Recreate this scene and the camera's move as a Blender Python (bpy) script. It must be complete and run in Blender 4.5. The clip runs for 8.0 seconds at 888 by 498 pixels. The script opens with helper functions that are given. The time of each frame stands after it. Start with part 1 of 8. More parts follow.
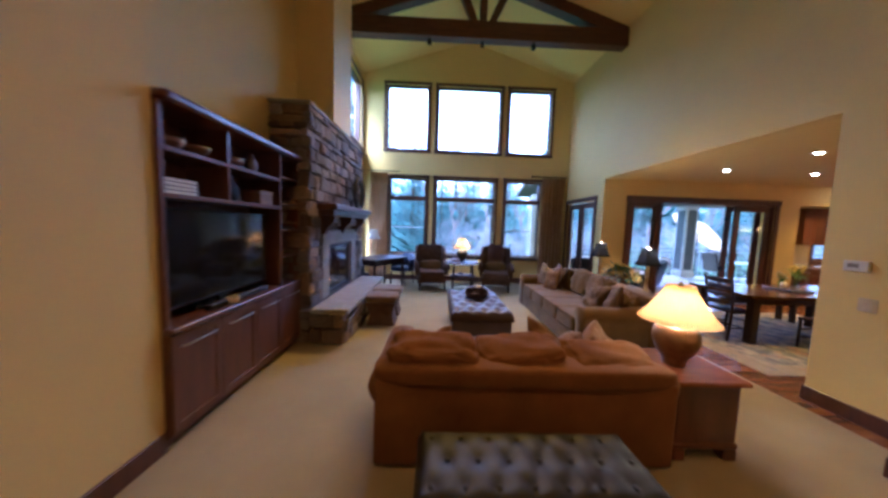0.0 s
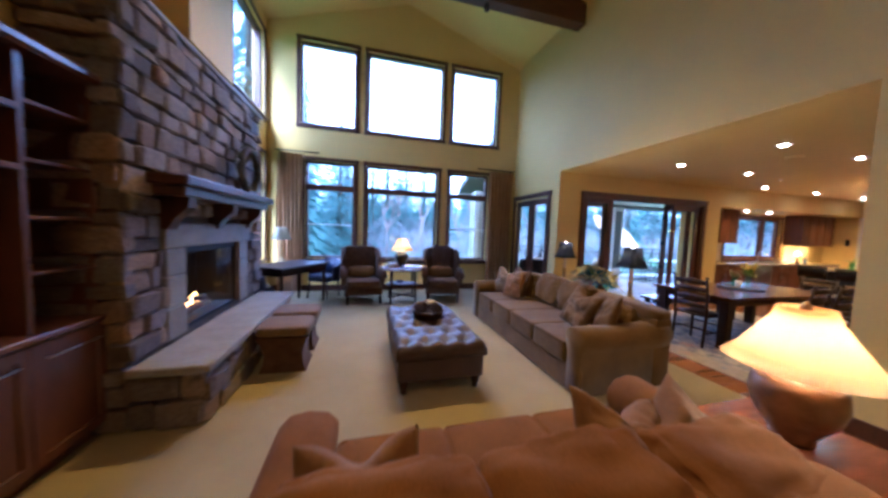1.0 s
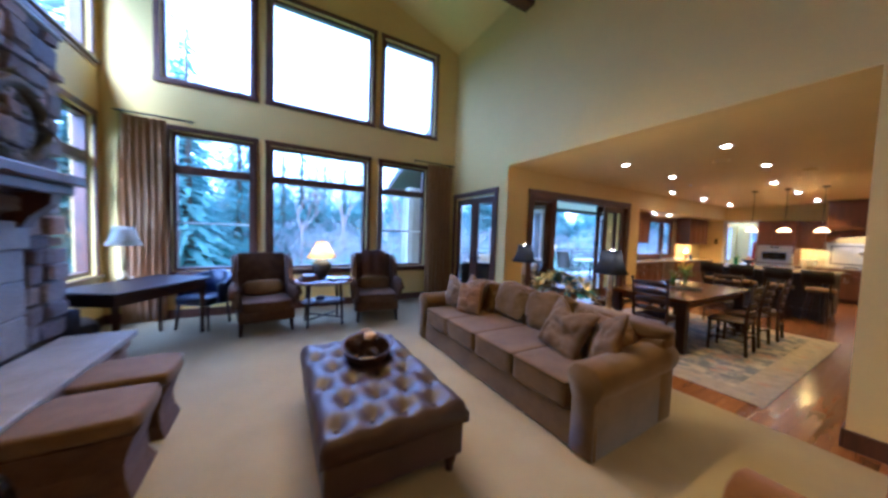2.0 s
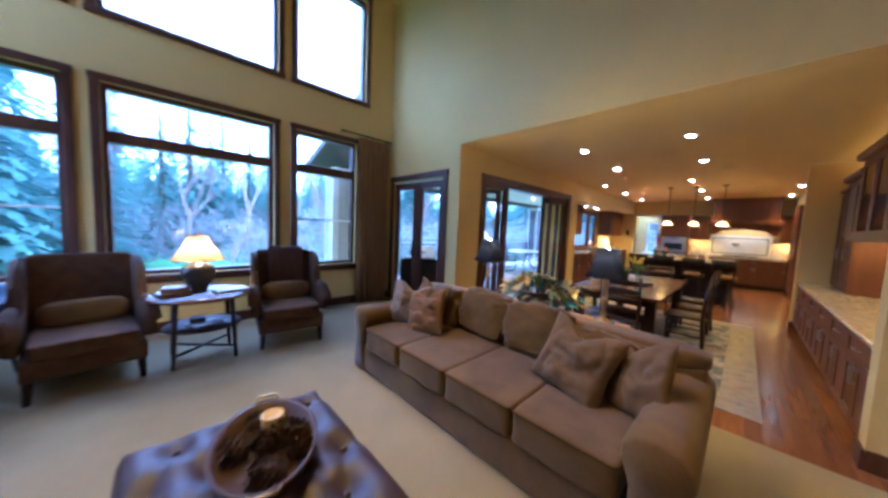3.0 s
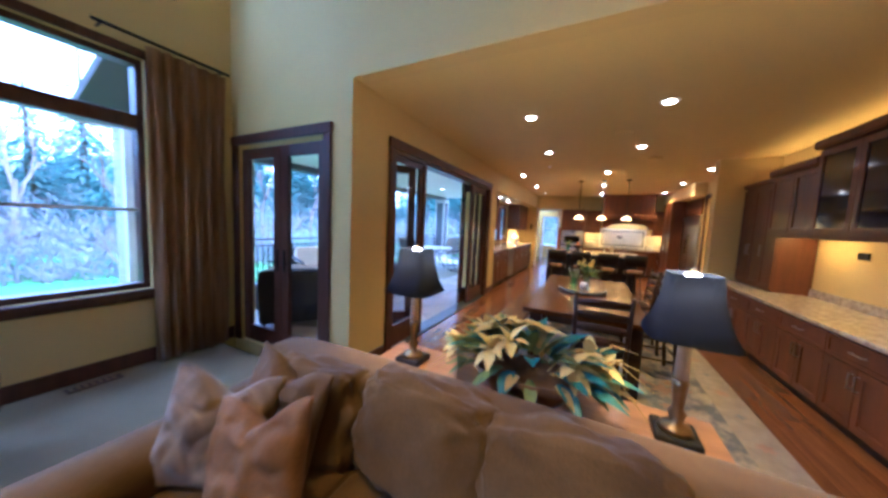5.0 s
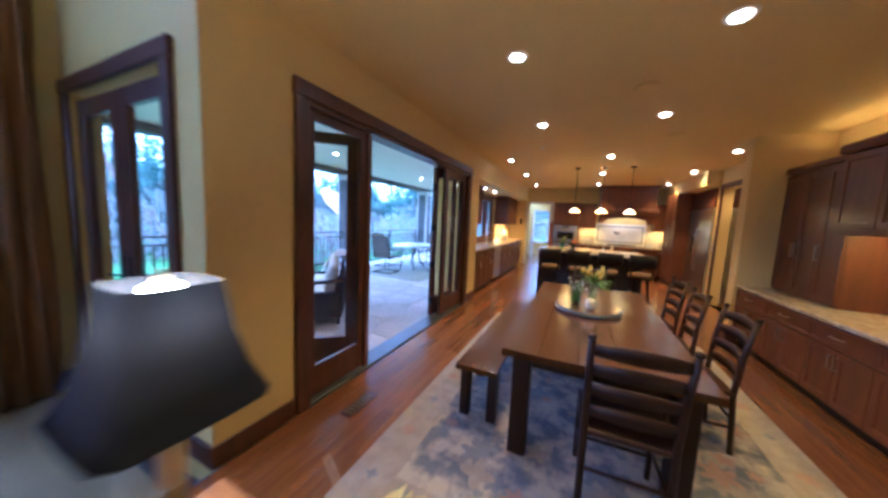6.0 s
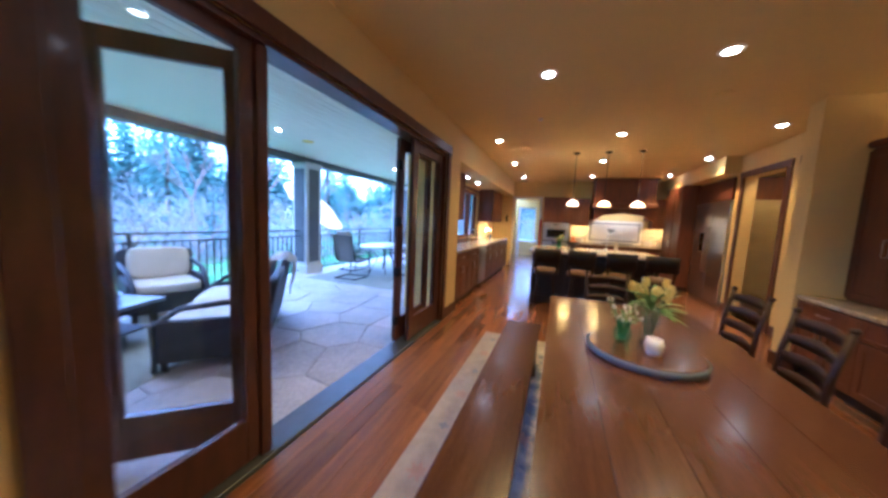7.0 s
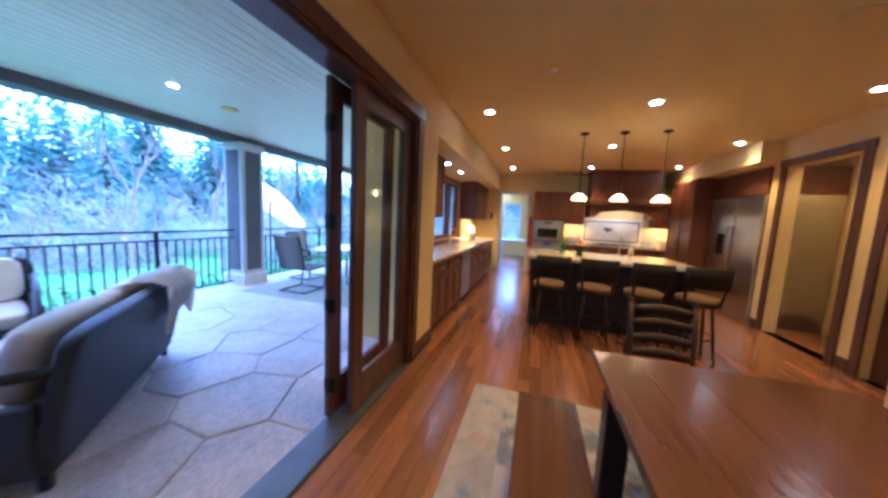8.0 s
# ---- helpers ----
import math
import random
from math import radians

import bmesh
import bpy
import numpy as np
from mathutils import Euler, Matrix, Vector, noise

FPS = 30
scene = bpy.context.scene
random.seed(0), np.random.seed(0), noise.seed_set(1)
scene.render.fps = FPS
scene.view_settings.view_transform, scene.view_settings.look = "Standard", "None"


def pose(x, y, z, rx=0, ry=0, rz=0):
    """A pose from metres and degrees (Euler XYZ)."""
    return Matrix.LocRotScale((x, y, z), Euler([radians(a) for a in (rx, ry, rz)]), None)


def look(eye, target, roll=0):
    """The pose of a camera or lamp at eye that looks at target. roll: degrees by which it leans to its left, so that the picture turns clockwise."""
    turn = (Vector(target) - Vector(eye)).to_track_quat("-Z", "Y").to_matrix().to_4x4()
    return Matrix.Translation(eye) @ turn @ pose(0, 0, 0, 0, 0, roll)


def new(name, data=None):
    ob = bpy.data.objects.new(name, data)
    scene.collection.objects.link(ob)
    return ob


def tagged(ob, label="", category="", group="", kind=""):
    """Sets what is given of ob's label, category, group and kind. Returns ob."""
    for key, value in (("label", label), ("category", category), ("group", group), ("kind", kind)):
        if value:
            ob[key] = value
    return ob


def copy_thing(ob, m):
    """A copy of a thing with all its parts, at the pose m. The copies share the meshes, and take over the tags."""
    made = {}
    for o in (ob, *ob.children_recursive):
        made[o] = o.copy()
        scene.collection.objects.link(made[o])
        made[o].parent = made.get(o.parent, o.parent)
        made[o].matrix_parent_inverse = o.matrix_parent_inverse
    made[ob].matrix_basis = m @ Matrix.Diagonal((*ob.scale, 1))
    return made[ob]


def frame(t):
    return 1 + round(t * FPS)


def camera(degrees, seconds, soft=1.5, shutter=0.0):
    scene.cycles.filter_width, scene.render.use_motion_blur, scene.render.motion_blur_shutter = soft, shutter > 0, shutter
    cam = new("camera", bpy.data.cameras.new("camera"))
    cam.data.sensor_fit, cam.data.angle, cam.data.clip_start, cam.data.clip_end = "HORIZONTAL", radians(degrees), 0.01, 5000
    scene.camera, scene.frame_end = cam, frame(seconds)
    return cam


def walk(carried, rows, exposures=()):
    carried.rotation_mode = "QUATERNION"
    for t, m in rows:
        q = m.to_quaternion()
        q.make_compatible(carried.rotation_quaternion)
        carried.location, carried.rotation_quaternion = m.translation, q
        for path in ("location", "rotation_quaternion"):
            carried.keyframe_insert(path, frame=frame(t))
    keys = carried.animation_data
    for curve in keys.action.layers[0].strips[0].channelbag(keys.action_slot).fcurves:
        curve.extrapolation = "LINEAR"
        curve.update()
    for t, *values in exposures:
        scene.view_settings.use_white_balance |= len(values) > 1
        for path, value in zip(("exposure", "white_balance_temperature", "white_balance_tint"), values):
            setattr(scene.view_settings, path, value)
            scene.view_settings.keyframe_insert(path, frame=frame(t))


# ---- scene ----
cam = camera(113.5, 8.0, soft=3.0, shutter=0.5)
PATH = [
    (0, (0.363, -0.003, 1.582), (0.418, 1.989, 1.421), 2.0),
    (0.5, (0.328, 0.681, 1.537), (0.605, 2.656, 1.394), 2.1),
    (1, (0.324, 1.302, 1.477), (0.839, 3.231, 1.347), 2.2),
    (1.2, (0.328, 1.527, 1.457), (0.944, 3.426, 1.338), 2.1),
    (2.3, (0.491, 2.667, 1.461), (1.615, 4.318, 1.342), 2.2),
    (2.5, (0.558, 2.891, 1.469), (1.766, 4.479, 1.33), 2.4),
    (3, (0.752, 3.324, 1.476), (2.142, 4.753, 1.324), 2.5),
    (3.5, (1.009, 3.702, 1.459), (2.541, 4.977, 1.293), 2.6),
    (4, (1.328, 4.011, 1.447), (2.963, 5.15, 1.275), 2.6),
    (4.5, (1.719, 4.247, 1.494), (3.424, 5.277, 1.313), 2.5),
    (4.7, (1.843, 4.342, 1.493), (3.584, 5.311, 1.319), 2.5),
    (5.8, (2.873, 4.644, 1.527), (4.7, 5.437, 1.34), 2.9),
    (6, (3.172, 4.635, 1.496), (4.98, 5.466, 1.292), 2.7),
    (6.5, (3.708, 4.779, 1.439), (5.538, 5.561, 1.239), 2.8),
    (7, (4.279, 4.981, 1.403), (6.134, 5.701, 1.205), 2.6),
    (7.5, (4.882, 5.164, 1.429), (6.758, 5.824, 1.215), 2.7),
    (8, (5.477, 5.352, 1.42), (7.377, 5.94, 1.206), 2.8),
]
walk(cam, [(t, look(eye, target, roll)) for t, eye, target, roll in PATH], [(0.0, 3.45, 4380, 19), (1.0, 3.48, 4270, 18), (2.5, 3.5, 4070, 14), (4.5, 3.52, 4100, 16), (6.5, 3.48, 4040, 16), (8.0, 3.4, 4020, 21)])

# ---------------------------------------------------------------- world and light
world = bpy.data.worlds.new("overcast_sky")
scene.world = world
world.use_nodes = True
wn = world.node_tree
sky = wn.nodes.new("ShaderNodeTexSky")
sky.sky_type = "NISHITA"
sky.sun_disc = False
sky.sun_elevation = radians(44)
sky.sun_rotation = radians(204)
sky.air_density, sky.dust_density, sky.ozone_density = 1.0, 2.0, 2.0
wn.nodes["Background"].inputs["Strength"].default_value = 0.15
veil = wn.nodes.new("ShaderNodeMixRGB")
veil.inputs[0].default_value = 0.6
veil.inputs[2].default_value = (7.4, 8.4, 11.4, 1)
wn.links.new(sky.outputs[0], veil.inputs[1])
wn.links.new(veil.outputs[0], wn.nodes["Background"].inputs["Color"])
sun_data = bpy.data.lights.new("sun", "SUN")
sun_data.energy, sun_data.angle, sun_data.color = 1.0, radians(20), (1, 0.97, 0.93)
sun = new("sun", sun_data)
sun.matrix_world = look((-18, -40, 42), (0, 0, 0))

# ---------------------------------------------------------------- helpers for meshes


def box(bm, x0, x1, y0, y1, z0, z1, bevel=0.0, seg=1):
    v = [bm.verts.new(p) for p in ((x0, y0, z0), (x1, y0, z0), (x1, y1, z0), (x0, y1, z0), (x0, y0, z1), (x1, y0, z1), (x1, y1, z1), (x0, y1, z1))]
    f = [bm.faces.new([v[i] for i in q]) for q in ((3, 2, 1, 0), (4, 5, 6, 7), (0, 1, 5, 4), (1, 2, 6, 5), (2, 3, 7, 6), (3, 0, 4, 7))]
    if bevel:
        e = list({e for q in f for e in q.edges})
        bmesh.ops.bevel(bm, geom=e, offset=bevel, segments=seg, affect="EDGES", profile=0.5)
    return v


def lathe(bm, profile, cx=0, cy=0, seg=20, sx=1.0, sy=1.0):
    rings = []
    for r, z in profile:
        rings.append([bm.verts.new((cx + sx * r * math.cos(a), cy + sy * r * math.sin(a), z)) for a in (2 * math.pi * k / seg for k in range(seg))])
    for a, b in zip(rings, rings[1:]):
        for k in range(seg):
            bm.faces.new((a[k], a[(k + 1) % seg], b[(k + 1) % seg], b[k]))
    bm.faces.new(rings[0][::-1])
    bm.faces.new(rings[-1])


def tube(bm, pts, r, seg=8, r1=None):
    pts = [Vector(p) for p in pts]
    r1 = r if r1 is None else r1
    rings = []
    for i, p in enumerate(pts):
        d = (pts[min(i + 1, len(pts) - 1)] - pts[max(i - 1, 0)]).normalized()
        u = d.cross(Vector((0, 0, 1)) if abs(d.z) < 0.95 else Vector((1, 0, 0))).normalized()
        w = d.cross(u)
        q = r + (r1 - r) * i / max(1, len(pts) - 1)
        rings.append([bm.verts.new(p + q * (math.cos(a) * u + math.sin(a) * w)) for a in (2 * math.pi * k / seg for k in range(seg))])
    for a, b in zip(rings, rings[1:]):
        for k in range(seg):
            bm.faces.new((a[k], a[(k + 1) % seg], b[(k + 1) % seg], b[k]))
    bm.faces.new(rings[0][::-1])
    bm.faces.new(rings[-1])


def soft(bm, x0, x1, y0, y1, z0, z1, power=4.0, puff=0.0, n=10, wrinkle=0.0, seed=0.0, m=None):
    """A stuffed, rounded block: a superellipsoid on a grid cube."""
    c, h = Vector(((x0 + x1) / 2, (y0 + y1) / 2, (z0 + z1) / 2)), Vector(((x1 - x0) / 2, (y1 - y0) / 2, (z1 - z0) / 2))
    grid, N = {}, n + 1

    def at(i, j, k):
        if (i, j, k) not in grid:
            grid[i, j, k] = bm.verts.new((2 * i / N - 1, 2 * j / N - 1, 2 * k / N - 1))
        return grid[i, j, k]

    for i in range(N):
        for j in range(N):
            for w in (0, N):
                bm.faces.new((at(i, j, w), at(i + 1, j, w), at(i + 1, j + 1, w), at(i, j + 1, w)))
                bm.faces.new((at(i, w, j), at(i + 1, w, j), at(i + 1, w, j + 1), at(i, w, j + 1)))
                bm.faces.new((at(w, i, j), at(w, i + 1, j), at(w, i + 1, j + 1), at(w, i, j + 1)))
    seen = list(grid.values())
    for v in seen:
        p = v.co
        s = Vector([math.copysign(math.sin(abs(a) * math.pi / 2) ** 0.8, a) for a in p])
        q = (abs(s.x) ** power + abs(s.y) ** power + abs(s.z) ** power) ** (1 / power)
        s = s / q
        w = noise.noise(Vector((s.x * 2.1 + seed, s.y * 2.1, s.z * 2.1 + seed * 0.7))) * wrinkle
        w += noise.noise(Vector((s.x * 5.3 + seed, s.y * 5.3 - seed, s.z * 5.3))) * wrinkle * 0.4
        if wrinkle > 0.05:
            w -= wrinkle * 1.5 * max(0.0, 0.22 - abs(noise.noise(Vector((s.x * 1.7 - seed, s.y * 1.2, s.z * 1.9 + seed)))))
            w -= wrinkle * 1.3 * max(0.0, 0.16 - abs(noise.noise(Vector((s.x * 3.1 + seed, s.y * 2.0, s.z * 4.2 - seed))))) * (0.5 + 0.5 * s.z)
        r = 1 + puff * (1 - max(abs(s.x), abs(s.y), abs(s.z)) ** 2) + w
        v.co = Vector((c.x + h.x * s.x * r, c.y + h.y * s.y * r, c.z + h.z * s.z * r))
        if m is not None:
            v.co = m @ v.co
    return list(seen)


def part(name, bm, material, parent=None, label="", smooth=False):
    bmesh.ops.recalc_face_normals(bm, faces=bm.faces)
    me = bpy.data.meshes.new(name)
    for f in bm.faces:
        f.smooth = smooth
    bm.to_mesh(me)
    bm.free()
    me.materials.append(material)
    ob = new(name, me)
    if parent:
        ob.parent = parent
    if label:
        ob["label"] = label
    return ob


def thing(name, x, y, z, rz, label, category, group=""):
    ob = new(name)
    ob.empty_display_size = 0.1
    ob.matrix_basis = pose(x, y, z, 0, 0, rz)
    return tagged(ob, label, category, group)


def slab(name, material, parent, *dims, bevel=0.0, seg=1, label="", smooth=False):
    bm = bmesh.new()
    box(bm, *dims, bevel=bevel, seg=seg)
    return part(name, bm, material, parent, label, smooth)


def wall(name, axis, p0, p1, a0, a1, z0, z1, holes, material, label):
    """A wall across `axis` from p0 to p1 thick, running a0..a1, with holes (a0, a1, z0, z1) cut right through."""
    us = sorted({a0, a1, *[h[0] for h in holes], *[h[1] for h in holes]})
    zs = sorted({z0, z1, *[h[2] for h in holes], *[h[3] for h in holes]})
    us, zs = [u for u in us if a0 <= u <= a1], [z for z in zs if z0 <= z <= z1]

    def solid(i, k):
        if not (0 <= i < len(us) - 1 and 0 <= k < len(zs) - 1):
            return False
        u, z = (us[i] + us[i + 1]) / 2, (zs[k] + zs[k + 1]) / 2
        return not any(h[0] < u < h[1] and h[2] < z < h[3] for h in holes)

    bm = bmesh.new()
    P = (lambda p, u, z: (p, u, z)) if axis == "x" else (lambda p, u, z: (u, p, z))

    def quad(*c):
        bm.faces.new([bm.verts.new(P(*q)) for q in c])

    for i in range(len(us) - 1):
        for k in range(len(zs) - 1):
            if solid(i, k):
                u, U, z, Z = us[i], us[i + 1], zs[k], zs[k + 1]
                quad((p0, u, z), (p0, U, z), (p0, U, Z), (p0, u, Z))
                quad((p1, u, z), (p1, U, z), (p1, U, Z), (p1, u, Z))
                if not solid(i - 1, k):
                    quad((p0, u, z), (p1, u, z), (p1, u, Z), (p0, u, Z))
                if not solid(i + 1, k):
                    quad((p0, U, z), (p1, U, z), (p1, U, Z), (p0, U, Z))
                if not solid(i, k - 1):
                    quad((p0, u, z), (p1, u, z), (p1, U, z), (p0, U, z))
                if not solid(i, k + 1):
                    quad((p0, u, Z), (p1, u, Z), (p1, U, Z), (p0, U, Z))
    bmesh.ops.remove_doubles(bm, verts=bm.verts, dist=0.0005)
    return tagged(part(name, bm, material), label, "wall", kind="structure")


# ---------------------------------------------------------------- materials


def material(name, colour, rough=0.6, metal=0.0, second=None, size=4.0, stretch=(1, 1, 1), grain=0.0, grain_size=200.0, bump=0.0, per_piece=0.0, spec=0.5, sheen=0.0, coat=0.0, rough_var=0.0, contrast=1.0, coords="Object", ior=1.5):
    m = bpy.data.materials.new(name)
    m.use_nodes = True
    t = m.node_tree
    b = t.nodes["Principled BSDF"]
    N = t.nodes.new
    L = t.links.new
    b.inputs["Roughness"].default_value = rough
    b.inputs["Metallic"].default_value = metal
    b.inputs["Specular IOR Level"].default_value = spec
    b.inputs["IOR"].default_value = ior
    b.inputs["Sheen Weight"].default_value = sheen
    b.inputs["Coat Weight"].default_value = coat
    b.inputs["Coat Roughness"].default_value = 0.12
    tex = N("ShaderNodeTexCoord")
    mp = N("ShaderNodeMapping")
    mp.inputs["Scale"].default_value = stretch
    L(tex.outputs[coords], mp.inputs["Vector"])
    vec = mp.outputs["Vector"]
    if per_piece:
        info = N("ShaderNodeObjectInfo")
        add = N("ShaderNodeVectorMath")
        add.operation = "MULTIPLY_ADD"
        comb = N("ShaderNodeCombineXYZ")
        for k in range(3):
            L(info.outputs["Random"], comb.inputs[k])
        add.inputs[1].default_value = (37, 53, 71)
        L(comb.outputs[0], add.inputs[0])
        L(vec, add.inputs[2])
        vec = add.outputs[0]
    big = N("ShaderNodeTexNoise")
    big.inputs["Scale"].default_value = size
    big.inputs["Detail"].default_value = 5
    big.inputs["Roughness"].default_value = 0.6
    L(vec, big.inputs["Vector"])
    fine = N("ShaderNodeTexNoise")
    fine.inputs["Scale"].default_value = grain_size
    fine.inputs["Detail"].default_value = 3
    L(vec, fine.inputs["Vector"])
    ramp = N("ShaderNodeValToRGB")
    second = second or tuple(c * 0.8 for c in colour)
    ramp.color_ramp.elements[0].position = 0.5 - 0.18 / contrast
    ramp.color_ramp.elements[1].position = 0.5 + 0.18 / contrast
    ramp.color_ramp.elements[0].color = (*second, 1)
    ramp.color_ramp.elements[1].color = (*colour, 1)
    L(big.outputs["Fac"], ramp.inputs[0])
    col = ramp.outputs[0]
    if grain:
        mix = N("ShaderNodeMix")
        mix.data_type, mix.blend_type = "RGBA", "OVERLAY"
        mix.inputs["Factor"].default_value = grain
        L(col, mix.inputs["A"])
        L(fine.outputs["Fac"], mix.inputs["B"])
        col = mix.outputs["Result"]
    if per_piece:
        hsv = N("ShaderNodeHueSaturation")
        mr = N("ShaderNodeMapRange")
        mr.inputs["To Min"].default_value, mr.inputs["To Max"].default_value = 1 - per_piece, 1 + per_piece
        L(info.outputs["Random"], mr.inputs["Value"])
        L(mr.outputs[0], hsv.inputs["Value"])
        L(col, hsv.inputs["Color"])
        col = hsv.outputs[0]
    L(col, b.inputs["Base Color"])
    if rough_var:
        mr2 = N("ShaderNodeMapRange")
        mr2.inputs["To Min"].default_value, mr2.inputs["To Max"].default_value = rough - rough_var, rough + rough_var
        L(big.outputs["Fac"], mr2.inputs["Value"])
        L(mr2.outputs[0], b.inputs["Roughness"])
    if bump:
        bp = N("ShaderNodeBump")
        bp.inputs["Strength"].default_value = min(1.0, bump)
        bp.inputs["Distance"].default_value = 0.004
        L(fine.outputs["Fac"], bp.inputs["Height"])
        L(bp.outputs[0], b.inputs["Normal"])
    return m


def glow(name, colour, strength):
    m = bpy.data.materials.new(name)
    m.use_nodes = True
    b = m.node_tree.nodes["Principled BSDF"]
    b.inputs["Base Color"].default_value = (*colour, 1)
    b.inputs["Emission Color"].default_value = (*colour, 1)
    b.inputs["Emission Strength"].default_value = strength
    return m


def glass_mat(name, tint=(1, 1, 1), rough=0.0):
    m = bpy.data.materials.new(name)
    m.use_nodes = True
    t = m.node_tree
    t.nodes.remove(t.nodes["Principled BSDF"])
    tr, gl, mix, fr = t.nodes.new("ShaderNodeBsdfTransparent"), t.nodes.new("ShaderNodeBsdfGlossy"), t.nodes.new("ShaderNodeMixShader"), t.nodes.new("ShaderNodeLayerWeight")
    tr.inputs[0].default_value = (*tint, 1)
    gl.inputs["Roughness"].default_value = rough
    pw, ma = t.nodes.new("ShaderNodeMath"), t.nodes.new("ShaderNodeMath")
    pw.operation, pw.inputs[1].default_value = "POWER", 5.0
    ma.operation, ma.inputs[1].default_value, ma.inputs[2].default_value = "MULTIPLY_ADD", 0.6, 0.035
    t.links.new(fr.outputs["Facing"], pw.inputs[0])
    t.links.new(pw.outputs[0], ma.inputs[0])
    t.links.new(ma.outputs[0], mix.inputs[0])
    t.links.new(tr.outputs[0], mix.inputs[1])
    t.links.new(gl.outputs[0], mix.inputs[2])
    t.links.new(mix.outputs[0], t.nodes["Material Output"].inputs[0])
    return m


def leafy(m, colour, amount=0.45):
    """Lets thin foliage pass light through."""
    t = m.node_tree
    tl, mix = t.nodes.new("ShaderNodeBsdfTranslucent"), t.nodes.new("ShaderNodeMixShader")
    tl.inputs[0].default_value = (*colour, 1)
    mix.inputs[0].default_value = amount
    t.links.new(t.nodes["Principled BSDF"].outputs[0], mix.inputs[1])
    t.links.new(tl.outputs[0], mix.inputs[2])
    t.links.new(mix.outputs[0], t.nodes["Material Output"].inputs[0])
    return m


PAINT = material("wall_paint", (0.70, 0.53, 0.172), 0.75, second=(0.655, 0.494, 0.157), size=0.8, grain=0.06, grain_size=90, bump=0.12)
CEIL = material("ceiling_paint", (0.73, 0.56, 0.18), 0.8, second=(0.69, 0.525, 0.165), size=0.8, grain=0.05, grain_size=120, bump=0.15)
TRIM = material("trim_wood", (0.15, 0.040, 0.012), 0.38, second=(0.078, 0.023, 0.009), size=3, stretch=(6, 6, 1.2), grain=0.3, grain_size=40, bump=0.05, coat=0.15)
TRIM = material("trim_wood", (0.10, 0.033, 0.016), 0.38, second=(0.05, 0.02, 0.011), size=3, stretch=(6, 6, 1.2), grain=0.3, grain_size=40, bump=0.05, coat=0.15)
BEAMW = material("beam_wood", (0.10, 0.036, 0.018), 0.5, second=(0.05, 0.018, 0.01), size=3, stretch=(0.8, 6, 6), grain=0.4, grain_size=30, bump=0.2)
CHERRY = material("cabinet_cherry", (0.175, 0.050, 0.011), 0.42, second=(0.105, 0.034, 0.010), size=2.5, stretch=(5, 5, 0.9), grain=0.35, grain_size=45, bump=0.04, coat=0.1, per_piece=0.12)
CHERRY = material("cabinet_cherry", (0.15, 0.046, 0.011), 0.45, second=(0.095, 0.033, 0.012), size=2.5, stretch=(5, 5, 0.9), grain=0.35, grain_size=45, bump=0.04, coat=0.08, per_piece=0.12)
DARKW = material("dark_stained_wood", (0.034, 0.014, 0.009), 0.45, second=(0.02, 0.009, 0.006), size=3, stretch=(3, 3, 1), grain=0.35, grain_size=45, bump=0.05, coat=0.03, ior=1.35)
CARPET = material("carpet", (0.35, 0.285, 0.155), 0.95, second=(0.28, 0.226, 0.12), size=1.3, grain=0.45, grain_size=260, bump=0.8, spec=0.1, sheen=0.1)
PLANK = material("oak_plank", (0.31, 0.120, 0.027), 0.22, second=(0.19, 0.072, 0.02), size=2.2, stretch=(0.7, 9, 9), grain=0.35, grain_size=30, bump=0.03, per_piece=0.2, coat=0.35, rough_var=0.06)
PLANK = material("oak_plank", (0.25, 0.097, 0.021), 0.24, second=(0.155, 0.06, 0.018), size=2.2, stretch=(0.7, 9, 9), grain=0.35, grain_size=30, bump=0.04, per_piece=0.3, coat=0.35, rough_var=0.06)


def stone_material(name):
    """Split stone: each piece takes its hue from a range of greys, tans and browns, with mottling and rough relief."""
    m = material(name, (0.30, 0.25, 0.22), 0.85, second=(0.15, 0.125, 0.115), size=7, grain=0.5, grain_size=60, bump=0.8, per_piece=0.35)
    t = m.node_tree
    b = t.nodes["Principled BSDF"]
    info = [nd for nd in t.nodes if nd.bl_idname == "ShaderNodeObjectInfo"][0]
    hue = t.nodes.new("ShaderNodeValToRGB")
    hue.color_ramp.interpolation = "CONSTANT"
    tones = ((0.0, (0.80, 0.78, 0.80)), (0.22, (1.05, 0.86, 0.68)), (0.38, (0.62, 0.62, 0.70)), (0.56, (0.92, 0.84, 0.80)), (0.72, (1.0, 0.76, 0.58)), (0.84, (0.50, 0.47, 0.50)))
    while len(hue.color_ramp.elements) < len(tones):
        hue.color_ramp.elements.new(0.5)
    for el, (at, c) in zip(hue.color_ramp.elements, tones):
        el.position, el.color = at, (*c, 1)
    fr_ = t.nodes.new("ShaderNodeMath")
    fr_.operation = "FRACT"
    mu = t.nodes.new("ShaderNodeMath")
    mu.operation, mu.inputs[1].default_value = "MULTIPLY", 7.31
    t.links.new(info.outputs["Random"], mu.inputs[0])
    t.links.new(mu.outputs[0], fr_.inputs[0])
    t.links.new(fr_.outputs[0], hue.inputs[0])
    mix = t.nodes.new("ShaderNodeMixRGB")
    mix.blend_type, mix.inputs[0].default_value = "MULTIPLY", 1.0
    t.links.new(b.inputs["Base Color"].links[0].from_socket, mix.inputs[1])
    t.links.new(hue.outputs[0], mix.inputs[2])
    t.links.new(mix.outputs[0], b.inputs["Base Color"])
    return m


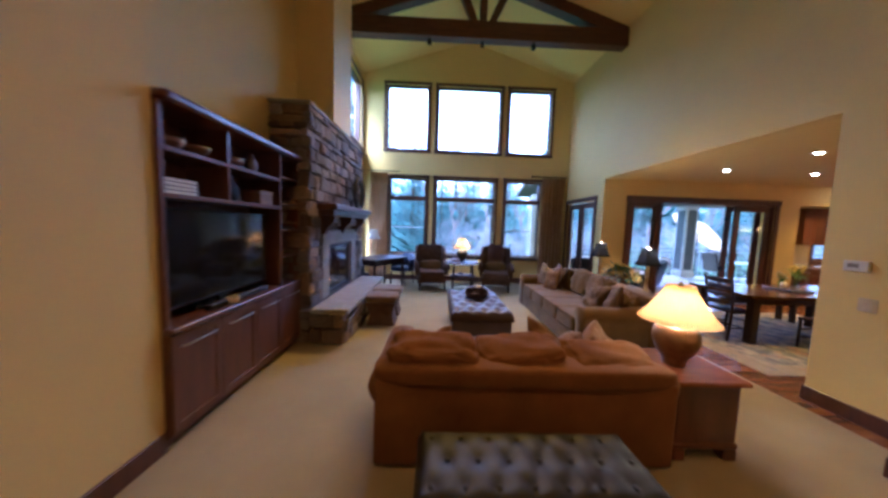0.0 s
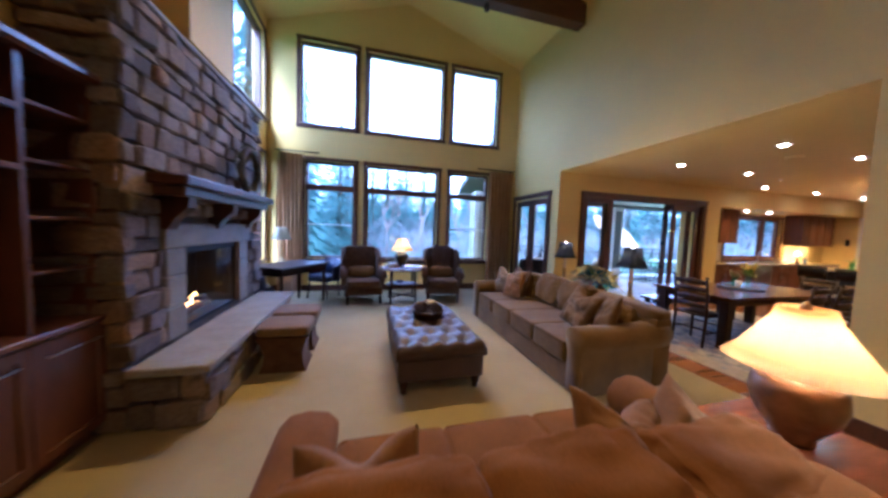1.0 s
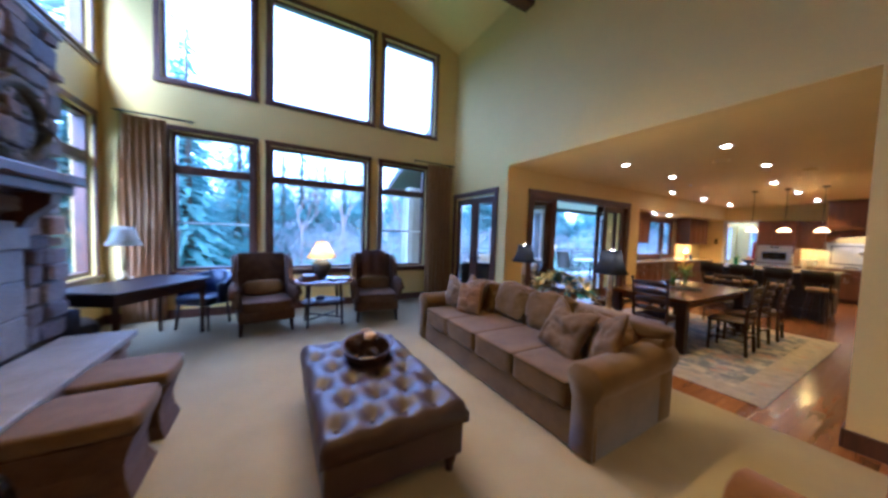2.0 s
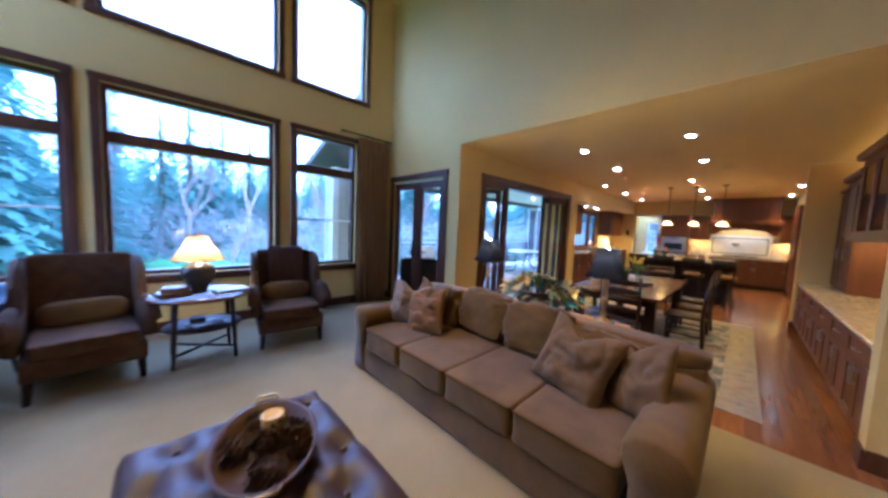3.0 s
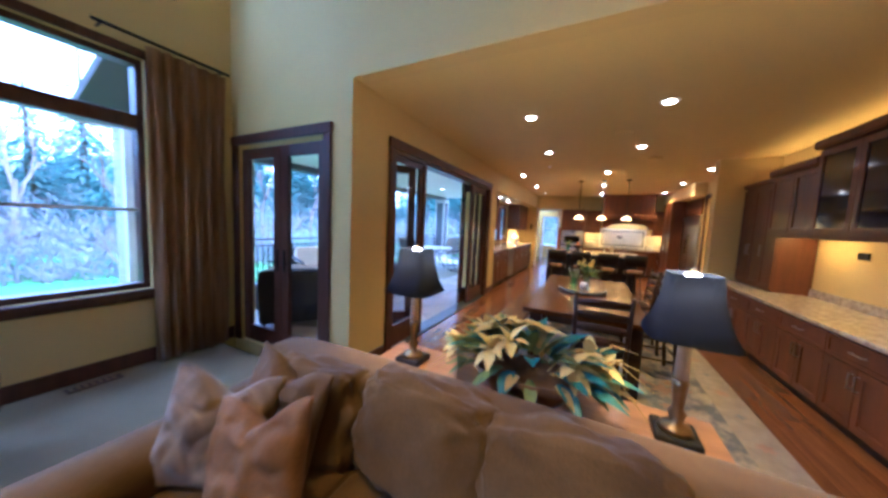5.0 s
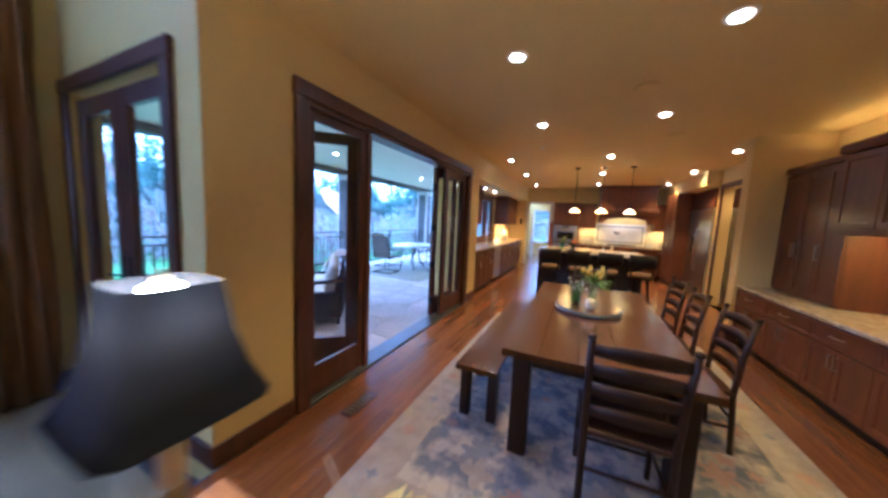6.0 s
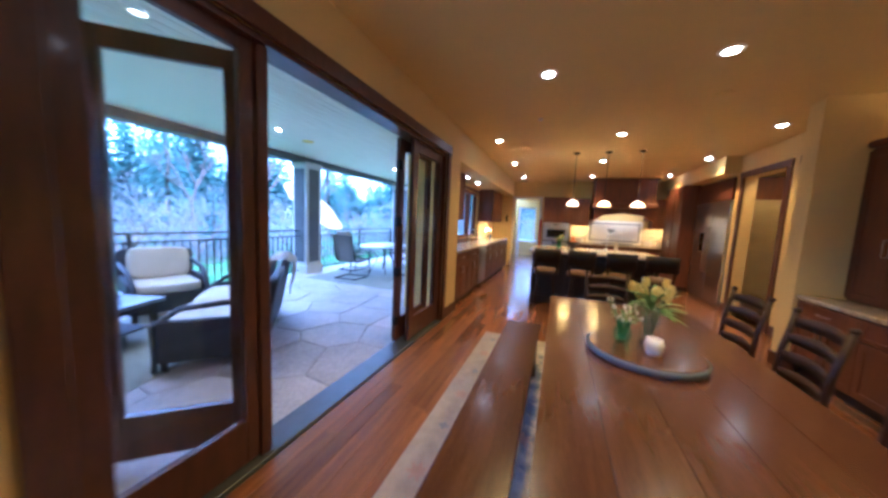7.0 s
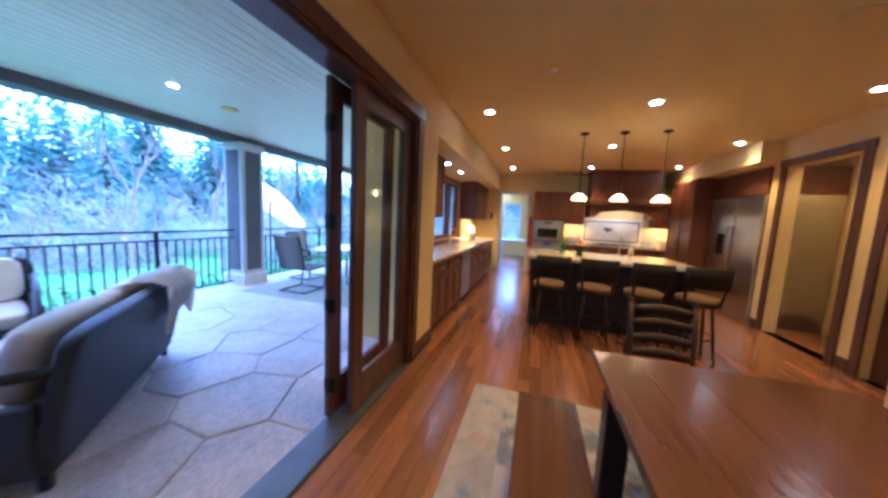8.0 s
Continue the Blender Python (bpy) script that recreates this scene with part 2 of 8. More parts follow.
STONE = stone_material("fireplace_stone")
SLAB = material("hearth_slab", (0.26, 0.235, 0.21), 0.7, second=(0.2, 0.18, 0.16), size=5, grain=0.4, grain_size=80, bump=0.5)
MORTAR = material("mortar", (0.12, 0.10, 0.085), 0.95, size=12, grain=0.4, grain_size=90, bump=0.6)
CHENILLE = material("taupe_chenille", (0.22, 0.130, 0.026), 0.9, second=(0.13, 0.075, 0.014), size=3.5, grain=0.4, grain_size=160, bump=0.4, sheen=0.04, spec=0.15)
PIPING = material("dark_piping", (0.10, 0.058, 0.02), 0.9, size=8, grain=0.3, grain_size=160, bump=0.3, spec=0.1)
CHENILLE = material("taupe_chenille", (0.165, 0.094, 0.024), 0.9, second=(0.095, 0.052, 0.013), size=3.5, grain=0.4, grain_size=160, bump=0.4, sheen=0.2, spec=0.15)
TANFAB = material("tan_chenille", (0.30, 0.138, 0.014), 0.9, second=(0.19, 0.083, 0.008), size=3, grain=0.4, grain_size=160, bump=0.4, sheen=0.04, spec=0.1)
TANFAB = material("tan_chenille", (0.20, 0.084, 0.010), 0.9, second=(0.13, 0.052, 0.007), size=3, grain=0.4, grain_size=160, bump=0.4, sheen=0.04, spec=0.1)
WINGFAB = material("brown_weave", (0.12, 0.068, 0.04), 0.88, second=(0.08, 0.044, 0.027), size=10, grain=0.5, grain_size=120, bump=0.4, sheen=0.06, spec=0.15)
LEATHER = material("oxblood_leather", (0.034, 0.018, 0.02), 0.34, second=(0.022, 0.012, 0.014), size=4, grain=0.3, grain_size=120, bump=0.12, spec=0.45)
LEATHER = material("oxblood_leather", (0.055, 0.030, 0.035), 0.47, second=(0.035, 0.02, 0.024), size=4, grain=0.3, grain_size=120, bump=0.25, spec=0.45)
BLACKLEA = material("black_leather", (0.016, 0.008, 0.012), 0.45, size=5, grain=0.3, grain_size=120, bump=0.2, ior=1.035)
BLACKLEA = material("black_leather", (0.014, 0.010, 0.010), 0.5, size=5, grain=0.3, grain_size=120, bump=0.2, spec=0.25)
GLASS = glass_mat("clear_glass")
IRON = material("black_iron", (0.02, 0.02, 0.022), 0.5, metal=0.6, size=8, bump=0.1)
STEEL = material("stainless_steel", (0.55, 0.55, 0.56), 0.28, metal=1.0, second=(0.48, 0.48, 0.5), size=3, stretch=(1, 1, 20), grain=0.1, grain_size=60)
BRASS = material("aged_brass", (0.45, 0.32, 0.14), 0.35, metal=1.0, second=(0.3, 0.2, 0.09), size=10)
GRANITE = material("granite_top", (0.55, 0.47, 0.36), 0.16, second=(0.36, 0.29, 0.22), size=22, grain=0.5, grain_size=120, contrast=1.6)
WHITE = material("white_paint", (0.75, 0.73, 0.68), 0.5, size=2, grain=0.05)

# ---------------------------------------------------------------- setting
WL, WR, WY, XM, ZS, ZA, ZC = -1.74, 4.04, 8.3, 1.15, 5.62, 6.58, 2.74
YB, KY, PX, XE, BACK = 6.43, 7.08, 8.33, 14.2, -2.2


def setting(name, mat, dims, label, category, bevel=0.0):
    return tagged(slab(name, mat, None, *dims, bevel=bevel), label, category, kind="structure")


setting("floor_carpet", CARPET, (WL - 0.2, 3.85, BACK, WY, -0.15, 0.0), "beige cut-pile carpet of the great room", "carpet")
setting("floor_subfloor", MORTAR, (3.85, XE + 4, BACK, YB, -0.15, -0.016), "bare subfloor under the hardwood planks", "floor")
setting("floor_subfloor_kitchen", MORTAR, (8.56, XE + 4, YB, KY, -0.15, -0.016), "bare subfloor under the kitchen planks", "floor")
UW = [(-1.10, 0.04), (0.30, 2.04), (2.29, 3.46)]
LW = [(-1.0, 0.04), (0.30, 1.98), (2.28, 3.30)]
UZ, LZ = (3.64, 5.38), (0.74, 2.89)
wall("wall_window", "y", WY, WY + 0.22, WL - 0.2, WR + 0.16, -0.15, ZS, [(a, b, *UZ) for a, b in UW] + [(a, b, *LZ) for a, b in LW], PAINT, "tall cream wall with two rows of windows")
bm = bmesh.new()
tri = [[bm.verts.new(p) for p in ((WL - 0.2, y, ZS), (WR + 0.16, y, ZS), (XM, y, ZA + 0.1))] for y in (WY, WY + 0.22)]
for q in tri:
    bm.faces.new(q)
for k in range(3):
    bm.faces.new((tri[0][k], tri[0][(k + 1) % 3], tri[1][(k + 1) % 3], tri[1][k]))
tagged(part("wall_gable", bm, PAINT), "cream gable above the tall windows", "wall", kind="structure")
FD = (6.77, 8.16, 0.0, 2.29)
wall("wall_east", "x", WR, WR + 0.16, BACK, WY, ZC, ZS, [], PAINT, "high cream wall above the dining room opening")
wall("wall_french", "x", WR, WR + 0.16, YB, WY, -0.15, ZC, [FD], PAINT, "cream wall with the french doors")
wall("wall_pier", "x", WR, WR + 0.16, 1.74, 2.66, 0.0, ZC, [], PAINT, "cream wall end with a thermostat")
wall("wall_hall_east", "x", 3.44, WR + 0.16, BACK, 1.74, 0.0, ZC, [], PAINT, "cream wall end along the hall")
SW = (6.72, 8.12)
wall("wall_west", "x", WL - 0.2, WL, BACK, WY, -0.15, ZS, [(*SW, 3.64, 5.30), (*SW, 0.74, 2.89)], PAINT, "tall cream wall behind the fireplace")
wall("wall_nib", "x", WL, -1.41, BACK, 1.89, 0.0, ZS, [], PAINT, "cream wall end beside the media cabinet")
wall("wall_south", "y", BACK - 0.16, BACK, WL - 0.2, XE + 4, -0.15, ZA + 0.1, [], PAINT, "plain cream wall closing the hall")
for name, s in (("ceiling_west", -1), ("ceiling_east", 1)):
    bm = bmesh.new()
    x1 = WL - 0.2 if s < 0 else WR + 0.16
    z1 = ZA - abs(x1 - XM) * (ZA - ZS) / (XM - WL)
    c = [(x, y, z + h) for y in (BACK, WY + 0.22) for (x, z) in ((XM, ZA), (x1, z1)) for h in (0, 0.15)]
    v = [bm.verts.new(p) for p in c]
    for q in ((0, 2, 6, 4), (1, 5, 7, 3), (0, 4, 5, 1), (2, 3, 7, 6), (0, 1, 3, 2), (4, 6, 7, 5)):
        bm.faces.new([v[i] for i in q])
    tagged(part(name, bm, CEIL), "cream sloping vaulted ceiling", "ceiling", kind="structure")
setting("ceiling_low", CEIL, (WR + 0.16, XE + 4, BACK, YB + 0.16, ZC, ZC + 0.2), "flat cream ceiling with recessed lights over dining and kitchen", "ceiling")
BF = (4.68, 7.97, 0.0, 2.28)
wall("wall_bifold", "y", YB, YB + 0.16, WR + 0.16, 8.56, -0.15, ZC, [BF], PAINT, "cream wall with the wide patio doors")
KW = (9.85, 12.1, 1.0, 2.16)
# the second hole takes the unseen window added to the room beyond
wall("wall_kitchen_window", "y", KY, KY + 0.16, 8.4, XE + 4, -0.15, ZC, [KW, (15.2, 17.4, 0.8, 2.2)], PAINT, "kitchen wall with the window over the sink")
wall("wall_kitchen_return", "x", 8.4, 8.56, YB + 0.16, KY, -0.15, ZC, [], PAINT, "cream return wall at the counter")
setting("wall_soffit", PAINT, (8.56, XE, YB, KY, 2.30, ZC), "cream soffit over the sink counter", "wall")
wall("wall_kitchen_end", "x", XE, XE + 0.16, 1.0, KY, -0.15, ZC, [(5.6, 6.36, 0, 2.2)], PAINT, "cream kitchen end wall with an open doorway")
PD, CD = (9.79, 10.78, 0, 2.34), (8.62, 9.44, 0, 2.34)
wall("wall_pantry", "y", 1.95, 2.11, PX + 0.2, XE, -0.15, ZC, [PD, CD, (11.04, 12.4, 0, 2.4)], PAINT, "cream wall with cased doorways beside the refrigerator")
setting("wall_pantry_back", PAINT, (8.5, 11.0, 1.1, 1.2, 0.0, ZC), "cream passage wall seen through the doorway", "wall")
setting("wall_fridge_recess", PAINT, (11.0, 12.5, 1.2, 1.25, 0.0, ZC), "plain wall behind the refrigerator", "wall")
setting("wall_soffit_fridge", PAINT, (10.95, XE, 2.11, 2.34, 2.44, ZC), "cream soffit over the refrigerator", "wall")
wall("wall_buffet_pier", "x", PX, PX + 0.2, 1.95, 2.68, -0.15, ZC, [], PAINT, "cream wall end beside the buffet")
wall("wall_buffet", "y", 1.79, 1.95, WR + 0.16, PX + 0.2, -0.15, ZC, [], PAINT, "cream wall behind the buffet")
wall("wall_back_room", "x", 17.9, 18.06, 3.5, KY, -0.15, ZC, [(5.95, 6.7, 0.6, 2.13)], PAINT, "cream wall of the room beyond the kitchen")
wall("wall_back_room_side", "y", 3.4, 3.5, XE + 0.16, 18.06, -0.15, ZC, [], PAINT, "cream side wall of the room beyond the kitchen")


def casing(name, axis, face, out, a0, a1, z0, z1, w, mat, label, bottom=False, category="trim"):
    """A flat casing round an opening, proud of the wall's face, as one setting piece with its boards as parts."""
    P = (lambda u0, u1, s, t: (min(s, t), max(s, t), u0, u1)) if axis == "x" else (lambda u0, u1, s, t: (u0, u1, min(s, t), max(s, t)))
    e = tagged(new(name), label, category, kind="structure")
    f0, f1 = face, face + out
    slab("side_board", mat, e, *P(a0 - w, a0, f0, f1), z0, z1, bevel=0.006)
    slab("side_board", mat, e, *P(a1, a1 + w, f0, f1), z0, z1, bevel=0.006)
    slab("head_board", mat, e, *P(a0 - w - 0.01, a1 + w + 0.01, f0, f1 + 0.006 * (1 if out > 0 else -1)), z1, z1 + w, bevel=0.006)
    if bottom:
        slab("sill_board", mat, e, *P(a0 - w - 0.02, a1 + w + 0.02, f0, f1 + 0.035 * (1 if out > 0 else -1)), z0 - 0.05, z0, bevel=0.008)
        slab("apron_board", mat, e, *P(a0 - w, a1 + w, f0, f1), z0 - 0.05 - w * 0.7, z0 - 0.05, bevel=0.006)
    return e


def window(name, axis, p0, p1, a0, a1, z0, z1, label, bars=(), rails=(), f=0.06, mat=None, rail_mat=None):
    """Frame, bars and panes inside an opening through a wall from p0 to p1."""
    mat = mat or TRIM
    P = (lambda u0, u1, s, t: (min(s, t), max(s, t), u0, u1)) if axis == "x" else (lambda u0, u1, s, t: (u0, u1, min(s, t), max(s, t)))
    e = tagged(new(name), label, "window", kind="structure")
    s, t = p0 + (p1 - p0) * 0.25, p0 + (p1 - p0) * 0.85
    bm = bmesh.new()
    box(bm, *P(a0 + 0.001, a0 + f, s, t), z0 + 0.001, z1 - 0.001)
    box(bm, *P(a1 - f, a1 - 0.001, s, t), z0 + 0.001, z1 - 0.001)
    box(bm, *P(a0 + f, a1 - f, s, t), z0 + 0.001, z0 + f)
    box(bm, *P(a0 + f, a1 - f, s, t), z1 - f, z1 - 0.001)
    part("window_frame", bm, mat, e)
    for z in bars:
        slab("transom", mat, e, *P(a0 + f, a1 - f, s - 0.02 * (1 if t > s else -1), t), z - 0.065, z + 0.065, bevel=0.008)
    for z in rails:
        slab("meeting_rail", rail_mat or WHITE, e, *P(a0 + f, a1 - f, s + (t - s) * 0.3, t), z - 0.014, z + 0.014, bevel=0.003)
    cuts = [z0 + f, *bars, z1 - f]
    m = (s + t) / 2
    for k in range(len(cuts) - 1):
        lo, hi = cuts[k] + (0.065 if k else 0), cuts[k + 1] - (0.065 if k + 1 < len(cuts) - 1 else 0)
        g = slab("pane", GLASS, e, *P(a0 + f, a1 - f, m - 0.003, m + 0.003), lo, hi)
        g.visible_shadow = False
    return e


n = 0
for a, b in UW:
    n += 1
    window("window_%d" % n, "y", WY, WY + 0.22, a, b, *UZ, "tall fixed clerestory window in dark wood frame", f=0.05)
    casing("trim_window_%d" % n, "y", WY, -0.025, a, b, *UZ, 0.075, TRIM, "dark stained wood casing round a clerestory window", bottom=False)
    setting("trim_sill_%d" % n, TRIM, (a - 0.085, b + 0.085, WY - 0.03, WY, UZ[0] - 0.075, UZ[0]), "dark wood bottom casing of a clerestory window", "trim", bevel=0.006)
for k, (a, b) in enumerate(LW):
    n += 1
    window("window_%d" % n, "y", WY, WY + 0.22, a, b, *LZ, "tall lower window with a transom light in dark wood", bars=(2.32,), rails=() if k == 1 else (1.50,), f=0.05)
    casing("trim_window_%d" % n, "y", WY, -0.025, a, b, *LZ, 0.075, TRIM, "dark stained wood casing and sill of a lower window", bottom=True)
for z0, z1, b in ((3.64, 5.30, ()), (0.74, 2.89, (2.32,))):
    n += 1
    window("window_%d" % n, "x", WL, WL - 0.2, *SW, z0, z1, "side window in dark wood frame beside the chimney", bars=b, f=0.05)
    casing("trim_window_%d" % n, "x", WL, 0.025, *SW, z0, z1, 0.075, TRIM, "dark wood casing of the side window", bottom=True)
window("window_9", "y", KY, KY + 0.16, *KW, "kitchen window in two sashes above the sink", f=0.07, mat=CHERRY)
tagged(slab("trim_kitchen_mullion", CHERRY, None, 11.36, 11.46, KY + 0.03, KY + 0.13, KW[2] + 0.07, KW[3] - 0.07), "wooden mullion of the kitchen window", "trim", kind="structure")
casing("trim_kitchen_window", "y", KY, -0.02, *KW, 0.07, CHERRY, "cherry casing of the kitchen window", bottom=True)
window("window_10", "x", 17.9, 18.06, 5.95, 6.7, 0.6, 2.13, "white framed window in the room beyond", rails=(1.5,), mat=WHITE)
# unseen extra opening, added to let daylight into the room beyond
window("window_11", "y", KY, KY + 0.16, 15.2, 17.4, 0.8, 2.2, "unseen white framed side window, added to brighten the room beyond", mat=WHITE)
casing("trim_doorway_pantry", "y", 2.11, 0.025, *PD, 0.1, TRIM, "dark wood casing of the passage doorway")
casing("trim_doorway_closet", "y", 2.11, 0.025, *CD, 0.1, TRIM, "dark wood casing of the closet door")
casing("trim_doorway_end", "x", XE, -0.022, 5.6, 6.36, 0, 2.2, 0.08, WHITE, "white casing of the end doorway")
casing("trim_french", "x", WR, -0.03, FD[0], FD[1], 0, FD[3], 0.1, TRIM, "dark wood casing of the french doors")
casing("trim_bifold", "y", YB, -0.03, BF[0], BF[1], 0, BF[3], 0.11, TRIM, "dark wood casing of the patio doors")
bmj = bmesh.new()
box(bmj, BF[0], BF[0] + 0.03, YB, YB + 0.16, 0, BF[3])
box(bmj, BF[1] - 0.03, BF[1], YB, YB + 0.16, 0, BF[3])
box(bmj, BF[0] + 0.03, BF[1] - 0.03, YB, YB + 0.16, BF[3] - 0.035, BF[3])
tagged(part("trim_bifold_jamb", bmj, TRIM), "dark wood jamb lining of the patio doors", "trim", kind="structure")
setting("trim_bifold_sill", material("sill_metal", (0.16, 0.17, 0.19), 0.4, metal=0.7, size=6), (BF[0], BF[1], YB - 0.01, YB + 0.2, -0.03, 0.012), "dark metal threshold of the patio doors", "threshold", bevel=0.004)

# skirting boards
BB = [("x", WR - 0.018, WR, YB, FD[0] - 0.1), ("y", WY - 0.018, WY, WL, WR - 0.018), ("x", WR - 0.018, WR, 1.76, 2.66), ("y", 2.66, 2.678, WR - 0.018, WR + 0.18),
      ("x", 3.422, 3.44, BACK, 1.74), ("y", 1.74, 1.758, 3.422, WR), ("x", -1.41, -1.392, BACK, 1.89), ("x", WL, WL + 0.018, 6.3, WY - 0.02),
      ("y", YB - 0.018, YB, WR - 0.018, BF[0] - 0.11), ("y", YB - 0.018, YB, BF[1] + 0.11, 8.56), ("x", 8.56, 8.575, YB - 0.018, YB + 0.03), ("x", PX - 0.018, PX, 2.58, 2.698), ("y", 2.68, 2.698, PX, PX + 0.218),
      ("x", PX + 0.2, PX + 0.218, 2.13, 2.68), ("y", 2.11, 2.128, 9.55, 9.68), ("y", 2.11, 2.128, 10.89, 11.02), ("y", 1.2, 1.218, 8.5, 11.0), ("x", XE - 0.018, XE, 6.45, 6.48)]
for k, (ax, s, t, a, b) in enumerate(BB):
    d = (s, t, a, b, 0.0, 0.14) if ax == "x" else (a, b, s, t, 0.0, 0.14)
    setting("baseboard_%d" % (k + 1), TRIM, d, "dark stained wood skirting board", "baseboard", bevel=0.005)


# roof truss over the great room
truss = thing("roof_truss", XM, 6.08, 0, 0, "dark stained timber king-post truss under the vault", "beam")
half = XM - WL
slab("bottom_chord", BEAMW, truss, -half, half, -0.11, 0.11, 5.25, 5.58, bevel=0.012)
for s in (-1, 1):
    bm = bmesh.new()
    sl = (ZA - ZS) / half
    v = [bm.verts.new((s * x, y, z)) for y in (-0.1, 0.1) for x, z in ((half - 0.01, 5.58), (half - 0.01, ZS - 0.01), (0.0, ZA - 0.01), (0.0, ZA - 0.24), (half - 0.6, 5.585))]
    bm.faces.new(v[:5]), bm.faces.new(v[5:][::-1])
    for k in range(5):
        bm.faces.new((v[k], v[k + 5], v[(k + 1) % 5 + 5], v[(k + 1) % 5]))
    part("top_chord", bm, BEAMW, truss)
    bm = bmesh.new()
    v = [bm.verts.new((s * x, y, z)) for y in (-0.07, 0.07) for x, z in ((0.10, 5.58), (0.24, 5.58), (0.52, ZA - 0.22 - 0.52 * sl), (0.38, ZA - 0.22 - 0.38 * sl))]
    bm.faces.new(v[:4]), bm.faces.new(v[4:][::-1])
    for k in range(4):
        bm.faces.new((v[k], v[k + 4], v[(k + 1) % 4 + 4], v[(k + 1) % 4]))
    part("strut", bm, BEAMW, truss)
slab("king_post", BEAMW, truss, -0.07, 0.07, -0.08, 0.08, 5.58, ZA - 0.23, bevel=0.01)


# glazed door leaves: local x along the leaf, y through it
def door_leaf(name, w, h, label, stile=0.11, kick=0.2, handle=True):
    e = new(name)
    tagged(e, label, "door")
    bm = bmesh.new()
    box(bm, 0, stile, -0.022, 0.022, 0.012, h, bevel=0.004)
    box(bm, w - stile, w, -0.022, 0.022, 0.012, h, bevel=0.004)
    box(bm, stile, w - stile, -0.02, 0.02, 0.012, kick, bevel=0.003)
    box(bm, stile, w - stile, -0.02, 0.02, h - stile, h, bevel=0.003)
    part("door_frame", bm, TRIM, e)
    g = slab("pane", GLASS, e, stile, w - stile, -0.004, 0.004, kick, h - stile)
    g.visible_shadow = False
    if handle:
        bm = bmesh.new()
        for s in (-1, 1):
            box(bm, w - 0.075, w - 0.035, s * 0.022 - 0.006, s * 0.022 + 0.006, 0.9, 1.14, bevel=0.003)
            tube(bm, [(w - 0.055, s * 0.02, 1.0), (w - 0.055, s * 0.06, 1.0), (w - 0.16, s * 0.065, 1.0)], 0.009, 8)
        part("handle", bm, IRON, e, "black lever handle", True)
    return e


d1 = door_leaf("french_door", 0.69, 2.25, "closed dark wood french door leaf with a tall glass pane", stile=0.12)
d1.matrix_basis = pose(WR + 0.05, FD[0] + 0.004, 0, 0, 0, 90)
d2 = copy_thing(d1, pose(WR + 0.05, FD[1] - 0.004, 0, 0, 0, -90))
for d in (d1, d2):
    d["group"] = "french doors"
p1 = door_leaf("patio_door", 0.64, 2.235, "fixed dark wood patio door leaf with a tall glass pane", stile=0.07, kick=0.26, handle=False)
p1.matrix_basis = pose(BF[0] + 0.032, YB + 0.06, 0.012)
p2 = door_leaf("patio_door", 0.83, 2.235, "fixed dark wood patio door leaf beside the opening", stile=0.12, kick=0.26, handle=False)
p2.matrix_basis = pose(7.11, YB + 0.06, 0.012)
p3 = copy_thing(p2, pose(7.03, YB + 0.185, 0.012))
p3["label"] = "folded dark wood patio door leaf stacked behind the fixed leaf"
for z in (0.25, 0.8, 1.35, 1.95):
    bm = bmesh.new()
    lathe(bm, [(0.012, z - 0.05), (0.012, z + 0.05)], -0.006, -0.024, 10)
    box(bm, -0.004, 0.004, -0.06, 0.02, z - 0.045, z + 0.045)
    part("hinge", bm, IRON, p3, "black hinge", False)
p4 = door_leaf("patio_door", 0.70, 2.235, "open dark wood patio door leaf swung out onto the patio", stile=0.10, kick=0.26, handle=False)
p4.matrix_basis = pose(5.43, YB + 0.20, 0.012, 0, 0, 131)
setting("trim_bifold_post", TRIM, (5.355, 5.42, YB + 0.02, YB + 0.13, 0.012, BF[3] - 0.035), "dark wood post of the patio doors", "trim", bevel=0.005)
cl = new("door_1")
tagged(cl, "closed dark wood panelled closet door", "door", kind="structure")
slab("door_panel", TRIM, cl, CD[0] + 0.01, CD[1] - 0.01, 2.0, 2.04, 0.01, 2.33, bevel=0.004)
for z0, z1 in ((0.2, 1.0), (1.15, 2.15)):
    slab("raised_panel", TRIM, cl, CD[0] + 0.14, CD[1] - 0.14, 2.04, 2.052, z0, z1, bevel=0.01)
bmk = bmesh.new()
lathe(bmk, [(0.02, 0), (0.012, 0.02), (0.028, 0.045), (0.02, 0.065)], 0, 0, 14)
bmesh.ops.transform(bmk, matrix=pose(CD[0] + 0.08, 2.04, 1.0, -90), verts=bmk.verts)
part("knob", bmk, BRASS, cl, "brass knob", True)

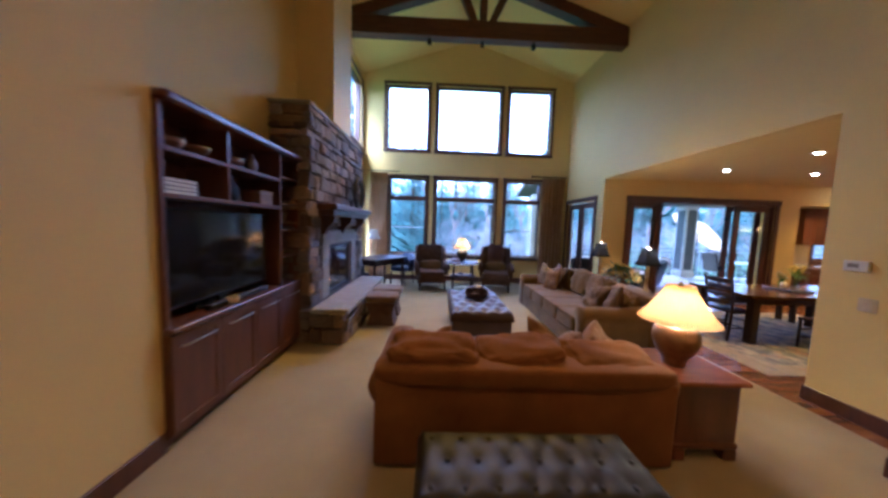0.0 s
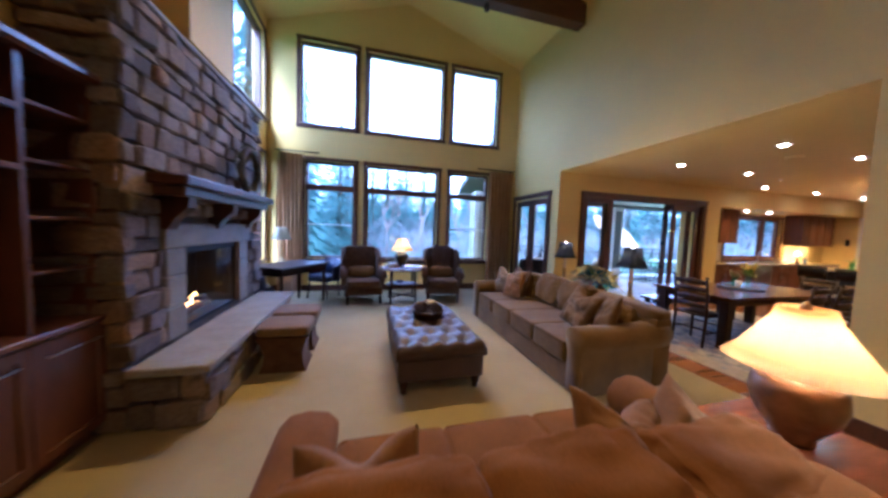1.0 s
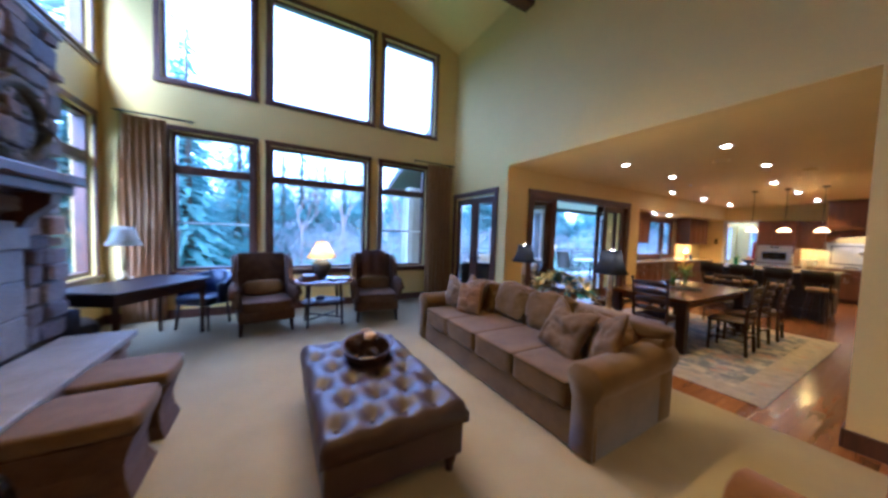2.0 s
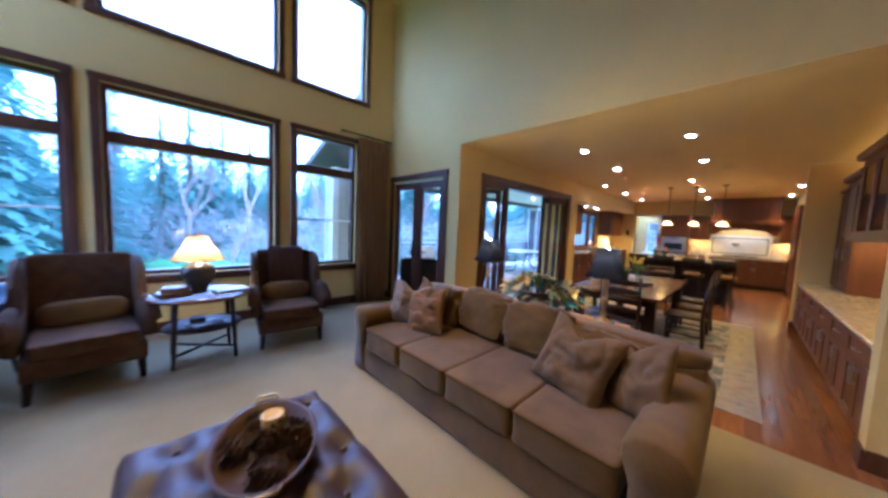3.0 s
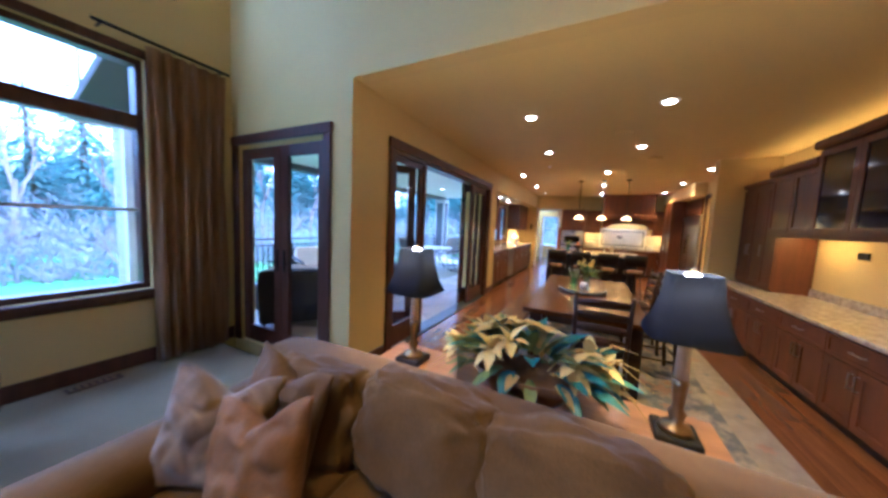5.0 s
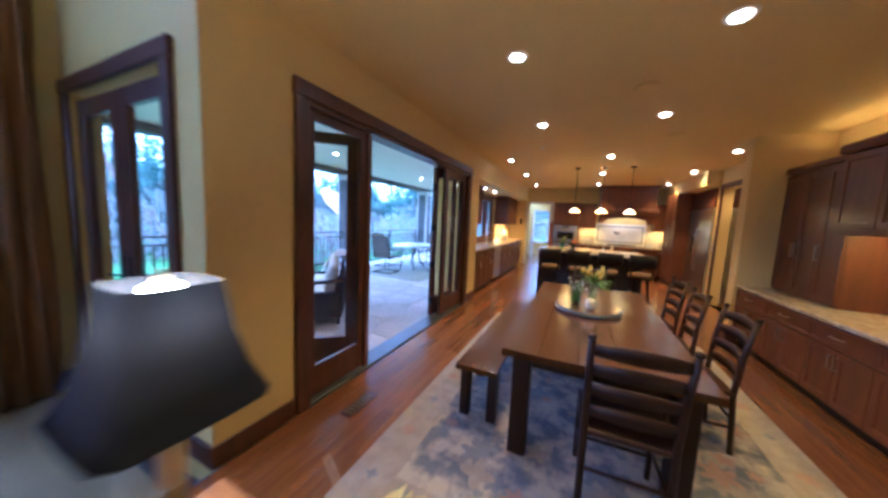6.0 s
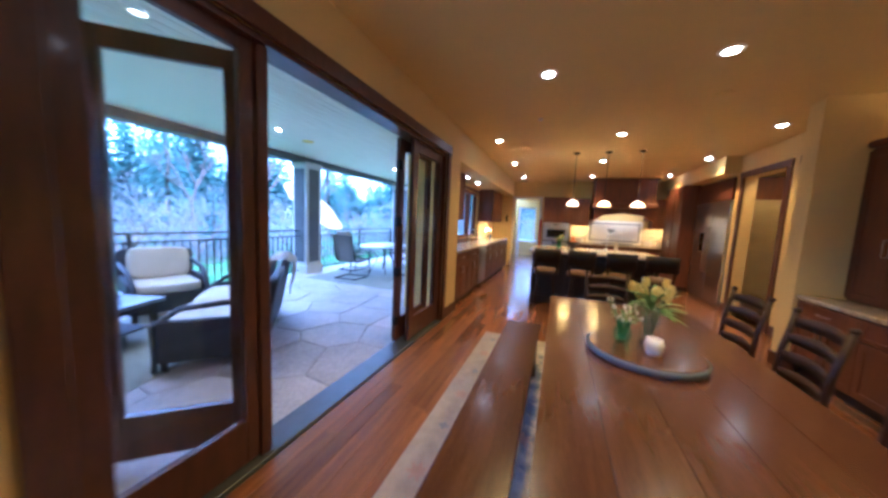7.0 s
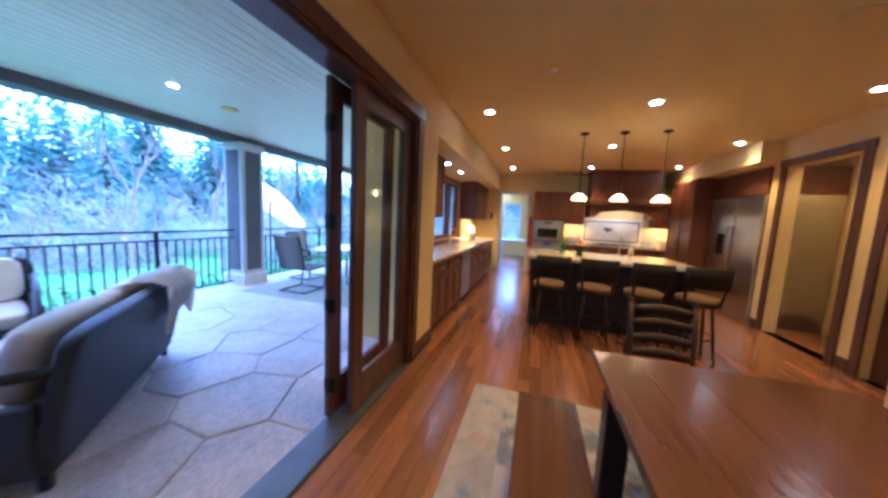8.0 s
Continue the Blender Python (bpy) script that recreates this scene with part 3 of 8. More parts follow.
# ---------------------------------------------------------------- lamps of the place
WARM = (1.0, 0.52, 0.07)
# warm colour of the added fill spots in the hall
HALL_FILL = (1.0, 0.42, 0.07)
CANGLOW = glow("downlight_lens", (1.0, 0.80, 0.52), 9.0)
CAN_W = 2.1
proto = None
for x, y in ((5.5, 3.9), (5.5, 5.17), (7.15, 3.9), (7.15, 5.17), (9.2, 2.54), (9.2, 4.24), (9.2, 6.0), (11.07, 2.54), (11.07, 4.24), (11.07, 6.0), (13.05, 2.54), (13.05, 4.24), (13.05, 6.0)):
    if proto is None:
        proto = thing("recessed_light", 0, 0, 0, 0, "lit round recessed ceiling light with white trim", "light", "recessed lights")
        bm = bmesh.new()
        lathe(bm, [(0.046, 0.0), (0.046, -0.004), (0.078, -0.006), (0.082, -0.001), (0.082, 0.0)], 0, 0, 32)
        part("trim_ring", bm, WHITE, proto, "", True)
        bm = bmesh.new()
        lathe(bm, [(0.044, -0.007), (0.036, -0.010), (0.02, -0.012), (0.002, -0.013)], 0, 0, 28)
        part("lens", bm, CANGLOW, proto, "glowing lens", True)
        proto.matrix_basis = pose(x, y, ZC)
    else:
        copy_thing(proto, pose(x, y, ZC))
    ld = bpy.data.lights.new("downlight", "SPOT")
    ld.energy, ld.color, ld.spot_size, ld.spot_blend, ld.shadow_soft_size = CAN_W * 5, WARM, radians(108), 0.7, 0.05
    new("downlight", ld).location = (x, y, ZC - 0.03)
for x, y in ((10.1, 6.8), (11.0, 6.8)):
    copy_thing(proto, pose(x, y, 2.30))
bm = bmesh.new()
lathe(bm, [(0.1, 0.0), (0.1, -0.012), (0.085, -0.02), (0.02, -0.022)], 0, 0, 24)
sp = thing("ceiling_speaker", 6.35, 4.2, ZC, 0, "round cream ceiling speaker grille", "speaker")
part("grille", bm, CEIL, sp, "", True)
copy_thing(sp, pose(8.0, 3.6, ZC))
bm = bmesh.new()
lathe(bm, [(0.03, 0.0), (0.03, -0.01), (0.012, -0.025)], 0, 0, 14)
part("sprinkler_cap", bm, WHITE, thing("sprinkler", 8.3, 5.3, ZC, 0, "small white ceiling sprinkler cap", "sprinkler"), "", True)


def bulb(x, y, z, watts, r=0.04, colour=WARM):
    ld = bpy.data.lights.new("bulb", "POINT")
    ld.energy, ld.color, ld.shadow_soft_size = watts, colour, r
    new("bulb", ld).location = (x, y, z)


copy_thing(proto, pose(10.3, 1.6, ZC))
ld = bpy.data.lights.new("passage_light", "SPOT")
ld.energy, ld.color, ld.spot_size, ld.spot_blend, ld.shadow_soft_size = CAN_W * 3, WARM, radians(120), 0.6, 0.05
new("passage_light", ld).location = (10.3, 1.6, ZC - 0.03)
# small spot fixtures under the truss chord; those at 0.1 and 1.15 are added
for x in (0.1, 1.15, 2.18):
    e = thing("truss_spotlight", x, 6.08, 5.25, 0, "small bronze spotlight fixed under the truss", "light", "truss spotlights")
    bm = bmesh.new()
    lathe(bm, [(0.035, 0.0), (0.04, -0.02), (0.045, -0.10), (0.04, -0.10), (0.036, -0.03), (0.005, -0.03)], 0, 0, 16)
    part("housing", bm, IRON, e, "", True)
    bm = bmesh.new()
    lathe(bm, [(0.034, -0.032), (0.02, -0.036), (0.002, -0.036)], 0, 0, 14)
    part("lens", bm, CANGLOW, e, "glowing lens", True)
    ld = bpy.data.lights.new("truss_spot", "SPOT")
    ld.energy, ld.color, ld.spot_size, ld.spot_blend, ld.shadow_soft_size = 30, WARM, radians(80), 0.8, 0.04
    o = new("truss_spot", ld)
    o.matrix_world = look((x, 6.0, 5.10), (x * 1.1, 3.4, 0.0))
# unseen fixtures with fill spots, added in the vault behind to warm the hall walls
for x in (-0.2, 2.5):
    z = ZA - abs(x - XM) * (ZA - ZS) / (XM - WL)
    copy_thing(proto, pose(x, -0.6, z - 0.03))
    ld = bpy.data.lights.new("hall_downlight", "SPOT")
    ld.energy, ld.color, ld.spot_size, ld.spot_blend, ld.shadow_soft_size = 15, HALL_FILL, radians(110), 0.7, 0.06
    new("hall_downlight", ld).location = (x, -0.6, z - 0.06)

# ---------------------------------------------------------------- great room: fireplace
rng = random.Random(7)
fp = thing("fireplace", 0, 0, 0, 0, "floor-to-mantel stacked ledgestone fireplace with a lit gas fire", "fireplace")
FX, FY0, FY1, FZ = -1.26, 3.74, 6.25, 3.0
BOXO = (4.40, 5.52, 0.47, 1.24)
bm = bmesh.new()
box(bm, WL, FX - 0.035, FY0 + 0.035, BOXO[0], 0.0, FZ)
box(bm, WL, FX - 0.035, BOXO[1], FY1 - 0.035, 0.0, FZ)
box(bm, WL, FX - 0.035, BOXO[0], BOXO[1], BOXO[3], FZ)
box(bm, WL, FX - 0.035, BOXO[0], BOXO[1], 0.0, BOXO[2])
box(bm, WL, WL + 0.04, BOXO[0], BOXO[1], BOXO[2], BOXO[3])
part("stone_core", bm, MORTAR, fp, "dark mortar bed")
slab("stone_cap", SLAB, fp, WL, FX + 0.05, FY0 - 0.04, FY1 + 0.04, FZ, FZ + 0.05, bevel=0.012)
STONES = []
for k in range(8):
    bm = bmesh.new()
    vs = box(bm, -0.5, 0.5, -0.5, 0.5, -0.5, 0.5)
    bmesh.ops.bevel(bm, geom=list(bm.edges), offset=0.13, segments=1, affect="EDGES")
    for v in bm.verts:
        v.co += Vector((rng.uniform(-0.07, 0.07), rng.uniform(-0.05, 0.05), rng.uniform(-0.09, 0.09)))
    bmesh.ops.recalc_face_normals(bm, faces=bm.faces)
    me = bpy.data.meshes.new("stone")
    bm.to_mesh(me)
    bm.free()
    me.materials.append(STONE)
    STONES.append(me)


def lay_stones(parent, axis, face, a0, a1, z0, z1, holes, hmin=0.07, hmax=0.21, lmin=0.13, lmax=0.42):
    """Courses of split stone on a face across `axis`."""
    z = z0
    while z < z1 - 0.03:
        h = min(rng.uniform(hmin, hmax), z1 - z)
        if z1 - z - h < 0.05:
            h = z1 - z
        a = a0
        while a < a1 - 0.02:
            w = rng.uniform(lmin, lmax)
            if h > 0.13:
                w *= 0.8
            if a1 - a - w < 0.1:
                w = a1 - a
            spans = [(a, a + w)]
            for h0, h1, g0, g1 in holes:
                if z + h > g0 + 0.02 and z < g1 - 0.02:
                    spans = [q for s in spans for q in ((s[0], min(s[1], h0)), (max(s[0], h1), s[1])) if q[1] - q[0] > 0.04]
            for s0, s1 in spans:
                o = new("stone", rng.choice(STONES))
                o.parent = parent
                proud = rng.uniform(0.05, 0.10)
                c, hh = (s0 + s1) / 2, h / 2
                if axis == "x":
                    o.location, o.scale = (face - 0.04 + proud / 2 - 0.02, c, z + hh), (proud + 0.05, s1 - s0 - 0.008, h - 0.008)
                else:
                    o.location, o.scale = (c, face + 0.04 - proud / 2 + 0.02, z + hh), (s1 - s0 - 0.008, proud + 0.05, h - 0.008)
                o.rotation_euler = (rng.uniform(-0.02, 0.02), rng.uniform(-0.02, 0.02), rng.uniform(-0.03, 0.03))
            a += w
        z += h


SUR = (4.10, 5.82, 0.47, 1.46)
lay_stones(fp, "x", FX, FY0 - 0.03, FY1, 0.47, FZ, [SUR])
lay_stones(fp, "y", FY0, WL + 0.01, FX + 0.02, 0.0, FZ, [], lmin=0.14, lmax=0.4)
# dressed surround round the firebox
z = 0.47
while z < 1.2:
    hh = min(0.27, 1.24 - z)
    for y0, y1 in ((4.13, BOXO[0]), (BOXO[1], 5.79)):
        slab("surround_block", SLAB, fp, FX - 0.04, FX + 0.03, y0, y1 - 0.004, z, z + hh - 0.006, bevel=0.008)
    z += hh
slab("lintel", SLAB, fp, FX - 0.04, FX + 0.045, 4.1, 5.82, 1.24, 1.45, bevel=0.01)
FBLACK = material("firebox_black", (0.02, 0.018, 0.017), 0.7, size=8, grain=0.3, bump=0.3)
bm = bmesh.new()
box(bm, WL + 0.04, FX - 0.05, BOXO[0] + 0.001, BOXO[0] + 0.03, BOXO[2], BOXO[3])
box(bm, WL + 0.04, FX - 0.05, BOXO[1] - 0.03, BOXO[1] - 0.001, BOXO[2], BOXO[3])
box(bm, WL + 0.04, WL + 0.06, BOXO[0] + 0.03, BOXO[1] - 0.03, BOXO[2], BOXO[3])
box(bm, WL + 0.04, FX - 0.05, BOXO[0] + 0.03, BOXO[1] - 0.03, BOXO[3] - 0.03, BOXO[3] - 0.002)
box(bm, WL + 0.04, FX - 0.05, BOXO[0] + 0.03, BOXO[1] - 0.03, BOXO[2] + 0.002, BOXO[2] + 0.03)
part("firebox", bm, FBLACK, fp, "black metal firebox")
bm = bmesh.new()
for y0, y1, z0, z1 in ((BOXO[0], BOXO[0] + 0.05, BOXO[2], BOXO[3]), (BOXO[1] - 0.05, BOXO[1], BOXO[2], BOXO[3]), (BOXO[0] + 0.05, BOXO[1] - 0.05, BOXO[3] - 0.07, BOXO[3]), (BOXO[0] + 0.05, BOXO[1] - 0.05, BOXO[2], BOXO[2] + 0.05)):
    box(bm, FX - 0.045, FX - 0.02, y0 + 0.003, y1 - 0.003, z0 + 0.003, z1 - 0.003, bevel=0.003)
part("door_frame", bm, IRON, fp, "black metal fire door frame")
LOG = material("charred_log", (0.06, 0.04, 0.03), 0.9, size=14, grain=0.5, grain_size=60, bump=0.8)
for k, (ya, yb, xx, zz) in enumerate(((4.62, 5.35, -1.55, 0.55), (4.7, 5.25, -1.45, 0.54), (4.65, 5.15, -1.5, 0.62))):
    bm = bmesh.new()
    tube(bm, [(xx - 0.04 * (k - 1), ya, zz), (xx, (ya + yb) / 2, zz + 0.02), (xx + 0.05 * (k - 1), yb, zz)], 0.045, 9, 0.035)
    part("log", bm, LOG, fp, "charred log", True)
FLAME = glow("flame", (1.0, 0.36, 0.06), 2.2)
for k in range(12):
    y, x = 4.56 + 0.058 * k + rng.uniform(-0.02, 0.02), -1.5 + rng.uniform(-0.05, 0.05)
    hgt = rng.uniform(0.04, 0.12)
    bm = bmesh.new()
    lathe(bm, [(0.006, 0.58), (0.018, 0.58 + hgt * 0.25), (0.012, 0.58 + hgt * 0.6), (0.001, 0.58 + hgt)], x, y, 8)
    part("flame", bm, FLAME, fp, "small orange gas flame", True)
fg = slab("fire_glass", GLASS, fp, FX - 0.036, FX - 0.031, BOXO[0] + 0.05, BOXO[1] - 0.05, BOXO[2] + 0.05, BOXO[3] - 0.07, label="clear fire glass")
fg.visible_shadow = False
# raised hearth
hearth = thing("hearth", 0, 0, 0, 0, "raised stone hearth with a thick grey slab top", "hearth")
slab("hearth_slab", SLAB, hearth, FX + 0.06, -0.72, 3.62, 6.10, 0.41, 0.47, bevel=0.014, seg=2)
slab("stone_core", MORTAR, hearth, FX + 0.06, -0.83, 3.76, 6.02, 0.0, 0.41)
lay_stones(hearth, "x", -0.80, 3.70, 6.05, 0.0, 0.40, [], lmin=0.2, lmax=0.5)
lay_stones(hearth, "y", 3.73, FX + 0.02, -0.78, 0.0, 0.40, [], lmin=0.18, lmax=0.4)
# mantel
man = thing("mantel_shelf", 0, 0, 0, 0, "dark timber mantel shelf on heavy corbels", "mantel")
slab("shelf", TRIM, man, FX - 0.02, -0.97, 3.92, 5.98, 1.74, 1.82, bevel=0.012)
slab("fascia", TRIM, man, FX - 0.02, -1.02, 3.97, 5.93, 1.66, 1.74, bevel=0.012)
for y in (4.15, 4.95, 5.75):
    bm = bmesh.new()
    pr = [(FX - 0.02, 1.40), (FX + 0.06, 1.40), (FX + 0.10, 1.48), (FX + 0.20, 1.58), (FX + 0.21, 1.66), (FX - 0.02, 1.66)]
    a = [bm.verts.new((x, y - 0.06, z)) for x, z in pr]
    b = [bm.verts.new((x, y + 0.06, z)) for x, z in pr]
    bm.faces.new(a), bm.faces.new(b[::-1])
    for k in range(len(pr)):
        bm.faces.new((a[k], b[k], b[(k + 1) % len(pr)], a[(k + 1) % len(pr)]))
    part("corbel", bm, TRIM, man)
# wreath on the mantel
wr = thing("wreath", -1.1, 5.45, 1.82, 0, "grey-green leafy wreath leaning on the mantel", "wreath")
TWIG = material("wreath_twigs", (0.09, 0.09, 0.08), 0.9, second=(0.05, 0.05, 0.045), size=20)
bm = bmesh.new()
tube(bm, [(0.02 + 0.06 * math.cos(a) * 0, 0.26 * math.cos(a), 0.28 + 0.26 * math.sin(a)) for a in (2 * math.pi * k / 24 for k in range(25))], 0.04, 8)
part("ring", bm, TWIG, wr, "", True)
bm = bmesh.new()
for k in range(260):
    a = rng.uniform(0, 2 * math.pi)
    c = Vector((rng.uniform(-0.05, 0.06), (0.26 + rng.uniform(-0.06, 0.07)) * math.cos(a), 0.28 + (0.26 + rng.uniform(-0.06, 0.06)) * math.sin(a)))
    d = Vector((rng.uniform(-1, 1), rng.uniform(-1, 1), rng.uniform(-1, 1))).normalized()
    u = d.cross(Vector((0.3, 0.2, 1))).normalized()
    bm.faces.new([bm.verts.new(c + q) for q in (-d * 0.03, u * 0.011, d * 0.035, -u * 0.011)])
part("leaves", bm, material("wreath_leaf", (0.16, 0.18, 0.13), 0.8, size=20, per_piece=0.1), wr)
# chimney breast
tagged(slab("wall_chimney", PAINT, None, WL, -1.2, 4.45, 5.30, FZ + 0.05, ZA - 0.75), "cream chimney breast above the stone", "wall", kind="structure")

# ---------------------------------------------------------------- media cabinet


def shaker_door(parent, axis, face, a0, a1, z0, z1, mat, out=1, handle=None, name="door", rail=0.06):
    """A framed door on a face; out: which way it stands proud."""
    g = 0.004
    f = face + out * 0.001
    V = (lambda u, t, z: (t, u, z)) if axis == "x" else (lambda u, t, z: (u, t, z))
    bm = bmesh.new()
    loops = []
    for inset, depth in ((g, 0.0), (g, 0.022), (rail, 0.022), (rail + 0.004, 0.012)):
        loops.append([bm.verts.new(V(u, f + out * depth, z)) for u, z in ((a0 + inset, z0 + inset), (a1 - inset, z0 + inset), (a1 - inset, z1 - inset), (a0 + inset, z1 - inset))])
    bm.faces.new(loops[0])
    bm.faces.new(loops[-1])
    for la, lb in zip(loops, loops[1:]):
        for k in range(4):
            bm.faces.new((la[k], la[(k + 1) % 4], lb[(k + 1) % 4], lb[k]))
    d = part(name, bm, mat, parent)
    if handle:
        bm = bmesh.new()
        F = f + out * 0.022
        for (u0, z0h, u1, z1h) in (handle,):
            Q = (lambda u, s, z: (s, u, z)) if axis == "x" else (lambda u, s, z: (u, s, z))
            tube(bm, [Q(u0, F, z0h), Q(u0, F + out * 0.025, z0h), Q(u1, F + out * 0.025, z1h), Q(u1, F, z1h)], 0.005, 6)
        part("handle", bm, STEEL, d, "slim metal bar handle", True)
    return d


MED = material("media_cabinet_wood", (0.12, 0.038, 0.015), 0.4, second=(0.07, 0.023, 0.010), size=2.5, stretch=(5, 5, 0.9), grain=0.35, grain_size=45, bump=0.04, coat=0.2)
med = thing("media_cabinet", 0, 0, 0, 0, "built-in dark cherry media cabinet with open shelves", "cabinet")
MX, MY0, MY1 = -1.38, 1.895, 3.735
slab("base", MED, med, WL, MX - 0.001, MY0, MY1, 0.08, 0.80)
slab("plinth", MED, med, WL, MX - 0.05, MY0, MY1, 0.0, 0.08)
slab("counter", MED, med, WL, MX + 0.05, MY0, MY1, 0.80, 0.84, bevel=0.008)
slab("back_panel", MED, med, WL, WL + 0.02, MY0, MY1, 0.84, 2.30)
for y in (MY0, 3.30, MY1 - 0.03):
    slab("side_panel", MED, med, WL + 0.02, MX, y, y + 0.03, 0.84, 2.30, bevel=0.003)
slab("divider", MED, med, WL + 0.02, MX, 2.50, 2.53, 1.72, 2.30, bevel=0.003)
for z in (1.70, 2.0):
    slab("shelf", MED, med, WL + 0.02, MX + 0.01, MY0 + 0.03, 3.30, z, z + 0.03, bevel=0.003, label="dark shelf with a pale worn front edge")
for z in (1.15, 1.45, 1.75, 2.05):
    slab("shelf", MED, med, WL + 0.02, MX, 3.33, MY1 - 0.03, z, z + 0.02, bevel=0.003)
slab("crown", MED, med, WL, MX + 0.06, MY0, MY1, 2.30, 2.37, bevel=0.02)
w = (MY1 - MY0) / 4
for k in range(4):
    a = MY0 + k * w
    shaker_door(med, "x", MX, a, a + w, 0.1, 0.79, MED, 1, handle=(a + 0.08, 0.70, a + w - 0.08, 0.70))
tv = thing("television", -1.50, 2.61, 0.84, 0, "large black flat-screen television, switched off", "television")
SCREEN = material("tv_screen", (0.012, 0.012, 0.014), 0.08, size=3)
slab("bezel", BLACKLEA, tv, -0.03, 0.012, -0.60, 0.60, 0.08, 0.80, bevel=0.008)
slab("screen", SCREEN, tv, 0.012, 0.016, -0.585, 0.585, 0.105, 0.785)
slab("stand", IRON, tv, -0.07, 0.07, -0.25, 0.25, 0.0, 0.015, bevel=0.004)
slab("neck", IRON, tv, -0.03, 0.0, -0.08, 0.08, 0.015, 0.12)
slab("soundbar", BLACKLEA, thing("soundbar", -1.43, 2.7, 0.84, 0, "slim black soundbar under the television", "soundbar"), -0.03, 0.03, -0.4, 0.4, 0.0, 0.05, bevel=0.01)
CERAM = material("brown_ceramic", (0.22, 0.12, 0.06), 0.3, second=(0.12, 0.06, 0.03), size=12)
CREAMC = material("cream_ceramic", (0.62, 0.52, 0.36), 0.35, size=8)


def lathe_thing(name, x, y, z, prof, mat, label, cat, group="", seg=20):
    e = thing(name, x, y, z, 0, label, cat, group)
    bm = bmesh.new()
    lathe(bm, prof, 0, 0, seg)
    part("body", bm, mat, e, "", True)
    return e


BOWL = [(0.03, 0), (0.035, 0.01), (0.08, 0.05), (0.095, 0.085), (0.088, 0.085), (0.07, 0.05), (0.02, 0.02)]
lathe_thing("bowl", -1.5, 2.1, 2.03, BOWL, CERAM, "small brown bowl on the top shelf", "bowl", "shelf bowls")
lathe_thing("bowl", -1.5, 2.33, 2.03, BOWL, CERAM, "small brown bowl on the top shelf", "bowl", "shelf bowls")
lathe_thing("bowl", -1.5, 2.72, 2.03, BOWL, CERAM, "small brown bowl on the top shelf", "bowl", "shelf bowls")
lathe_thing("vase", -1.5, 3.0, 2.03, [(0.03, 0), (0.06, 0.06), (0.05, 0.12), (0.02, 0.16), (0.03, 0.19), (0.01, 0.19)], CERAM, "small brown vase on the top shelf", "vase")
lathe_thing("candle_jar", -1.40, 2.55, 0.84, [(0.04, 0), (0.05, 0.01), (0.05, 0.06), (0.045, 0.06), (0.04, 0.03), (0.01, 0.03)], CREAMC, "cream candle jar below the television", "candle")
BK = [material("book_cloth", (0.30, 0.32, 0.36), 0.7, size=8), material("book_dark", (0.05, 0.05, 0.07), 0.7, size=8)]
for k in range(4):
    b = thing("book", -1.55, 2.08, 1.73 + 0.028 * k, rng.uniform(-4, 4), "large flat book lying in a stack on the shelf", "book", "stacked books")
    slab("cover", BK[k % 2], b, -0.11, 0.13, -0.15, 0.15, 0.0, 0.026, bevel=0.003)
    slab("pages", WHITE, b, -0.105, 0.132, -0.145, 0.145, 0.004, 0.022)
bx = thing("wooden_box", -1.52, 3.12, 1.73, 0, "small golden wooden box on the shelf", "box")
slab("body", CERAM, bx, -0.08, 0.1, -0.11, 0.11, 0, 0.12, bevel=0.006)
slab("lid", CERAM, bx, -0.085, 0.105, -0.115, 0.115, 0.121, 0.145, bevel=0.006)
lathe_thing("vase", -1.52, 2.72, 1.73, [(0.04, 0), (0.075, 0.05), (0.06, 0.13), (0.025, 0.2), (0.035, 0.23), (0.012, 0.23)], BLACKLEA, "dark rounded vase on the shelf", "vase")

# ---------------------------------------------------------------- sofas


def cushion_part(name, parent, mat, dims, power=5.0, puff=0.06, n=7, wrinkle=0.02, seed=0.0, m=None, label=""):
    bm = bmesh.new()
    soft(bm, *dims, power=power, puff=puff, n=n, wrinkle=wrinkle, seed=seed, m=m)
    return part(name, bm, mat, parent, label, True)


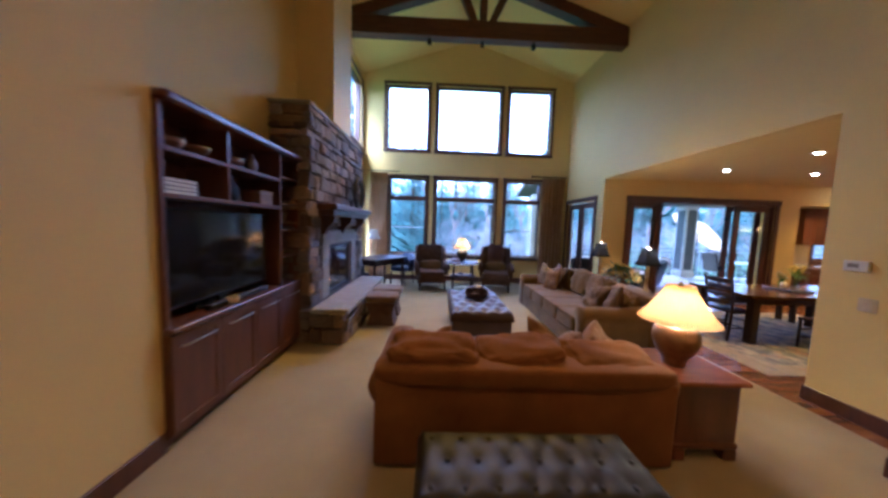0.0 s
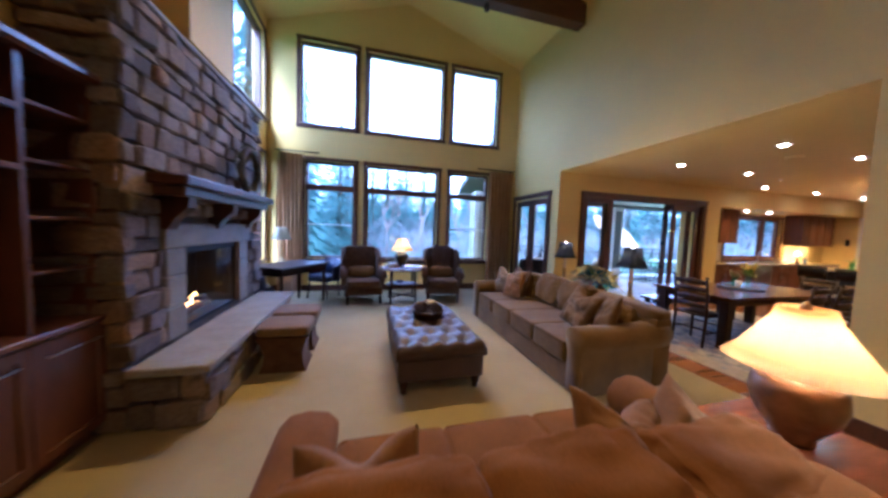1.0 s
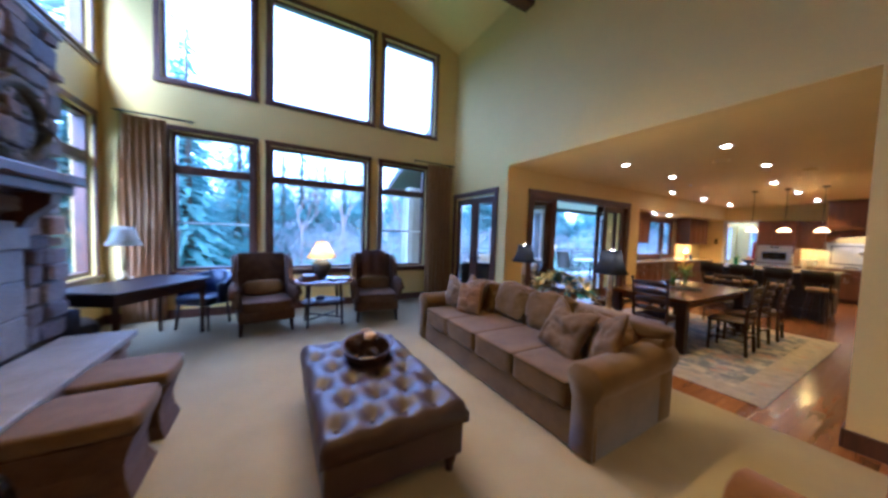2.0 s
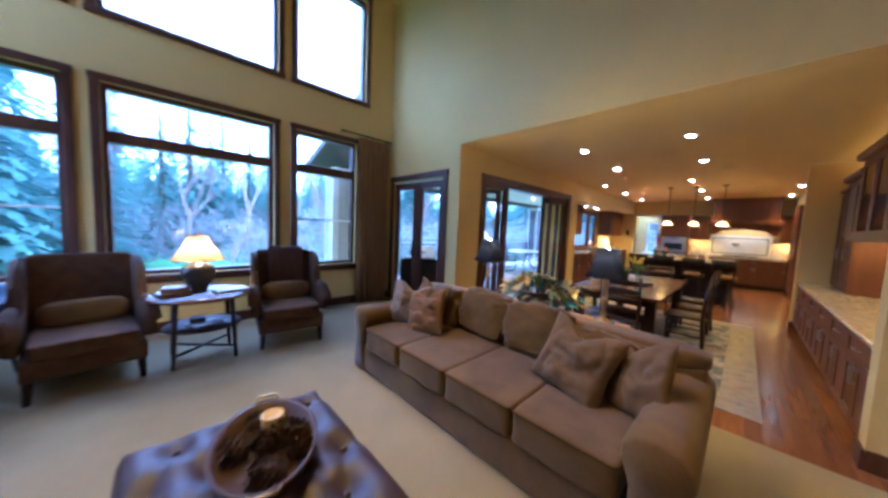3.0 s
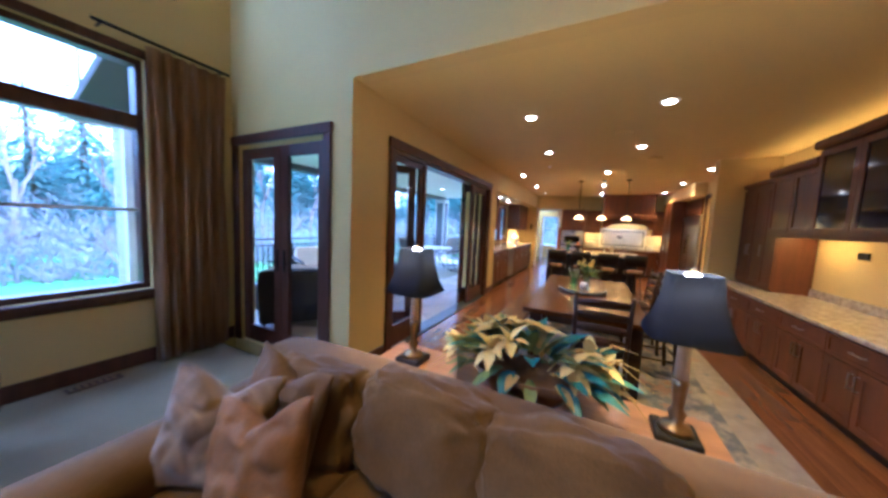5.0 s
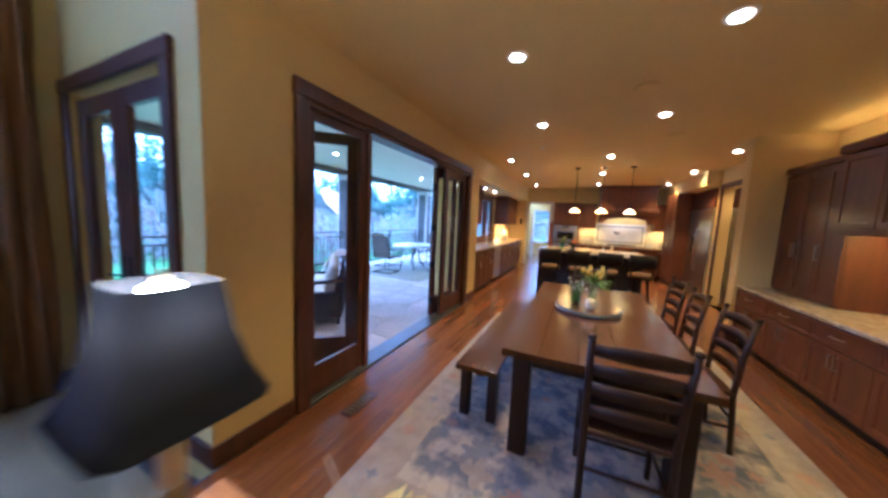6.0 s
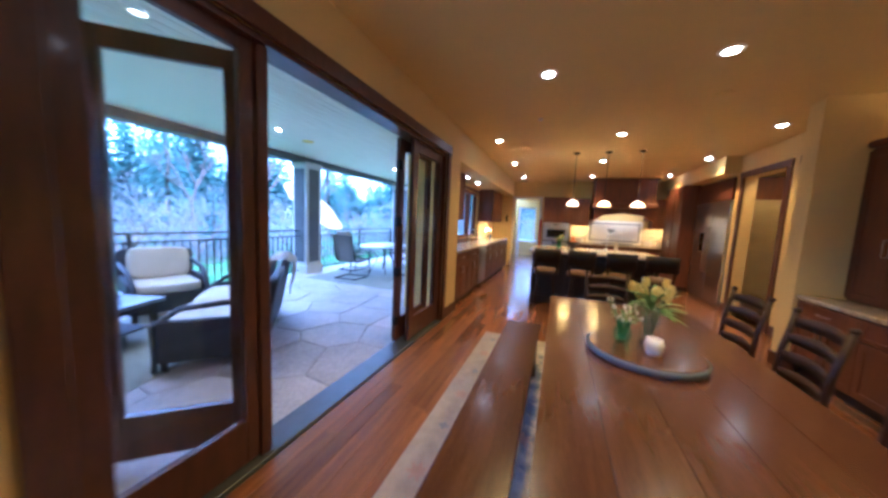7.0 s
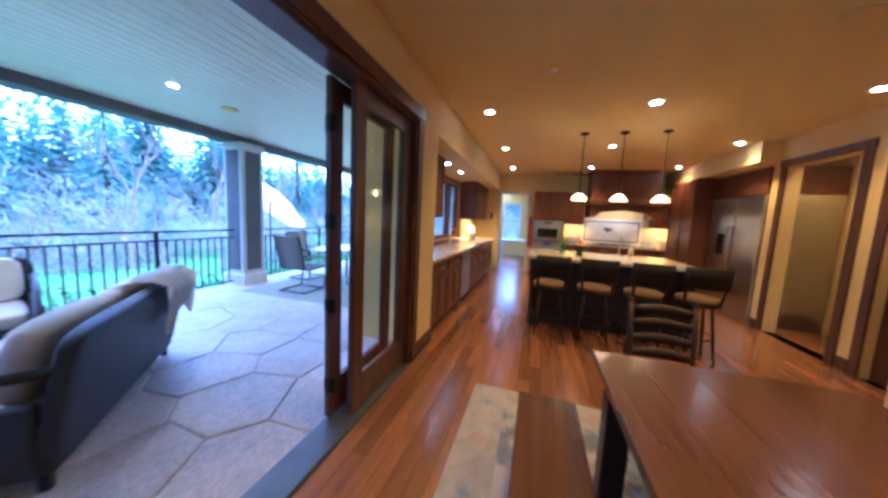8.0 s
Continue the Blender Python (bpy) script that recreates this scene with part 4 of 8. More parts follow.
def throw_pillow(x, y, z, rx, ry, rz, s, mat, label, seed, group="sofa pillows"):
    """A square knife-edge pillow with pinched corners."""
    e = thing("throw_pillow", x, y, z, 0, label, "pillow", group)
    bm = bmesh.new()
    N = 30
    m = pose(0, 0, 0, rx, ry, rz)
    g = {}
    for side in (1, -1):
        for i in range(N + 1):
            for k in range(N + 1):
                u, v = 2 * i / N - 1, 2 * k / N - 1
                edge = max(abs(u), abs(v))
                if side < 0 and edge > 0.999:
                    g[side, i, k] = g[1, i, k]
                    continue
                pinch = 1 - 0.10 * (1 - abs(u)) * abs(v) ** 2 - 0.10 * (1 - abs(v)) * abs(u) ** 2
                t = (max(0.0, 1 - abs(u) ** 2.4) * max(0.0, 1 - abs(v) ** 2.4)) ** 0.55
                t += 0.28 * noise.noise(Vector((u * 1.9 + seed, v * 1.9 - seed, side))) * (1 - edge ** 4) - 0.9 * max(0.0, 0.2 - abs(noise.noise(Vector((u * 1.6 - seed, v * 1.6, side + seed))))) * (1 - edge ** 4) + 0.10 * noise.noise(Vector((u * 4.2 + seed, v * 5, side * 2))) * (1 - edge ** 4)
                fold = max(0.0, 0.2 - abs(noise.noise(Vector((u * 2.6 + seed * 2, v * 1.3 + abs(u) * 1.5, side * 3))))) * (1 - edge ** 6)
                t -= 0.9 * fold * (0.4 + 0.6 * max(0.0, v))
                chop = 0.17 * s * math.exp(-((u - 0.08 * math.sin(seed)) / 0.42) ** 2) * max(0.0, (v + 0.5) / 1.5) ** 2
                t *= 1 + 0.25 * math.exp(-(u / 0.5) ** 2) * max(0.0, v)
                g[side, i, k] = bm.verts.new(m @ Vector((u * s / 2 * pinch, side * max(0.0, t) * s * 0.19, v * s / 2 * pinch - chop)))
        for i in range(N):
            for k in range(N):
                bm.faces.new((g[side, i, k], g[side, i + 1, k], g[side, i + 1, k + 1], g[side, i, k + 1]))
    part("cover", bm, mat, e, "", True)
    return e


def boxed_cushion(name, parent, mat, x0, x1, y0, y1, z0, z1, seed):
    """A boxed seat cushion with piping round its top edge."""
    c = cushion_part(name, parent, mat, (x0, x1, y0, y1, z0, z1), 13.0, 0.045, 14, 0.016, seed)
    bm = bmesh.new()
    r, pts = 0.035, []
    for cx, cy, a0 in ((x1 - r, y1 - r, 0), (x0 + r, y1 - r, 90), (x0 + r, y0 + r, 180), (x1 - r, y0 + r, 270)):
        pts += [(cx + (r - 0.003) * math.cos(radians(a0 + q)), cy + (r - 0.003) * math.sin(radians(a0 + q)), z1 - 0.014) for q in (0, 30, 60, 90)]
    tube(bm, pts + pts[:1], 0.0075, 6)
    part("piping", bm, PIPING if mat is CHENILLE else mat, c, "dark corded piping", True)
    return c


def sofa(name, x, y, rz, length, mat, label, seats, depth=1.02, back_h=0.80, seed=1.0, loose=0.0):
    """Local: x along the length, front towards -y."""
    e = thing(name, x, y, 0, rz, label, "sofa")
    h, d = length / 2, depth
    aw = 0.24
    bm = bmesh.new()
    box(bm, -h + aw, h - aw, -d / 2 + 0.02, d / 2 - 0.05, 0.03, 0.25, bevel=0.02, seg=2)
    part("base", bm, mat, e, "", True)
    slab("front_skirt", mat, e, -h + 0.03, h - 0.03, -d / 2 + 0.015, -d / 2 + 0.05, 0.012, 0.26, bevel=0.012, seg=2)
    inner = (2 * h - 2 * aw) / seats
    for k in range(seats):
        a = -h + aw + k * inner
        boxed_cushion("seat_cushion", e, mat, a + 0.003, a + inner - 0.003, -d / 2 - 0.01, d / 2 - 0.30, 0.25, 0.46, seed + k)
    bm = bmesh.new()
    box(bm, -h + 0.03, h - 0.03, d / 2 - 0.22, d / 2 - 0.012, 0.03, back_h - 0.10, bevel=0.02, seg=2)
    soft(bm, -h + 0.015, h - 0.015, d / 2 - 0.25, d / 2 + 0.012, back_h - 0.14, back_h, power=5.0, n=12, wrinkle=0.006, seed=seed)
    part("backrest", bm, mat, e, "", True)
    for s in (-1, 1):
        bm = bmesh.new()
        c = s * (h - aw / 2)
        prof = [(-0.085, 0.02), (0.085, 0.02), (0.085, 0.40), (0.115, 0.45), (0.135, 0.51), (0.125, 0.57), (0.08, 0.62), (0.0, 0.635), (-0.08, 0.62), (-0.125, 0.57), (-0.125, 0.51), (-0.10, 0.45), (-0.085, 0.40)]
        ys = [-d / 2, -d / 2 + 0.015, -d / 2 + 0.25, 0.0, d / 2 - 0.2, d / 2 - 0.05]
        rings = []
        for i, yy in enumerate(ys):
            q = 0.93 if i == 0 else 1.0
            rings.append([bm.verts.new((c + px * q, yy, 0.02 + (pz - 0.02) * (0.98 if i == 0 else 1.0) + 0.05 * max(0, yy) )) for px, pz in prof])
        for ra, rb in zip(rings, rings[1:]):
            for j in range(len(prof)):
                bm.faces.new((ra[j], ra[(j + 1) % len(prof)], rb[(j + 1) % len(prof)], rb[j]))
        bm.faces.new(rings[0]), bm.faces.new(rings[-1][::-1])
        part("armrest", bm, mat, e, "", True)
    bk = inner + 2 * loose / seats
    for k in range(seats):
        a = -h + aw - loose + k * bk
        m = Matrix.Translation((0, d / 2 - 0.30, 0.44)) @ Matrix.Rotation(radians(-13), 4, "X")
        cushion_part("back_cushion", e, mat, (a - 0.01, a + bk + 0.01, -0.12 - loose * 0.4, 0.12 + loose * 0.4, 0.0, 0.43 - loose * 0.5), 3.4, 0.14, 26, 0.13, seed * 3 + k * 1.7, m=m @ Matrix.Rotation(radians((-3, 4, -2, 5)[k % 4]), 4, "Y"))
    return e


sofa("sofa", 2.70, 4.73, -90, 2.70, CHENILLE, "long taupe chenille sofa with rolled arms", 4, depth=1.06)
sofa("sofa", 0.985, 2.22, 180, 2.03, TANFAB, "tan chenille sofa with loose back cushions", 3, depth=0.95, back_h=0.695, seed=5.0, loose=0.16)
STRIPE = material("striped_pillow", (0.36, 0.25, 0.15), 0.85, second=(0.22, 0.15, 0.09), size=7, stretch=(6, 0.6, 0.6), grain=0.4, grain_size=140, bump=0.3, sheen=0.3)
STRIPE = material("striped_pillow", (0.27, 0.19, 0.11), 0.85, second=(0.16, 0.11, 0.065), size=7, stretch=(6, 0.6, 0.6), grain=0.4, grain_size=140, bump=0.3, sheen=0.3)
GOLDP = material("gold_pillow", (0.32, 0.165, 0.038), 0.8, second=(0.19, 0.094, 0.022), size=5, grain=0.4, grain_size=140, bump=0.3, sheen=0.04)
GOLDP = material("gold_pillow", (0.23, 0.11, 0.024), 0.8, second=(0.14, 0.066, 0.016), size=5, grain=0.4, grain_size=140, bump=0.3, sheen=0.04)
TAUPEP = material("taupe_pillow", (0.25, 0.150, 0.042), 0.85, second=(0.16, 0.092, 0.024), size=5, grain=0.4, grain_size=140, bump=0.3, sheen=0.04)
TAUPEP = material("taupe_pillow", (0.165, 0.094, 0.032), 0.85, second=(0.105, 0.06, 0.02), size=5, grain=0.4, grain_size=140, bump=0.3, sheen=0.04)
for x, y, z, rx, ry, rz, s, m, l, sd in (
        (2.62, 5.72, 0.66, -18, 6, -62, 0.44, STRIPE, "pale striped throw pillow in the sofa corner", 1.0),
        (2.60, 5.44, 0.64, -22, -12, -80, 0.44, GOLDP, "golden tan throw pillow on the sofa", 2.0),
        (2.80, 5.60, 0.66, -16, 4, -92, 0.48, TAUPEP, "soft taupe throw pillow on the sofa", 3.0),
        (2.66, 4.02, 0.66, -24, 10, -100, 0.48, TAUPEP, "wrinkled taupe throw pillow on the sofa", 4.0),
        (2.72, 3.70, 0.65, -20, -14, -122, 0.46, TAUPEP, "taupe throw pillow slumped against the arm", 5.0),
        (0.32, 2.20, 0.58, 24, 8, 172, 0.42, GOLDP, "tan throw pillow on the sofa back", 6.0),
        (1.30, 2.12, 0.62, 34, -16, 185, 0.50, GOLDP, "golden crumpled throw pillow on the sofa", 7.0),
        (1.58, 2.12, 0.62, 36, 14, 200, 0.46, GOLDP, "golden crumpled throw pillow on the sofa", 8.0)):
    throw_pillow(x, y, z, rx, ry, rz, s, m, l, sd)


# ---------------------------------------------------------------- tufted ottoman and bench
def tufted(parent, mat, x0, x1, y0, y1, z0, z1, nx, ny, depth=0.03, name="tufted_top", edge=0.07, spread=0.0022):
    bm = bmesh.new()
    N, M = nx * 9, ny * 9
    btn = [((i + (0.5 if k % 2 else 0.0) + 0.5) / (nx + 0.5) * 1.0, (k + 0.5) / ny) for k in range(ny) for i in range(nx)]
    W, D = x1 - x0, y1 - y0
    # diagonal folds from each button to its neighbours in the next row
    creases = []
    for bu, bv in btn:
        for cu, cv in btn:
            ax, ay = (cu - bu) * W, (cv - bv) * D
            if 0 < cv - bv < 1.2 / ny and abs(cu - bu) < 0.8 / (nx + 0.5):
                creases.append(((bu * W, bv * D), (ax, ay, math.hypot(ax, ay))))
    g = []
    for i in range(N + 1):
        row = []
        for k in range(M + 1):
            u, v = i / N, k / M
            px, py = x0 + u * W, y0 + v * D
            e = min(px - x0, x1 - px, py - y0, y1 - py)
            z = z1
            if e < edge:
                z -= (edge - math.sqrt(max(0.0, edge ** 2 - (edge - e) ** 2))) * 0.9
            near = min((abs((v * D - q[1]) * c[0] - (u * W - q[0]) * c[1]) / c[2] for q, c in creases if -0.02 < ((u * W - q[0]) * c[0] + (v * D - q[1]) * c[1]) / c[2] ** 2 < 1.02), default=1.0)
            z -= depth * 0.30 * math.exp(-(near / 0.011) ** 2) * min(1.0, e / 0.05)
            for bu, bv in btn:
                dd = ((bu * W - u * W) ** 2 + (bv * D - v * D) ** 2)
                z -= depth * math.exp(-dd / spread)
            row.append(bm.verts.new((px, py, z)))
        g.append(row)
    for i in range(N):
        for k in range(M):
            bm.faces.new((g[i][k], g[i + 1][k], g[i + 1][k + 1], g[i][k + 1]))
    rim = [g[i][0] for i in range(N + 1)] + [g[N][k] for k in range(1, M + 1)] + [g[i][M] for i in range(N - 1, -1, -1)] + [g[0][k] for k in range(M - 1, 0, -1)]
    low = [bm.verts.new((v.co.x, v.co.y, z0)) for v in rim]
    for k in range(len(rim)):
        bm.faces.new((rim[k], rim[(k + 1) % len(rim)], low[(k + 1) % len(rim)], low[k]))
    bm.faces.new(low)
    top = part(name, bm, mat, parent, "", True)
    for bu, bv in btn:
        if 0.03 < bu < 0.97:
            bm = bmesh.new()
            zz = z1 - depth * 0.9
            lathe(bm, [(0.014, zz - 0.004), (0.012, zz + 0.004), (0.003, zz + 0.007)], x0 + bu * W, y0 + bv * D, 8)
            part("button", bm, mat, top, "", True)
    return top


def turned_legs(parent, mat, pts, h, r):
    for x, y in pts:
        bm = bmesh.new()
        lathe(bm, [(r * 0.55, 0.0), (r * 0.7, h * 0.1), (r * 0.6, h * 0.25), (r, h * 0.6), (r * 1.05, h)], x, y, 12)
        part("leg", bm, mat, parent, "dark turned foot", True)


ot = thing("ottoman", 1.01, 4.42, 0, 0, "dark brown button-tufted leather ottoman coffee table", "ottoman")
slab("upholstered_frame", LEATHER, ot, -0.40, 0.40, -0.66, 0.66, 0.12, 0.33, bevel=0.02, seg=2)
tufted(ot, LEATHER, -0.42, 0.42, -0.68, 0.68, 0.331, 0.475, 4, 6, 0.05, edge=0.09, spread=0.0042)
turned_legs(ot, DARKW, ((-0.34, -0.60), (0.34, -0.60), (-0.34, 0.60), (0.34, 0.60)), 0.12, 0.04)
bn = thing("tufted_bench", 0.86, 1.30, 0, 0, "black button-tufted leather bench behind the sofa", "bench")
slab("upholstered_frame", BLACKLEA, bn, -0.54, 0.54, -0.20, 0.20, 0.20, 0.36, bevel=0.015, seg=2)
tufted(bn, BLACKLEA, -0.56, 0.56, -0.22, 0.22, 0.361, 0.48, 7, 3, 0.014)
turned_legs(bn, DARKW, ((-0.48, -0.16), (0.48, -0.16), (-0.48, 0.16), (0.48, 0.16)), 0.20, 0.03)

# oval tray with pine cones and a candle
WICK = material("dark_tray_wood", (0.09, 0.045, 0.025), 0.55, second=(0.05, 0.025, 0.015), size=14, grain=0.5, grain_size=70, bump=0.5)
tr = thing("oval_tray", 1.05, 4.66, 0.465, -14, "oval dark wooden tray standing on the ottoman", "tray")
bm = bmesh.new()
lathe(bm, [(0.15, 0.0), (0.165, 0.02), (0.185, 0.085), (0.20, 0.09), (0.195, 0.075), (0.172, 0.02), (0.02, 0.015)], 0, 0, 28, 1.0, 1.5)
part("tray_body", bm, WICK, tr, "", True)
for s in (-1, 1):
    bm = bmesh.new()
    tube(bm, [(-0.05, s * 0.285, 0.085), (-0.04, s * 0.32, 0.10), (0.04, s * 0.32, 0.10), (0.05, s * 0.285, 0.085)], 0.008, 6)
    part("handle", bm, BRASS, tr, "metal loop handle", True)
CONE = material("pine_cone", (0.085, 0.042, 0.024), 0.85, second=(0.04, 0.02, 0.013), size=30, grain=0.4)
for k in range(22):
    a, q = rng.uniform(0, 6.28), math.sqrt(rng.uniform(0.03, 1)) * 0.14
    e = thing("pine_cone", 1.05 + q * math.cos(a) * 0.95 , 4.66 + q * math.sin(a) * 1.45, 0.485 + rng.uniform(0.0, 0.055), rng.uniform(0, 360), "brown open pine cone heaped in the tray", "pine cone", "pine cones")
    e.rotation_euler = (rng.uniform(0.4, 1.6), rng.uniform(-0.4, 0.4), rng.uniform(0, 6))
    e.scale = (1.3, 1.3, 1.3)
    bm = bmesh.new()
    for ring in range(5):
        zz, rr = -0.03 + ring * 0.017, (0.036, 0.044, 0.042, 0.033, 0.018)[ring]
        for j in range(8):
            b = 2 * math.pi * (j + 0.5 * (ring % 2)) / 8
            d, t = Vector((math.cos(b), math.sin(b), 0)), Vector((-math.sin(b), math.cos(b), 0))
            up = Vector((0, 0, 1))
            bm.faces.new([bm.verts.new(p + up * zz) for p in (d * 0.006, d * rr + t * 0.013 + up * 0.008, d * rr * 1.1 + up * 0.014, d * rr - t * 0.013 + up * 0.008)])
    lathe(bm, [(0.008, -0.04), (0.022, -0.02), (0.02, 0.02), (0.004, 0.045)], 0, 0, 8)
    part("cone_body", bm, CONE, e)
WAX = material("cream_wax", (0.72, 0.55, 0.26), 0.5, size=6)
lathe_thing("pillar_candle", 1.09, 4.72, 0.50, [(0.045, 0.0), (0.047, 0.11), (0.042, 0.115), (0.03, 0.10), (0.004, 0.095)], WAX, "thick cream pillar candle among the cones", "candle")


# ---------------------------------------------------------------- wing chairs, side table
def wing_chair(x, y, rz, label, throw=False):
    e = thing("wing_chair", x, y, 0, rz, label, "armchair", "wing chairs")
    m = WINGFAB
    slab("seat_base", m, e, -0.34, 0.34, -0.40, 0.36, 0.17, 0.34, bevel=0.025, seg=2, smooth=True)
    cushion_part("seat_cushion", e, m, (-0.30, 0.30, -0.43, 0.28, 0.32, 0.46), 11.0, 0.05, 10, 0.01, 1.0)
    bm = bmesh.new()
    soft(bm, -0.33, 0.33, -0.07, 0.07, 0.0, 0.72, power=12.0, n=10, m=Matrix.Translation((0, 0.31, 0.36)) @ Matrix.Rotation(radians(-9), 4, "X"))
    part("backrest", bm, m, e, "", True)
    for s in (-1, 1):
        bm = bmesh.new()
        pr = [(-0.30, 0.36), (-0.36, 0.52), (-0.30, 0.64), (-0.05, 0.62), (0.02, 0.70), (0.02, 0.85), (0.10, 0.98), (0.30, 1.04), (0.44, 1.04), (0.36, 0.36)]
        a = [bm.verts.new((s * 0.31 + s * 0.03 * max(0, 0.2 - yy), yy, zz)) for yy, zz in pr]
        b = [bm.verts.new((s * 0.385 + s * 0.05 * max(0, 0.2 - yy), yy, zz)) for yy, zz in pr]
        bm.faces.new(a), bm.faces.new(b[::-1])
        for k in range(len(pr)):
            bm.faces.new((a[k], b[k], b[(k + 1) % len(pr)], a[(k + 1) % len(pr)]))
        bmesh.ops.bevel(bm, geom=list(bm.edges), offset=0.012, segments=2, affect="EDGES")
        part("wing", bm, m, e, "", True)
        bm = bmesh.new()
        tube(bm, [(s * 0.40, -0.38, 0.53), (s * 0.395, -0.2, 0.64), (s * 0.37, 0.05, 0.65)], 0.042, 12)
        part("armrest", bm, m, e, "", True)
    cushion_part("lumbar_pillow", e, TAUPEP, (-0.27, 0.27, 0.03, 0.19, 0.46, 0.68), 3.0, 0.15, 7, 0.04, 4.0, label="long taupe lumbar pillow")
    for px, py in ((-0.30, -0.35), (0.30, -0.35), (-0.28, 0.32), (0.28, 0.32)):
        bm = bmesh.new()
        tube(bm, [(px, py, 0.18), (px * 1.03, py * 1.06, 0.0)], 0.032, 8, 0.02)
        part("leg", bm, DARKW, e, "dark tapered leg", True)
    if throw:
        t = thing("throw_blanket", x, y, 0, rz, "brown woven throw draped over the chair back", "blanket")
        bm = bmesh.new()
        pr = [(0.12, 0.62), (0.155, 0.80), (0.215, 1.02), (0.27, 1.115), (0.37, 1.12), (0.46, 1.05), (0.49, 0.80)]
        rows = []
        for i in range(9):
            u = -0.20 + 0.40 * i / 8
            rows.append([bm.verts.new((u + 0.012 * math.sin(3 * zz * 4 + i), yy - 0.012 + 0.012 * math.sin(i * 1.9), zz + 0.01 * math.sin(i * 1.3))) for yy, zz in pr])
        for ra, rb in zip(rows, rows[1:]):
            for k in range(len(pr) - 1):
                bm.faces.new((ra[k], ra[k + 1], rb[k + 1], rb[k]))
        bmesh.ops.solidify(bm, geom=list(bm.faces), thickness=0.018)
        part("cloth", bm, material("throw_wool", (0.16, 0.075, 0.05), 0.95, second=(0.10, 0.05, 0.035), size=9, stretch=(8, 1, 1), grain=0.4, bump=0.5), t, "", True)
    return e


wing_chair(0.25, 7.36, 8, "brown woven wing chair with dark legs")
wing_chair(1.90, 7.34, -8, "brown woven wing chair with a throw over its back", True)
st = thing("side_table", 1.05, 7.22, 0, 0, "round two-tier dark wood side table between the chairs", "side table")
bm = bmesh.new()
lathe(bm, [(0.02, 0.64), (0.40, 0.64), (0.43, 0.65), (0.44, 0.665), (0.43, 0.68), (0.40, 0.685), (0.38, 0.675), (0.02, 0.675)], 0, 0, 36, 1, 0.85)
part("tray_top", bm, material("table_walnut", (0.20, 0.10, 0.05), 0.15, second=(0.12, 0.055, 0.03), size=4, stretch=(1, 7, 1), grain=0.3, coat=0.5), st, "polished walnut tray top", True)
bm = bmesh.new()
lathe(bm, [(0.02, 0.33), (0.32, 0.33), (0.33, 0.345), (0.32, 0.36), (0.02, 0.36)], 0, 0, 32, 1, 0.85)
part("lower_shelf", bm, DARKW, st, "", True)
for a in (45, 135, 225, 315):
    bm = bmesh.new()
    ca, sa = math.cos(radians(a)), math.sin(radians(a))
    tube(bm, [(0.31 * ca, 0.26 * sa, 0.65), (0.33 * ca, 0.28 * sa, 0.35), (0.35 * ca, 0.30 * sa, 0.0)], 0.022, 8, 0.017)
    part("leg", bm, DARKW, st, "", True)
for a in (45, 135):
    ca, sa = math.cos(radians(a)), math.sin(radians(a))
    bm = bmesh.new()
    tube(bm, [(0.34 * ca, 0.29 * sa, 0.12), (-0.34 * ca, -0.29 * sa, 0.12)], 0.013, 6)
    part("stretcher", bm, DARKW, st, "", True)

SHADE_C = (1.0, 0.78, 0.46)


def shade_material(name, colour, trans):
    m = bpy.data.materials.new(name)
    m.use_nodes = True
    t = m.node_tree
    t.nodes.remove(t.nodes["Principled BSDF"])
    d, tr_, mix, ns, mp = t.nodes.new("ShaderNodeBsdfDiffuse"), t.nodes.new("ShaderNodeBsdfTranslucent"), t.nodes.new("ShaderNodeMixShader"), t.nodes.new("ShaderNodeTexNoise"), t.nodes.new("ShaderNodeMixRGB")
    ns.inputs["Scale"].default_value = 60
    mp.inputs[1].default_value, mp.inputs[2].default_value = (*colour, 1), (*[c * 0.85 for c in colour], 1)
    t.links.new(ns.outputs["Fac"], mp.inputs[0])
    t.links.new(mp.outputs[0], d.inputs[0]), t.links.new(mp.outputs[0], tr_.inputs[0])
    mix.inputs[0].default_value = trans
    t.links.new(d.outputs[0], mix.inputs[1]), t.links.new(tr_.outputs[0], mix.inputs[2])
    t.links.new(mix.outputs[0], t.nodes["Material Output"].inputs[0])
    return m


LINEN = shade_material("linen_shade", (0.78, 0.54, 0.26), 0.4)
NAVY = shade_material("dark_silk_shade", (0.05, 0.055, 0.075), 0.04)
IVORY = shade_material("ivory_shade", (0.82, 0.78, 0.68), 0.4)


def shade(parent, mat, prof, square=False, seg=28):
    bm = bmesh.new()
    rings = []
    for r, z in prof:
        ring = []
        for k in range(seg):
            a = 2 * math.pi * k / seg
            q = r / max(abs(math.cos(a)), abs(math.sin(a))) ** 0.85 * 0.9 if square else r
            ring.append(bm.verts.new((q * math.cos(a), q * math.sin(a), z)))
        rings.append(ring)
    for a, b in zip(rings, rings[1:]):
        for k in range(seg):
            bm.faces.new((a[k], a[(k + 1) % seg], b[(k + 1) % seg], b[k]))
    bmesh.ops.solidify(bm, geom=list(bm.faces), thickness=0.003)
    return part("shade", bm, mat, parent, "", True)


def bulb_mesh(parent, z, strength=30):
    bm = bmesh.new()
    lathe(bm, [(0.012, z - 0.05), (0.014, z - 0.02), (0.03, z + 0.01), (0.028, z + 0.035), (0.003, z + 0.05)], 0, 0, 12)
    part("light_bulb", bm, glow("lit_bulb", (1.0, 0.75, 0.42), strength), parent, "glowing bulb", True)


